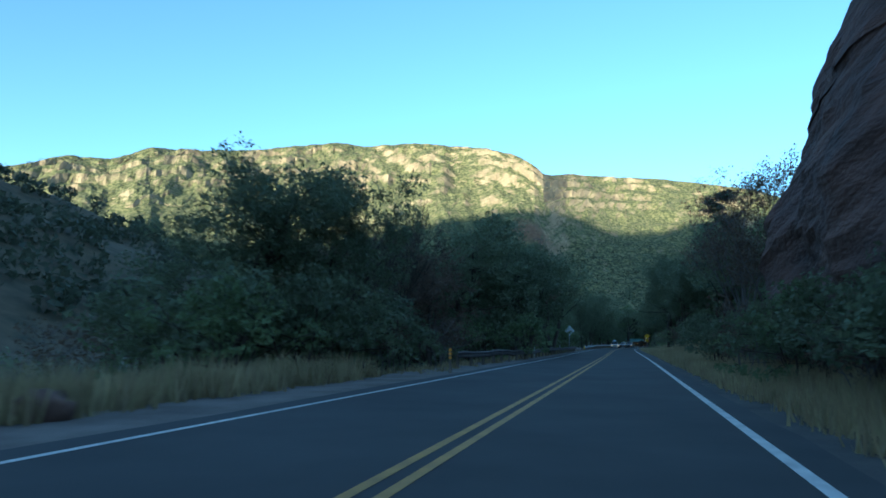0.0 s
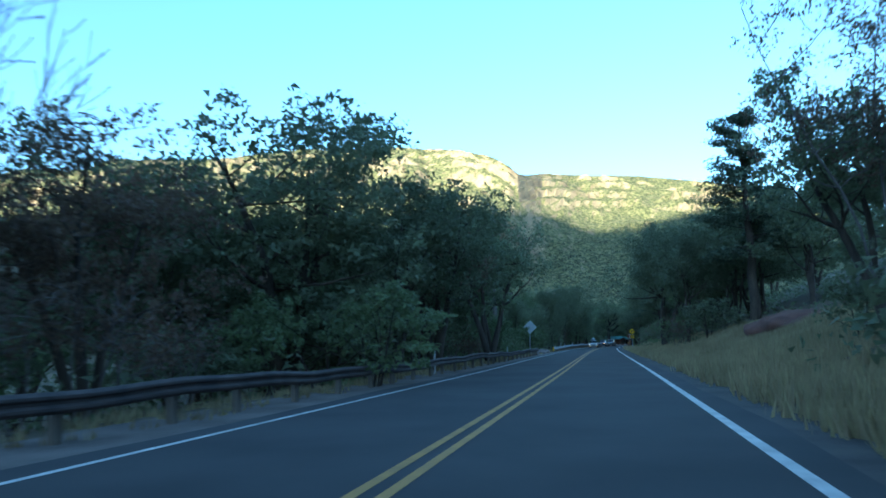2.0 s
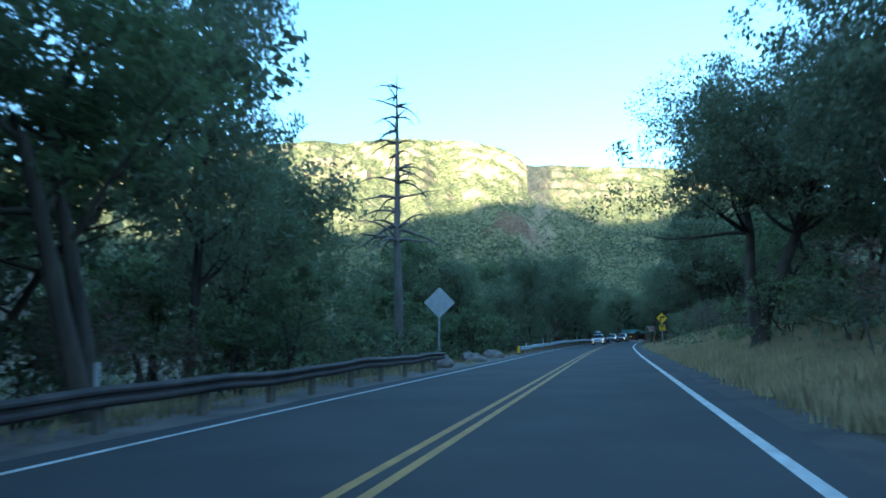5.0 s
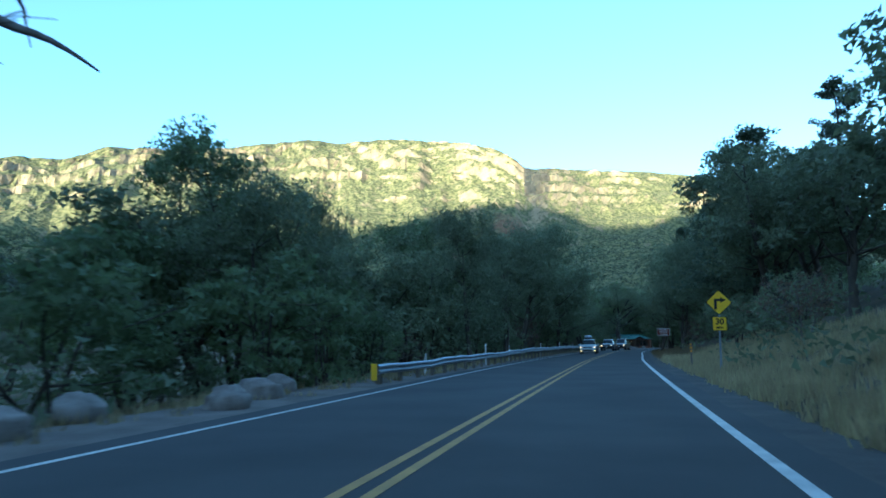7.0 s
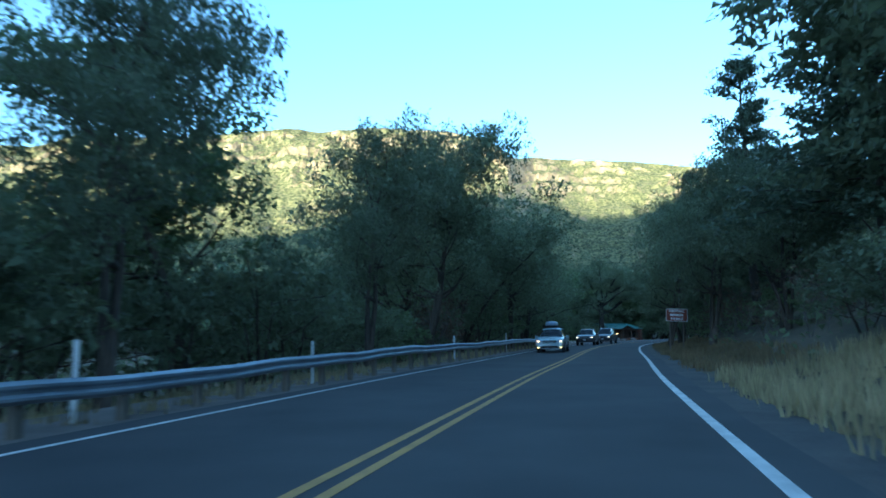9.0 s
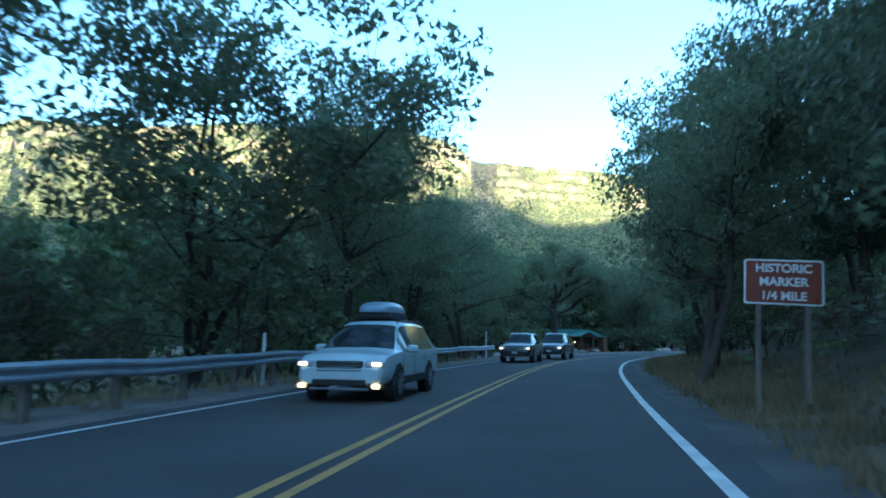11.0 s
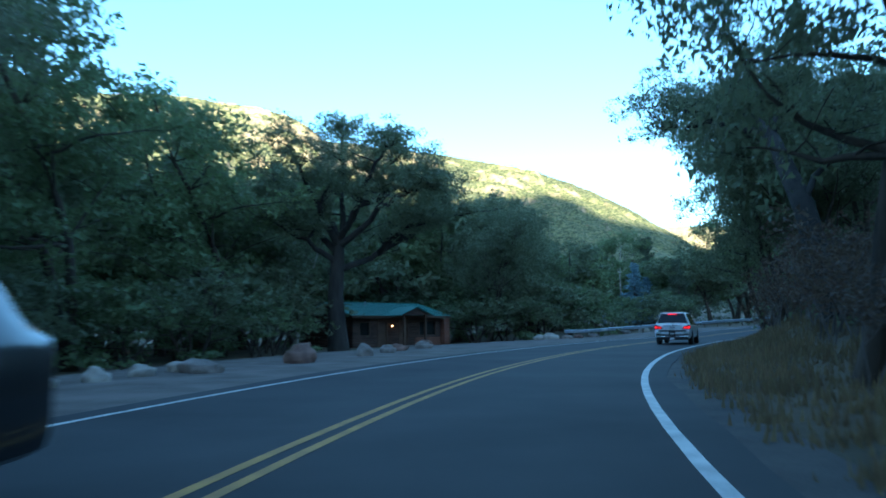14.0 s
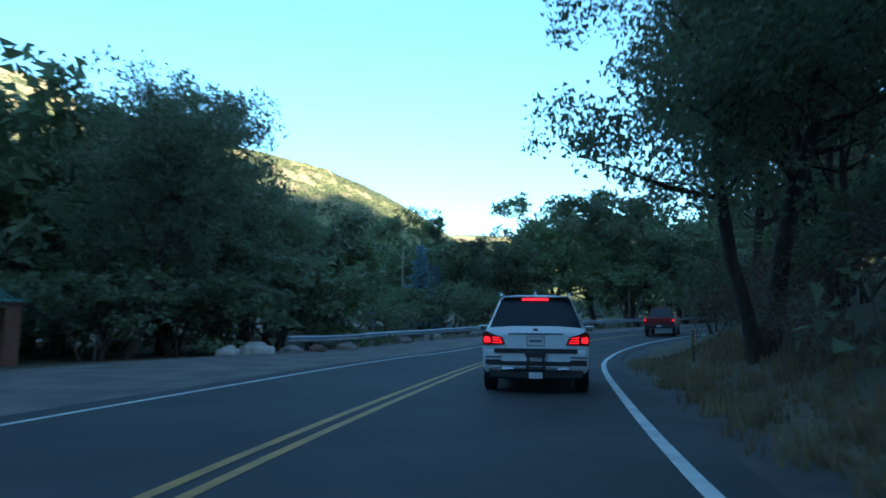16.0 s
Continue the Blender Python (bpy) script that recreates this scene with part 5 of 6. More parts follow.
def brown_sign():
    e = empty("historic_marker_sign", pose(11.8, 182.6, 0.3, 0, 3, -6))
    for dx in (-0.4, 0.4):
        bm = bmesh.new()
        box(bm, (0.08, 0.08, 2.6), pose(dx, 0.05, 0.9), 0.006)
        part("pole", bm, POST_WOOD, e)
    bm = bmesh.new()
    plate(bm, 1.30, 0.80, pose(0, 0, 1.98), r=0.05)
    part("border", bm, SIGN_WHITE, e, "white sign border")
    bm = bmesh.new()
    plate(bm, 1.24, 0.74, pose(0, -0.004, 1.98), r=0.04)
    part("panel", bm, SIGN_BROWN, e, "brown sign panel")
    words("HISTORIC", 0.21, SIGN_WHITE, e, pose(0, -0.009, 2.22, 90, 0, 0))
    words("MARKER", 0.21, SIGN_WHITE, e, pose(0, -0.009, 1.98, 90, 0, 0))
    words("1/4 MILE", 0.21, SIGN_WHITE, e, pose(0, -0.009, 1.73, 90, 0, 0))
    tagged(e, "brown historic marker sign with white lettering on posts", "road sign")


curve_sign()
back_sign()
brown_sign()


def far_left_sign():
    e = empty("small_sign", pose(36.5, 287.5, -0.3, 0, 0, -40))
    post(e, 3.0, 0.03)
    for z, h in ((2.6, 0.75), (1.7, 0.45)):
        bm = bmesh.new()
        plate(bm, 0.6, h, pose(0, -0.03, z), r=0.03)
        part("panel", bm, SIGN_BACK, e)
    tagged(e, "grey back of small stacked road signs", "road sign")


far_left_sign()


# ---- boulders along the pull-out ----
def boulder(x, y, sx, sy, sz, seed, label="weathered sandstone boulder at the road edge", material=None):
    bm = bmesh.new()
    bmesh.ops.create_icosphere(bm, subdivisions=3, radius=1.0)
    o = Vector((seed * 3.1, seed * 1.7, 0))
    for v in bm.verts:
        n = v.co.copy()
        g = noise.fractal(n * 0.9 + o, 0.9, 2.1, 5)
        k = Vector((round(n.x * 2.2) / 2.2, round(n.y * 2.2) / 2.2, round(n.z * 2) / 2))
        n = n.lerp(k, 0.42)
        v.co = n * (1 + 0.30 * g + 0.06 * noise.fractal(v.co * 4.0 + o, 0.8, 2.1, 3))
        v.co.z = max(v.co.z, -0.55)
        v.co = Vector((v.co.x * sx, v.co.y * sy, v.co.z * sz))
    z = float(ground_z(np.array([x]), np.array([y]))[0])
    me = bpy.data.meshes.new("boulder")
    bm.to_mesh(me)
    bm.free()
    me.materials.append(material or BOULDER)
    me.polygons.foreach_set("use_smooth", [True] * len(me.polygons))
    ob = new("boulder", me)
    ob.matrix_basis = pose(x, y, z + sz * 0.42, 0, 0, seed * 47)
    tagged(ob, label, "boulder", group="boulders along the pull-out")


RED_BOULDER = mat("red_boulder_stone", (0.25, 0.155, 0.12), (0.12, 0.075, 0.06), scale=2, fine=14, rough=0.95, bump=0.8, bump_scale=0.05)
PALE_STONE = mat("pale_stone", (0.48, 0.43, 0.37), (0.28, 0.24, 0.20), scale=2, fine=14, rough=0.95, bump=0.6, bump_scale=0.04)
boulder(10.1, 239.9, 0.6, 0.5, 0.46, 1, "squarish reddish boulder on the gravel", RED_BOULDER)
boulder(12.2, 244.4, 0.38, 0.36, 0.36, 2)
boulder(8.0, 235.6, 0.7, 0.5, 0.3, 3)
for i, (x, y, s, mt) in enumerate([(13.1, 247.9, 0.42, BOULDER), (13.6, 250.1, 0.45, RED_BOULDER), (15.1, 252.8, 0.45, BOULDER), (15.4, 257.0, 0.5, RED_BOULDER), (25.6, 271.2, 0.5, PALE_STONE),
                                (26.9, 272.7, 0.6, PALE_STONE), (28.4, 273.0, 0.45, BOULDER), (29.9, 274.6, 0.45, RED_BOULDER), (31.8, 276.6, 0.5, BOULDER), (36.6, 281.6, 0.5, BOULDER),
                                (39.6, 284.3, 0.6, PALE_STONE), (44.0, 287.0, 0.5, BOULDER)]):
    boulder(x, y, s * 1.15, s * 0.85, s * 0.62, 10 + i, "pale weathered boulder at the pull-out edge" if mt is PALE_STONE else "weathered sandstone boulder at the road edge", mt)
for i in range(9):
    p, _ = at_y(104 + i * 2.4, -5.6 - 0.7 * (i % 3))
    boulder(p[0], p[1], 0.5 + 0.15 * (i % 2), 0.45, 0.35, 40 + i, "grey boulder in the gap between guard rails")
for i in range(7):
    boulder(4.6 + 0.45 * i, 226.5 + 1.6 * i, 0.32, 0.3, 0.25, 60 + i, "small pale stone at the gravel edge", PALE_STONE)


boulder(-8.0, 8.6, 0.42, 0.36, 0.34, 90, "dark weathered boulder in the dry grass", RED_BOULDER)


def earth_bank():
    """A low cut bank of bare red earth on the uphill side."""
    bm = bmesh.new()
    bmesh.ops.create_icosphere(bm, subdivisions=4, radius=1.0)
    for v in bm.verts:
        g = noise.fractal(v.co * 1.6, 0.9, 2.1, 5)
        v.co = v.co * (1 + 0.2 * g)
        v.co = Vector((v.co.x * 2.2, v.co.y * 5.5, v.co.z * 1.3))
    me = bpy.data.meshes.new("earth_bank")
    bm.to_mesh(me)
    bm.free()
    me.materials.append(mat("red_earth", (0.17, 0.078, 0.052), (0.09, 0.045, 0.032), scale=1.0, fine=9, rough=0.95, bump=0.9, bump_scale=0.08))
    me.polygons.foreach_set("use_smooth", [True] * len(me.polygons))
    ob = new("earth_bank", me)
    x, y = 13.0, 70.0
    ob.matrix_basis = pose(x, y, float(ground_z(np.array([x]), np.array([y]))[0]) - 0.55, 0, 0, 2)
    tagged(ob, "low cut bank of bare red earth above dry grass", "earth bank")


earth_bank()


def pullout():
    """The gravel pull-out before the cabin."""
    v, f = [], []
    i0, i1 = int(np.argmin(np.abs(LINE[:, 1] - 176))), int(np.argmin(np.abs(LINE[:, 1] - 283)))
    rows = np.arange(i0, i1)
    for n, i in enumerate(rows):
        w = np.interp(LINE[i][1], [176, 200, 222, 245, 262, 283], [6.2, 7.6, 9.5, 13, 11.5, 8])
        for k in range(6):
            d = -(4.3 + (w - 4.3) * k / 5)
            p = LINE[i] + NOR[i] * d
            v.append((*p, float(ground_z(np.array([p[0]]), np.array([p[1]]))[0]) + 0.05 - 0.02 * (k == 0)))
    for n in range(len(rows) - 1):
        for k in range(5):
            a = n * 6 + k
            f.append((a, a + 1, a + 7, a + 6))
    tagged(mesh_ob("pullout", v, f, GRAVEL), "brown gravel pull-out beside the road", "gravel", kind="structure")


pullout()

# ---- the cabin ----
LOG = mat("dark_log_siding", (0.115, 0.068, 0.05), (0.055, 0.034, 0.027), scale=1.2, fine=18, rough=0.85, bump=0.4, stretch=(1, 1, 4))
TEAL_ROOF = mat("teal_metal_roof", (0.15, 0.29, 0.245), (0.12, 0.235, 0.20), scale=0.8, fine=12, rough=0.4, metal=0.1, bump=0.05)
BRICK = mat("red_brick", (0.28, 0.12, 0.08), (0.17, 0.075, 0.05), scale=3, fine=25, rough=0.9, rand=0.2)
MORTAR = mat("mortar", (0.30, 0.26, 0.23), rough=0.95)
TRIM = mat("brown_trim", (0.14, 0.085, 0.055), (0.09, 0.055, 0.04), scale=2, fine=20, rough=0.8)
DARK_GLASS = mat("dark_glass", (0.015, 0.018, 0.02), (0.012, 0.014, 0.016), rough=0.06, bump=0, spec=0.6)
LAMP = glow("porch_lamp_glow", (1.0, 0.45, 0.14), 2.5)


def cabin():
    L, D, H, R = 8.9, 7.2, 2.49, 0.95     # length, depth, eave height, roof rise
    e = empty("cabin", pose(12.04, 272.6, -0.42, 0, 0, 37.2))
    # local x along the ridge, local -y towards the road
    t = 0.16
    # board walls, log by log, with the openings left out
    openings = [(-3.9, -2.9, 0.9, 1.9), (-2.2, -1.3, 0.0, 2.05), (-0.15, 0.75, 0.0, 2.05), (1.9, 3.7, 0.85, 2.0)]
    n = 12
    bh = H / n
    for k in range(n):
        z0, z1 = k * bh, (k + 1) * bh - 0.012
        cuts = sorted([(a, b) for a, b, lo, hi in openings if hi > z0 + 0.03 and lo < z1 - 0.03])
        x = -L / 2
        for a, b in cuts + [(L / 2, L / 2)]:
            if a - x > 0.05:
                bm = bmesh.new()
                box(bm, (a - x, t, z1 - z0), pose((a + x) / 2, -D / 2, (z0 + z1) / 2), 0.02)
                part("board", bm, LOG, e)
            x = b
        bm = bmesh.new()
        box(bm, (L, t, z1 - z0), pose(0, D / 2, (z0 + z1) / 2), 0.02)
        part("board", bm, LOG, e)
        for sx in (-1, 1):
            bm = bmesh.new()
            box(bm, (t, D - t, z1 - z0), pose(sx * (L / 2 - t / 2), 0, (z0 + z1) / 2), 0.02)
            part("board", bm, LOG, e)
    for sx in (-1, 1):
        bm = bmesh.new()
        vs = [bm.verts.new((sx * (L / 2 - 0.1) + o, y, z)) for o in (-0.06, 0.06) for y, z in ((-D / 2, H), (D / 2, H), (0, H + R))]
        bm.faces.new(vs[:3])
        bm.faces.new(vs[3:][::-1])
        for a, b in ((0, 1), (1, 2), (2, 0)):
            bm.faces.new((vs[a], vs[3 + a], vs[3 + b], vs[b]))
        part("gable", bm, LOG, e)
    # roof sheets with standing seams
    slope = math.hypot(D / 2 + 0.6, R * (D / 2 + 0.6) / (D / 2))
    ang = math.degrees(math.atan2(R, D / 2))
    for sy in (-1, 1):
        roof = empty("roof")
        roof.parent = e
        roof.matrix_basis = pose(0, 0, H + R + 0.03, 0, 0, 0 if sy < 0 else 180) @ pose(0, 0, 0, ang, 0, 0)
        bm = bmesh.new()
        box(bm, (L + 0.9, slope, 0.05), pose(0, -slope / 2, 0))
        part("sheet", bm, TEAL_ROOF, roof)
        for k in range(27):
            bm = bmesh.new()
            box(bm, (0.03, slope, 0.04), pose(-(L + 0.85) / 2 + k * (L + 0.85) / 26, -slope / 2, 0.045))
            part("seam", bm, TEAL_ROOF, roof)
        bm = bmesh.new()
        box(bm, (L + 0.94, 0.04, 0.18), pose(0, -slope - 0.01, -0.06))
        part("fascia", bm, TRIM, roof)
    bm = bmesh.new()
    box(bm, (L + 0.92, 0.3, 0.04), pose(0, 0, H + R + 0.07), 0.01)
    part("ridge_cap", bm, TEAL_ROOF, e)
    bm = bmesh.new()
    rod(bm, (-1.6, -1.2, H + 0.5), (-1.6, -1.2, H + 1.1), 0.06)
    part("vent_pipe", bm, SIGN_BACK, e, "dark metal vent pipe")
    # windows and doors
    for a, b, lo, hi in openings:
        door = lo == 0
        w = empty("door" if door else "window")
        w.parent = e
        w.matrix_basis = pose((a + b) / 2, -D / 2, (lo + hi) / 2)
        ww, hh = b - a, hi - lo
        bm = bmesh.new()
        for sx in (-1, 1):
            box(bm, (0.08, t + 0.06, hh + 0.1), pose(sx * (ww / 2 - 0.02), 0, 0), 0.008)
        for sz in (-1, 1):
            box(bm, (ww - 0.1, t + 0.05, 0.08), pose(0, 0, sz * (hh / 2)), 0.008)
        part("frame", bm, TRIM, w)
        bm = bmesh.new()
        box(bm, (ww - 0.12, 0.04 if door else 0.012, hh - 0.08), pose(0, 0.02, 0))
        part("leaf" if door else "pane", bm, TRIM if door else DARK_GLASS, w)
    # porch: small gable on posts over the door, brick pier at the end
    porch = empty("porch")
    porch.parent = e
    porch.matrix_basis = pose(0.3, -D / 2 - 0.9, 0)
    for sx in (-1.05, 1.05):
        bm = bmesh.new()
        box(bm, (0.16, 0.16, H - 0.05), pose(sx, -0.6, (H - 0.05) / 2), 0.01)
        part("porch_post", bm, TRIM, porch)
    bm = bmesh.new()
    vs = [bm.verts.new((x, y, z)) for y in (-0.75, -0.68) for x, z in ((-1.45, H - 0.06), (1.45, H - 0.06), (0, H + 0.5))]
    bm.faces.new(vs[:3])
    bm.faces.new(vs[3:][::-1])
    for a, b in ((0, 1), (1, 2), (2, 0)):
        bm.faces.new((vs[a], vs[3 + a], vs[3 + b], vs[b]))
    part("porch_gable", bm, LOG, porch)
    for sx in (-1, 1):
        bm = bmesh.new()
        ln = math.hypot(1.7, 0.66)
        box(bm, (ln, 2.4, 0.05), pose(sx * 0.84, 0.25, H + 0.235, 0, sx * math.degrees(math.atan2(0.66, 1.7)), 0))
        part("porch_roof", bm, TEAL_ROOF, porch)
    bm = bmesh.new()
    box(bm, (3.4, 1.7, 0.15), pose(0.1, 0.0, 0.02), 0.01)
    part("deck", bm, GREY_WOOD, porch)
    # lamp by the door
    lamp = empty("porch_lamp")
    lamp.parent = e
    lamp.matrix_basis = pose(-0.85, -D / 2 - 0.14, 1.6)
    bm = bmesh.new()
    box(bm, (0.10, 0.08, 0.05), pose(0, 0.02, 0.13), 0.01)
    part("bracket", bm, SIGN_BLACK, lamp)
    bm = bmesh.new()
    bmesh.ops.create_uvsphere(bm, u_segments=14, v_segments=10, radius=0.055)
    part("bulb", bm, LAMP, lamp, "warm glowing bulb")
    # brick base and pier
    bm = bmesh.new()
    box(bm, (0.5, 0.5, H - 0.1), pose(L / 2 + 0.05, -D / 2 - 0.3, (H - 0.1) / 2))
    part("pier", bm, MORTAR, e, "mortar core of the brick pier")
    bme = bpy.data.meshes.new("brick")
    b0 = bmesh.new()
    box(b0, (0.23, 0.05, 0.075), Matrix.Identity(4))
    b0.to_mesh(bme)
    b0.free()
    bme.materials.append(BRICK)
    for k in range(25):
        for side in range(4):
            for q in range(2):
                o = new("brick", bme)
                o.parent = e
                off = -0.125 + 0.25 * q + (0.04 if k % 2 else -0.04)
                m = pose(L / 2 + 0.05, -D / 2 - 0.3, 0.05 + k * 0.088) @ pose(0, 0, 0, 0, 0, 90 * side) @ pose(off, -0.25, 0)
                o.matrix_basis = m
    # low brick facing under the wide window
    for k in range(8):
        for q in range(11):
            o = new("brick", bme)
            o.parent = e
            o.matrix_basis = pose(1.62 + 0.242 * q + (0.06 if k % 2 else -0.06), -D / 2 - t / 2 - 0.03, 0.05 + k * 0.088)
    tagged(e, "dark log cabin with teal metal roof and small porch", "cabin")


cabin()


# ---- vehicles, as they stand on the road ----
def paint(name, color, dark=None, rough=0.28):
    return mat(name, color, dark or tuple(c * 0.85 for c in color), scale=1.2, fine=60, rough=rough, bump=0.01, coat=0.6, spec=0.5)


PEARL_PAINT = paint("pale_blue_grey_car_paint", (0.52, 0.60, 0.62), (0.48, 0.56, 0.58))
WHITE_PAINT = paint("white_car_paint", (0.68, 0.72, 0.74), (0.62, 0.66, 0.69))
BLACK_PAINT = paint("black_car_paint", (0.022, 0.022, 0.028))
MAROON_PAINT = paint("dark_maroon_car_paint", (0.028, 0.018, 0.02))
RED_PAINT = paint("red_car_paint", (0.17, 0.008, 0.008), rough=0.4)
CAR_GLASS = mat("tinted_car_glass", (0.02, 0.024, 0.028), (0.016, 0.018, 0.02), rough=0.08, bump=0, spec=0.28)
RUBBER = mat("tyre_rubber", (0.025, 0.025, 0.025), (0.015, 0.015, 0.015), rough=0.85)
BLACK_TRIM = mat("black_plastic_trim", (0.03, 0.03, 0.032), rough=0.6)
CHROME = mat("chrome", (0.75, 0.76, 0.78), (0.6, 0.6, 0.62), rough=0.15, metal=1.0, bump=0)
ALLOY = mat("alloy_wheel", (0.26, 0.27, 0.28), (0.18, 0.18, 0.19), rough=0.4, metal=0.7, bump=0)
TAIL = glow("tail_light_glow", (0.95, 0.006, 0.012), 0.42)
TAIL_DARK = mat("tail_light_lens", (0.10, 0.006, 0.008), (0.06, 0.005, 0.006), rough=0.2, bump=0)
BRAKE = glow("brake_light_glow", (1.0, 0.012, 0.025), 0.55)
HEAD = glow("head_light_glow", (1.0, 0.70, 0.38), 0.8)
FOG = glow("fog_light_glow", (1.0, 0.72, 0.30), 0.35)
LENS = mat("head_light_lens", (0.55, 0.57, 0.6), (0.4, 0.42, 0.45), rough=0.15, bump=0, coat=0.5)
PLATE = mat("licence_plate", (0.6, 0.6, 0.62), (0.5, 0.5, 0.52), rough=0.5, bump=0)
PLATE_BAR = mat("plate_bar", (0.15, 0.16, 0.25), rough=0.6, bump=0)


def hull(e, stations, body_mat):
    """stations: y, bottom, belt, roof height, half width at belt, half width at roof, kind of the bay behind it."""
    # finer stations in between, eased so that no bay bulges past its ends
    fine = []
    for i in range(len(stations) - 1):
        p0, p1, p2, p3 = (stations[min(max(i + k, 0), len(stations) - 1)] for k in (-1, 0, 1, 2))
        for u in (0, 0.25, 0.5, 0.75):
            vals = []
            for c in range(6):
                a, b = p1[c], p2[c]
                m1, m2 = (b - p0[c]) / 2, (p3[c] - a) / 2
                q = (2 * u**3 - 3 * u**2 + 1) * a + (u**3 - 2 * u**2 + u) * m1 + (-2 * u**3 + 3 * u**2) * b + (u**3 - u**2) * m2
                vals.append(a + (b - a) * u if c == 0 else min(max(q, min(a, b)), max(a, b)))
            fine.append((*vals, p1[6], i))
    fine.append((*stations[-1], len(stations)))
    rings = []
    for (y, zb, zt, zr, wb, wr, kind, bay) in fine:
        tall = zr - zt > 0.12
        half = [(wb * 0.86, zb), (wb * 0.95, zb + 0.05), (wb * 0.99, zb + 0.14), (wb * 1.0, zb + 0.5 * (zt - zb)), (wb * 0.995, zt - 0.06), (wb * 0.97, zt),
                (wr + 0.012, zr - 0.075 if tall else zr - 0.02), (wr * 0.97, zr - 0.03 if tall else zr - 0.01), (wr * 0.86, zr), (wr * 0.45, zr + 0.025)]
        rings.append([(x, y, z) for x, z in half] + [(-x, y, z) for x, z in reversed(half)])
    n = len(rings[0])
    groups = {"body": [], "side_window": [], "windscreen": [], "rear_window": []}
    flat = [p for r in rings for p in r]
    for i in range(len(rings) - 1):
        kind, bay = fine[i][6], fine[i][7]
        for j in range(n):
            q = (i * n + j, i * n + (j + 1) % n, (i + 1) * n + (j + 1) % n, (i + 1) * n + j)
            side = j in (5, 13)
            top = j in (7, 8, 9, 10, 11)
            g = "body"
            # the narrow bay between two windows is a dark pillar, and the front window runs on under the windscreen post
            pillar = kind == "body" and 0 < bay < len(stations) - 1 and stations[bay - 1][6] == "glass" and stations[bay + 1][6] == "glass"
            if kind in ("glass", "windscreen") and side:
                g = "side_window_%d_%d" % (bay, j)
            elif pillar and side:
                g = "pillar_%d_%d" % (bay, j)
            elif kind in ("windscreen", "rear_window") and top:
                g = kind
            groups.setdefault(g, []).append(q)
    groups["body"] += [tuple(range(n))[::-1], tuple(range((len(rings) - 1) * n, len(rings) * n))]
    for g, faces in groups.items():
        if not faces:
            continue
        used = sorted({i for f in faces for i in f})
        idx = {i: k for k, i in enumerate(used)}
        nm = "side_window" if g.startswith("side_window") else "pillar" if g.startswith("pillar") else g
        skin = body_mat if nm == "body" else BLACK_TRIM if nm == "pillar" else CAR_GLASS
        ob = mesh_ob(nm, [flat[i] for i in used], [[idx[i] for i in f] for f in faces], skin, e, smooth=True)
        ob.data.set_sharp_from_angle(angle=radians(28))


def prism(e, name, pts, y0, y1, material, label=""):
    """A flat outline in x and z drawn out from y0 to y1."""
    bm = bmesh.new()
    f = [bm.verts.new((x, y0, z)) for x, z in pts]
    b = [bm.verts.new((x, y1, z)) for x, z in pts]
    n = len(pts)
    bm.faces.new(f)
    bm.faces.new(b[::-1])
    for k in range(n):
        bm.faces.new((f[k], b[k], b[(k + 1) % n], f[(k + 1) % n]))
    bmesh.ops.recalc_face_normals(bm, faces=bm.faces)
    return part(name, bm, material, e, label)


def seams(e, half, ys, z0, z1):
    for sx in (-1, 1):
        for y in ys:
            bx(e, "door_seam", (0.006, 0.014, z1 - z0), (sx * (half + 0.001), y, (z0 + z1) / 2), BLACK_TRIM, 0.002)


def bx(e, name, size, at, material, bevel=0.012, rot=(0, 0, 0), label=""):
    bm = bmesh.new()
    box(bm, size, pose(*at, *rot), bevel)
    return part(name, bm, material, e, label)


def wheels(e, half, ya, yb, r=0.37):
    for y in (ya, yb):
        for sx in (-1, 1):
            w = empty("wheel")
            w.parent = e
            w.matrix_basis = pose(sx * (half - 0.10), y, r, 0, 90 * sx, 0)
            bm = bmesh.new()
            bmesh.ops.create_cone(bm, cap_ends=True, segments=32, radius1=r + 0.06, radius2=r + 0.05, depth=0.2, matrix=pose(0, 0, 0.0))
            part("arch", bm, BLACK_TRIM, w, "dark wheel arch")
            bm = bmesh.new()
            bmesh.ops.create_cone(bm, cap_ends=True, segments=36, radius1=r, radius2=r, depth=0.24, matrix=pose(0, 0, 0.005))
            es = [ed for ed in bm.edges if abs(ed.verts[0].co.z - ed.verts[1].co.z) < 1e-4]
            bmesh.ops.bevel(bm, geom=es, offset=0.03, segments=3, affect='EDGES')
            part("tyre", bm, RUBBER, w, smooth=False)
            bm = bmesh.new()
            bmesh.ops.create_cone(bm, cap_ends=True, segments=24, radius1=r * 0.25, radius2=r * 0.2, depth=0.03, matrix=pose(0, 0, 0.135))
            for k in range(10):
                box(bm, (r * 0.5, 0.05, 0.02), pose(0, 0, 0.13, 0, 0, 36 * k) @ pose(r * 0.42, 0, 0), 0.006)
            part("rim", bm, ALLOY, w)


def mirrors(e, half, y, z, material, out=0.11):
    for sx in (-1, 1):
        m = empty("mirror")
        m.parent = e
        m.matrix_basis = pose(sx * (half + out), y, z)
        bx(m, "housing", (0.22, 0.12, 0.16), (0, 0, 0), material, 0.04)
        bx(m, "stalk", (out + 0.04, 0.05, 0.04), (-sx * (out * 0.5 + 0.02), 0.01, -0.05), BLACK_TRIM, 0.01)
        bx(m, "mirror_glass", (0.16, 0.008, 0.11), (0, -0.062, 0), CHROME, 0.003)


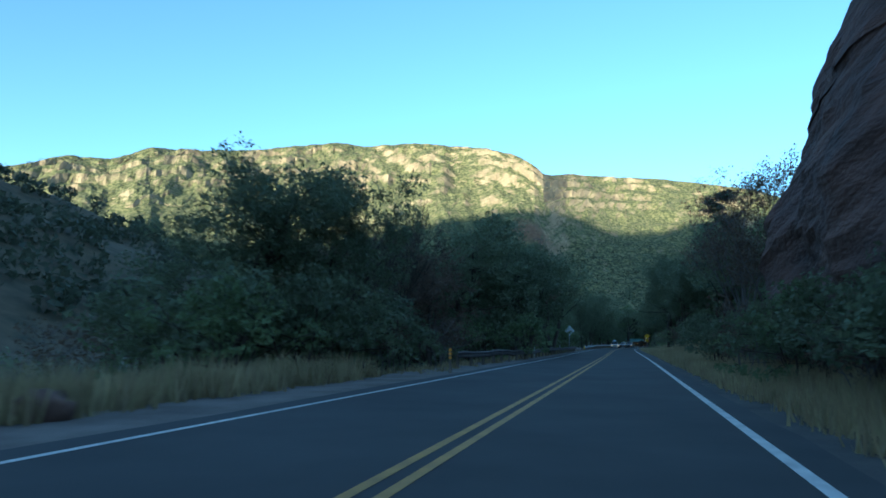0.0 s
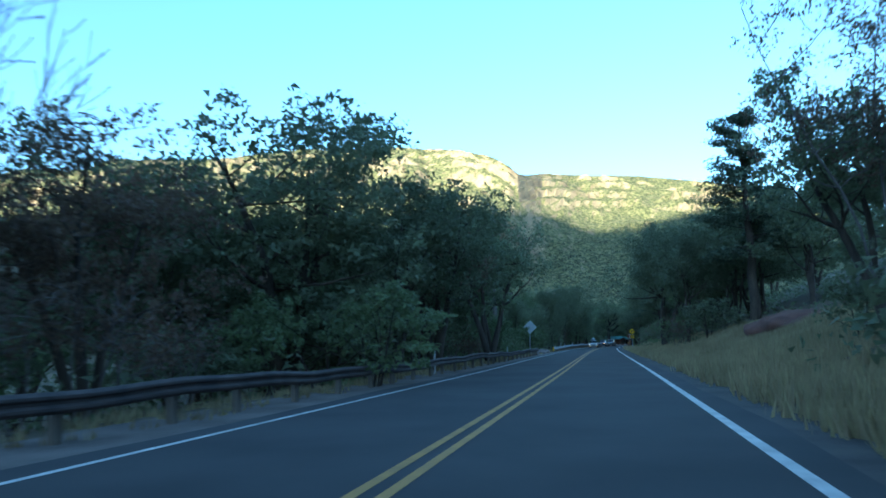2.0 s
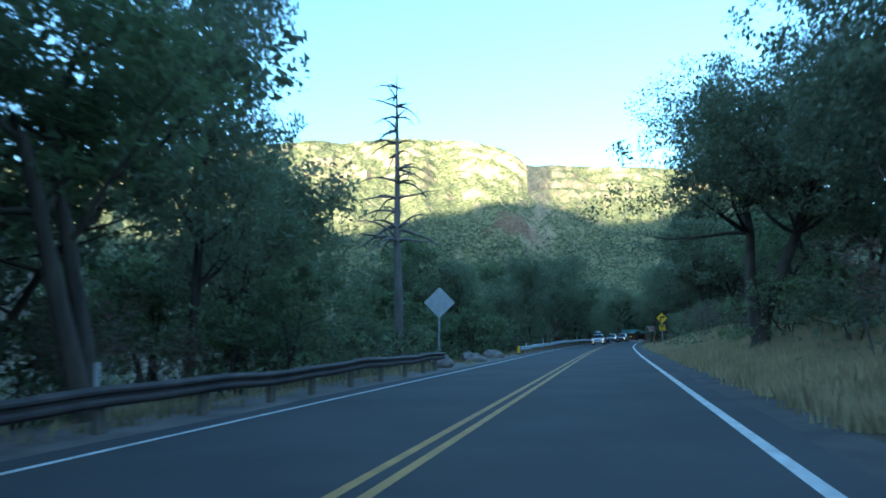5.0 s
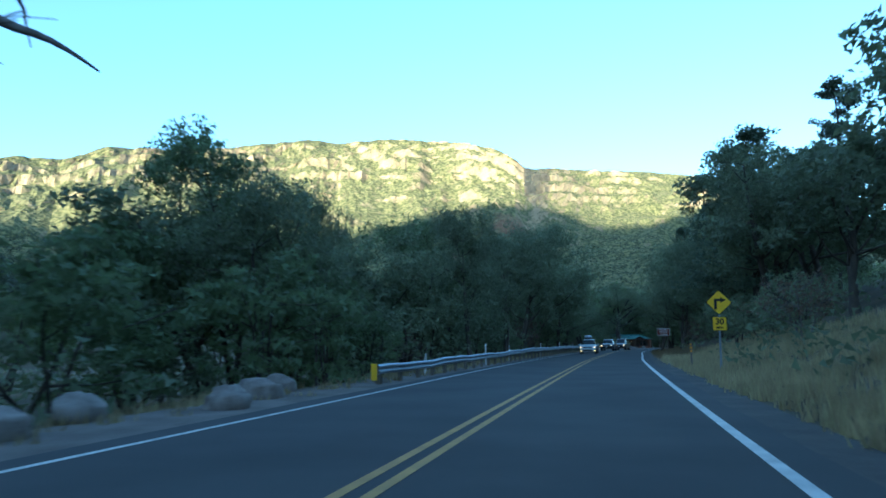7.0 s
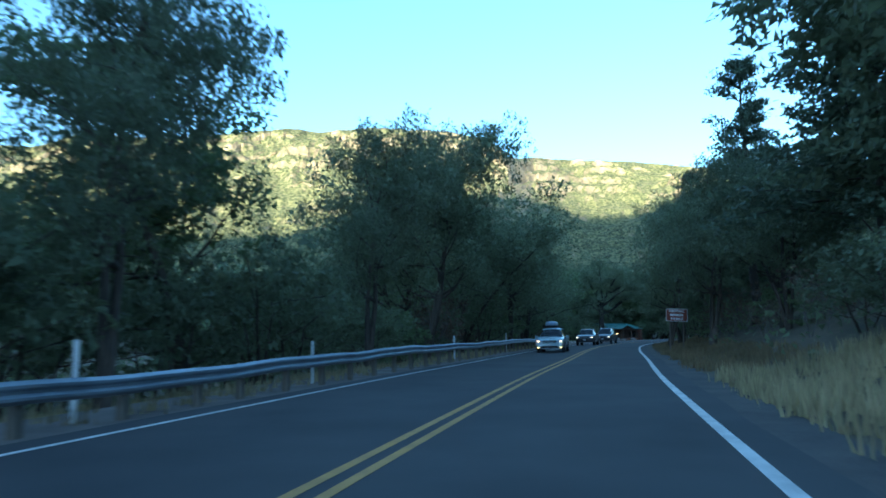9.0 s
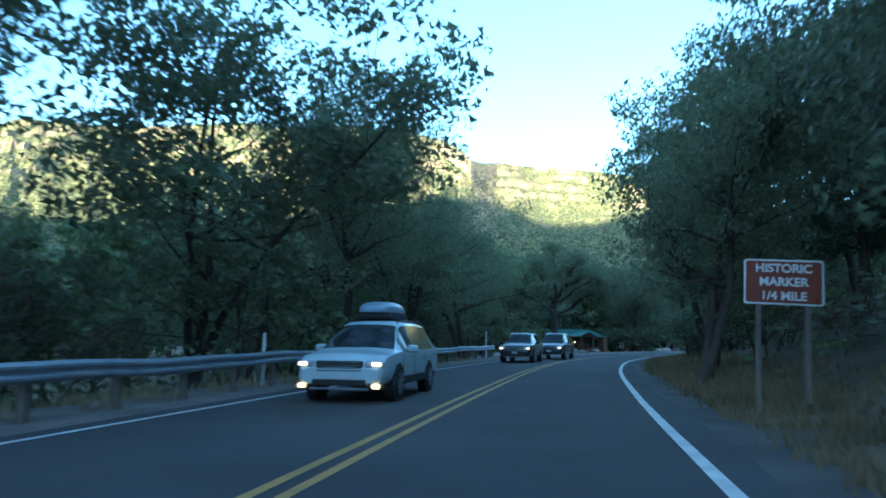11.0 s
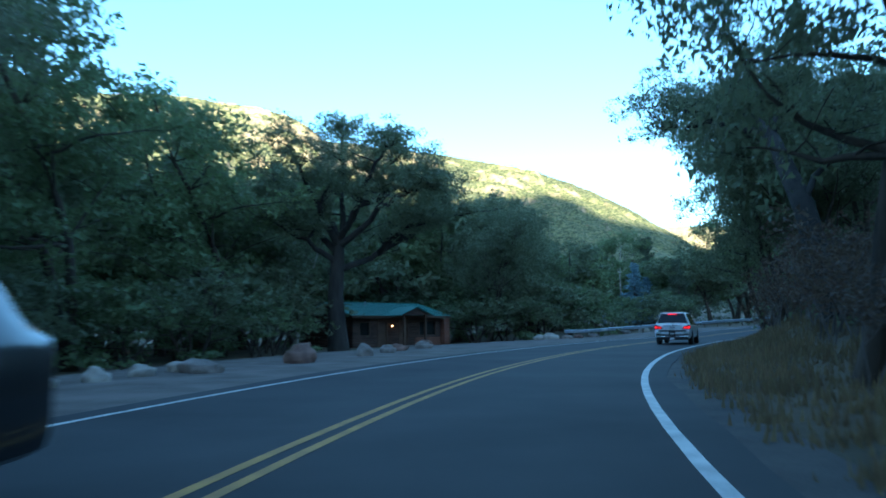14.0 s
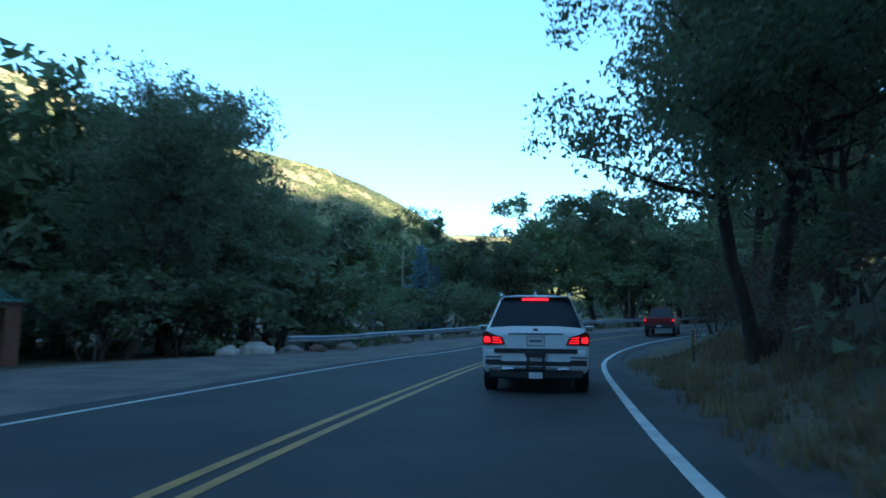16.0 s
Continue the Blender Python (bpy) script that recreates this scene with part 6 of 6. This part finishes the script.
def roof_rails(e, half, y0, y1, z, material):
    for sx in (-1, 1):
        bm = bmesh.new()
        rod(bm, (sx * half, y0 + 0.1, z + 0.06), (sx * half, y1 - 0.1, z + 0.06), 0.018)
        rod(bm, (sx * half, y0, z), (sx * half, y0 + 0.12, z + 0.06), 0.016)
        rod(bm, (sx * half, y1, z), (sx * half, y1 - 0.12, z + 0.06), 0.016)
        part("roof_rail", bm, material, e)


def white_suv():
    e = empty("suv", pose(30.6, 256.2, 0.0, 0, 0, -31))
    hull(e, [(-2.54, 0.42, 1.02, 1.05, 0.93, 0.88, "body"), (-2.50, 0.36, 1.12, 1.20, 0.965, 0.87, "rear_window"), (-2.13, 0.36, 1.12, 1.76, 0.965, 0.66, "body"),
             (-1.98, 0.34, 1.12, 1.79, 0.965, 0.68, "glass"), (-1.05, 0.34, 1.11, 1.83, 0.965, 0.70, "body"), (-0.98, 0.34, 1.11, 1.83, 0.965, 0.70, "glass"),
             (0.05, 0.34, 1.10, 1.83, 0.965, 0.70, "body"), (0.12, 0.34, 1.10, 1.82, 0.965, 0.70, "glass"), (0.75, 0.34, 1.09, 1.74, 0.965, 0.67, "windscreen"),
             (1.35, 0.34, 1.07, 1.18, 0.96, 0.86, "body"), (2.2, 0.36, 1.00, 1.04, 0.94, 0.82, "body"), (2.54, 0.42, 0.80, 0.84, 0.85, 0.74, "body")], WHITE_PAINT)
    wheels(e, 0.965, -1.55, 1.5, 0.385)
    mirrors(e, 0.965, 0.85, 1.17, WHITE_PAINT, 0.25)
    roof_rails(e, 0.66, -1.9, 0.6, 1.80, CHROME)
    for sx in (-1, 1):
        t = empty("tail_light")
        t.parent = e
        t.matrix_basis = pose(0, -2.50, 1.0)
        prism(t, "lens", [(0.545 * sx, -0.115), (0.955 * sx, -0.13), (0.972 * sx, 0.02), (0.95 * sx, 0.10), (0.90 * sx, 0.135), (0.80 * sx, 0.085), (0.60 * sx, 0.015)], -0.065, 0.10, TAIL_DARK, "dark red wedge-shaped lens")
        prism(t, "light_block", [(0.82 * sx, -0.075), (0.93 * sx, -0.082), (0.945 * sx, 0.0), (0.92 * sx, 0.035), (0.83 * sx, 0.02)], -0.078, -0.06, TAIL, "glowing red lamp block")
        for k in range(3):
            prism(t, "light_bar", [((0.60 + 0.02 * k) * sx, -0.085 + 0.04 * k), (0.78 * sx, -0.088 + 0.048 * k), (0.78 * sx, -0.066 + 0.048 * k), ((0.60 + 0.02 * k) * sx, -0.07 + 0.04 * k)], -0.076, -0.06, TAIL, "glowing red light strip")
    bx(e, "brake_light", (0.50, 0.03, 0.034), (0, -2.215, 1.725), BRAKE, 0.01, label="lit high brake light")
    bx(e, "roof_spoiler", (1.24, 0.20, 0.03), (0, -2.14, 1.775), WHITE_PAINT, 0.013)
    bx(e, "chrome_strip", (1.0, 0.02, 0.022), (0, -2.548, 1.085), BLACK_TRIM, 0.006, label="dark trim strip above the number plate")
    bx(e, "badge", (0.09, 0.012, 0.05), (0, -2.53, 1.16), CHROME, 0.005)
    pl = empty("number_plate")
    pl.parent = e
    pl.matrix_basis = pose(0, -2.555, 0.955)
    bx(pl, "recess", (0.33, 0.01, 0.185), (0, 0.004, 0), CHROME, 0.004, label="bright plate frame")
    bx(pl, "plate", (0.30, 0.008, 0.155), (0, -0.006, 0), PLATE, 0.003)
    bx(pl, "bar", (0.22, 0.004, 0.05), (0, -0.012, 0), PLATE_BAR, 0.001)
    bumper = empty("bumper")
    bumper.parent = e
    bumper.matrix_basis = pose(0, -2.56, 0.62)
    bx(bumper, "bumper_skin", (1.84, 0.14, 0.34), (0, 0.02, 0.0), WHITE_PAINT, 0.05)
    bx(bumper, "step_strip", (1.5, 0.06, 0.08), (0, -0.06, 0.16), BLACK_TRIM, 0.01, label="dark strip across the bumper")
    for sx in (-1, 1):
        bx(bumper, "side_vent", (0.30, 0.03, 0.10), (sx * 0.76, -0.052, -0.05), BLACK_TRIM, 0.015)
        bx(bumper, "vent_trim", (0.30, 0.03, 0.025), (sx * 0.76, -0.055, 0.045), BLACK_TRIM, 0.005)
        bx(bumper, "exhaust_tip", (0.22, 0.08, 0.05), (sx * 0.50, -0.05, -0.17), CHROME, 0.015)
    bx(bumper, "diffuser", (1.2, 0.05, 0.05), (0, -0.04, -0.15), ALLOY, 0.015, label="bright lower bumper trim")
    bx(bumper, "lower_skirt", (1.3, 0.04, 0.09), (0, -0.036, -0.07), BLACK_TRIM, 0.015, label="dark lower bumper panel")
    bx(bumper, "underside", (1.7, 0.3, 0.16), (0, 0.15, -0.26), BLACK_TRIM, 0.03)
    rack = empty("hitch_rack")
    rack.parent = e
    rack.matrix_basis = pose(0, -2.72, 0.60)
    bx(rack, "beam", (0.36, 0.06, 0.10), (0, 0, 0.12), BLACK_TRIM, 0.015)
    bx(rack, "arm", (0.05, 0.05, 0.40), (-0.15, 0, -0.10), BLACK_TRIM, 0.01, (0, 6, 0))
    bx(rack, "arm", (0.05, 0.05, 0.40), (0.15, 0, -0.10), BLACK_TRIM, 0.01, (0, -6, 0))
    bx(rack, "cross_bar", (0.34, 0.05, 0.05), (0, 0, -0.12), BLACK_TRIM, 0.01)
    bx(rack, "tongue", (0.08, 0.3, 0.08), (0, 0.12, -0.2), BLACK_TRIM, 0.01)
    bx(rack, "tag", (0.24, 0.01, 0.11), (0, -0.04, -0.25), PLATE, 0.004, label="pale tag hanging on the rack")
    bm = bmesh.new()
    rod(bm, (0, -2.50, 1.24), (0.42, -2.46, 1.27), 0.012)
    part("rear_wiper", bm, BLACK_TRIM, e)
    bm = bmesh.new()
    v = [bm.verts.new(c) for c in ((-0.03, -2.02, 1.82), (0.03, -2.02, 1.82), (0, -2.06, 1.90), (0, -1.9, 1.82))]
    for f in ((0, 1, 2), (1, 3, 2), (3, 0, 2)):
        bm.faces.new([v[k] for k in f])
    part("antenna_fin", bm, WHITE_PAINT, e)
    tagged(e, "white SUV seen from behind, brake lights lit, hitch rack", "car")


def front_face(e, half, y, z_grille, grille_mat, lights=True, fog=False, strip=None):
    g = empty("grille")
    g.parent = e
    g.matrix_basis = pose(0, y, z_grille)
    bx(g, "grille_frame", (half * 1.05, 0.05, 0.22), (0, 0, 0), grille_mat, 0.03)
    for k in range(4):
        bx(g, "grille_bar", (half * 0.98, 0.02, 0.018), (0, 0.035, -0.075 + 0.05 * k), CHROME, 0.004)
    for sx in (-1, 1):
        h = empty("head_light")
        h.parent = e
        h.matrix_basis = pose(sx * half * 0.77, y - 0.05, z_grille + 0.05, 0, 0, -sx * 14)
        bx(h, "lens", (half * 0.42, 0.12, 0.13), (0, 0, 0), LENS, 0.04)
        bx(h, "lamp", (0.17, 0.02, 0.06), (sx * 0.03, 0.062, 0.0), HEAD, 0.02, label="lit headlamp")
        if fog:
            bx(e, "fog_light", (0.16, 0.03, 0.09), (sx * half * 0.82, y + 0.03, z_grille - 0.36), FOG, 0.03, label="lit fog lamp")
    bx(e, "lower_intake", (half * 1.2, 0.06, 0.12), (0, y + 0.01, z_grille - 0.30), BLACK_TRIM, 0.02)
    bx(e, "front_skid", (half * 1.3, 0.06, 0.05), (0, y + 0.02, z_grille - 0.42), ALLOY, 0.015)
    bx(e, "front_plate", (0.30, 0.012, 0.10), (0, y + 0.045, z_grille - 0.18), PLATE, 0.003)


def wagon():
    e = empty("station_wagon", pose(4.0, 185.1, 0.0, 0, 0, 176))
    hull(e, [(-2.40, 0.42, 0.95, 0.98, 0.86, 0.80, "body"), (-2.34, 0.36, 1.03, 1.10, 0.90, 0.80, "rear_window"), (-1.95, 0.34, 1.03, 1.55, 0.915, 0.62, "body"),
             (-1.80, 0.32, 1.02, 1.58, 0.92, 0.64, "glass"), (-0.95, 0.32, 1.00, 1.62, 0.92, 0.65, "body"), (-0.88, 0.32, 1.00, 1.62, 0.92, 0.65, "glass"),
             (0.05, 0.32, 0.99, 1.61, 0.92, 0.65, "body"), (0.12, 0.32, 0.99, 1.60, 0.92, 0.65, "glass"), (0.55, 0.32, 0.98, 1.52, 0.92, 0.62, "windscreen"),
             (1.35, 0.34, 0.96, 1.03, 0.91, 0.80, "body"), (2.1, 0.36, 0.88, 0.92, 0.89, 0.76, "body"), (2.36, 0.36, 0.74, 0.78, 0.84, 0.70, "body"), (2.43, 0.40, 0.62, 0.66, 0.78, 0.66, "body")], PEARL_PAINT)
    wheels(e, 0.92, -1.35, 1.4, 0.35)
    mirrors(e, 0.92, 0.75, 1.03, PEARL_PAINT)
    roof_rails(e, 0.60, -1.7, 0.45, 1.58, BLACK_TRIM)
    front_face(e, 0.90, 2.40, 0.70, BLACK_TRIM, fog=True)
    seams(e, 0.918, (-0.92, 0.08, 1.05), 0.48, 0.92)
    for y in (-0.7, 0.3):
        for sx in (-1, 1):
            bx(e, "door_handle", (0.03, 0.2, 0.035), (sx * 0.925, y, 0.86), PEARL_PAINT, 0.01)
    for sx in (-1, 1):
        bx(e, "cladding", (0.03, 3.8, 0.16), (sx * 0.925, 0.05, 0.40), BLACK_TRIM, 0.01)
    bxo = empty("roof_box")
    bxo.parent = e
    bxo.matrix_basis = pose(0.12, -0.85, 1.84)
    # the lid tapers to its nose and tail
    bm = bmesh.new()
    rings = []
    for u in range(13):
        y = -0.95 + 1.9 * u / 12
        k = max(0.0, 1 - abs(y / 0.97) ** 3.2)
        rings.append([bm.verts.new((0.42 * (0.55 + 0.45 * k) * math.copysign(abs(math.cos(q)) ** 0.5, math.cos(q)), y, 0.27 * (0.25 + 0.75 * k) * math.sin(q) ** 0.6)) for q in [math.pi * n / 10 for n in range(11)]])
    for u in range(12):
        for n in range(10):
            bm.faces.new((rings[u][n], rings[u][n + 1], rings[u + 1][n + 1], rings[u + 1][n]))
    bm.faces.new(rings[0])
    bm.faces.new(rings[-1][::-1])
    bmesh.ops.recalc_face_normals(bm, faces=bm.faces)
    part("box_lid", bm, mat("grey_roof_box", (0.30, 0.36, 0.42), (0.26, 0.31, 0.37), rough=0.3, bump=0.02), bxo, "glossy blue-grey roof box lid", smooth=True)
    bx(bxo, "box_base", (0.78, 1.7, 0.12), (0, 0, -0.08), BLACK_TRIM, 0.04)
    for y in (-0.6, 0.5):
        bx(bxo, "cross_bar", (1.2, 0.05, 0.05), (-0.1, y, -0.16), BLACK_TRIM, 0.01)
    tagged(e, "pale station wagon with a grey roof box, headlamps lit", "car")


def dark_suv(name, m, body, label, L=4.9, Hr=1.74):
    e = empty(name, m)
    k = L / 4.9
    hull(e, [(-2.45 * k, 0.44, 1.02, 1.06, 0.86, 0.78, "body"), (-2.38 * k, 0.36, 1.12, 1.20, 0.92, 0.78, "rear_window"), (-2.02 * k, 0.34, 1.12, Hr - 0.10, 0.94, 0.62, "body"),
             (-1.78 * k, 0.32, 1.11, Hr - 0.06, 0.945, 0.645, "glass"), (-0.95 * k, 0.32, 1.08, Hr, 0.945, 0.67, "body"), (-0.90 * k, 0.32, 1.08, Hr, 0.945, 0.67, "glass"),
             (0.02 * k, 0.32, 1.05, Hr, 0.945, 0.67, "body"), (0.08 * k, 0.32, 1.05, Hr - 0.01, 0.945, 0.67, "glass"), (0.46 * k, 0.32, 1.04, Hr - 0.08, 0.945, 0.64, "windscreen"),
             (1.30 * k, 0.34, 1.02, 1.09, 0.94, 0.80, "body"), (1.95 * k, 0.36, 0.98, 1.03, 0.92, 0.74, "body"), (2.28 * k, 0.36, 0.88, 0.93, 0.88, 0.70, "body"), (2.42 * k, 0.38, 0.74, 0.79, 0.82, 0.66, "body"),
             (2.47 * k, 0.42, 0.62, 0.66, 0.76, 0.62, "body")], body)
    wheels(e, 0.945, -1.42 * k, 1.45 * k, 0.37)
    mirrors(e, 0.945, 0.8, 1.12, body)
    roof_rails(e, 0.60, -1.7 * k, 0.15, Hr - 0.045, CHROME)
    front_face(e, 0.92, 2.44 * k, 0.76, BLACK_TRIM)
    seams(e, 0.944, (-0.92 * k, 0.14 * k, 1.1 * k), 0.48, 0.98)
    for sx in (-1, 1):
        bx(e, "door_trim", (0.015, 2.3, 0.03), (sx * 0.948, -0.1, 0.55), CHROME, 0.004, label="chrome door strip")
        for y in (-0.65, 0.35):
            bx(e, "door_handle", (0.03, 0.2, 0.035), (sx * 0.95, y, 0.92), body, 0.01)
    tagged(e, label, "car")


def pickup():
    e = empty("pickup_truck", pose(55.0, 280.2, float(rise(55.0, 280.2)), 0, 0, -46))
    hull(e, [(-2.75, 0.52, 1.12, 1.14, 0.93, 0.88, "body"), (-2.70, 0.50, 1.16, 1.18, 0.96, 0.90, "body"), (-0.75, 0.48, 1.16, 1.18, 0.96, 0.90, "rear_window"), (-0.60, 0.48, 1.16, 1.80, 0.96, 0.66, "body"),
             (-0.45, 0.46, 1.16, 1.84, 0.96, 0.68, "glass"), (0.35, 0.46, 1.15, 1.86, 0.96, 0.68, "glass"), (0.9, 0.46, 1.14, 1.80, 0.96, 0.66, "windscreen"), (1.5, 0.46, 1.12, 1.2, 0.95, 0.86, "body"),
             (2.5, 0.48, 1.05, 1.1, 0.94, 0.84, "body"), (2.75, 0.5, 0.9, 0.94, 0.9, 0.8, "body")], RED_PAINT)
    wheels(e, 0.96, -1.7, 1.75, 0.40)
    bx(e, "tonneau", (1.6, 1.8, 0.05), (0, -1.7, 1.20), BLACK_TRIM, 0.015, label="black bed cover")
    bx(e, "rear_bumper", (1.85, 0.2, 0.16), (0, -2.82, 0.60), BLACK_TRIM, 0.03)
    bx(e, "number_plate", (0.30, 0.012, 0.13), (0, -2.925, 0.60), PLATE, 0.003)
    bx(e, "tailgate", (1.46, 0.03, 0.42), (0, -2.76, 0.93), RED_PAINT, 0.02)
    bx(e, "tailgate_handle", (0.3, 0.02, 0.07), (0, -2.782, 1.05), BLACK_TRIM, 0.01)
    bx(e, "cab_window", (1.15, 0.02, 0.42), (0, -0.72, 1.50), CAR_GLASS, 0.01, (-13, 0, 0))
    for sx in (-1, 1):
        bx(e, "tail_light", (0.14, 0.05, 0.34), (sx * 0.86, -2.765, 0.95), TAIL_DARK, 0.02)
        bx(e, "light_bar", (0.10, 0.02, 0.14), (sx * 0.86, -2.795, 0.98), TAIL, 0.01, label="glowing red light")
    mirrors(e, 0.97, 1.05, 1.22, BLACK_TRIM)
    tagged(e, "dark red pickup truck seen from behind, black bed cover", "pickup truck")


white_suv()
wagon()
dark_suv("suv", pose(6.9, 211.2, 0.0, 0, 0, 180 - 9.5), MAROON_PAINT, "dark maroon SUV in the oncoming lane, headlamps lit", 4.7, 1.68)
dark_suv("suv", pose(9.2, 219.5, 0.0, 0, 0, 180 - 13.5), BLACK_PAINT, "glossy black SUV in the oncoming lane, headlamps lit", 4.9, 1.79)
pickup()
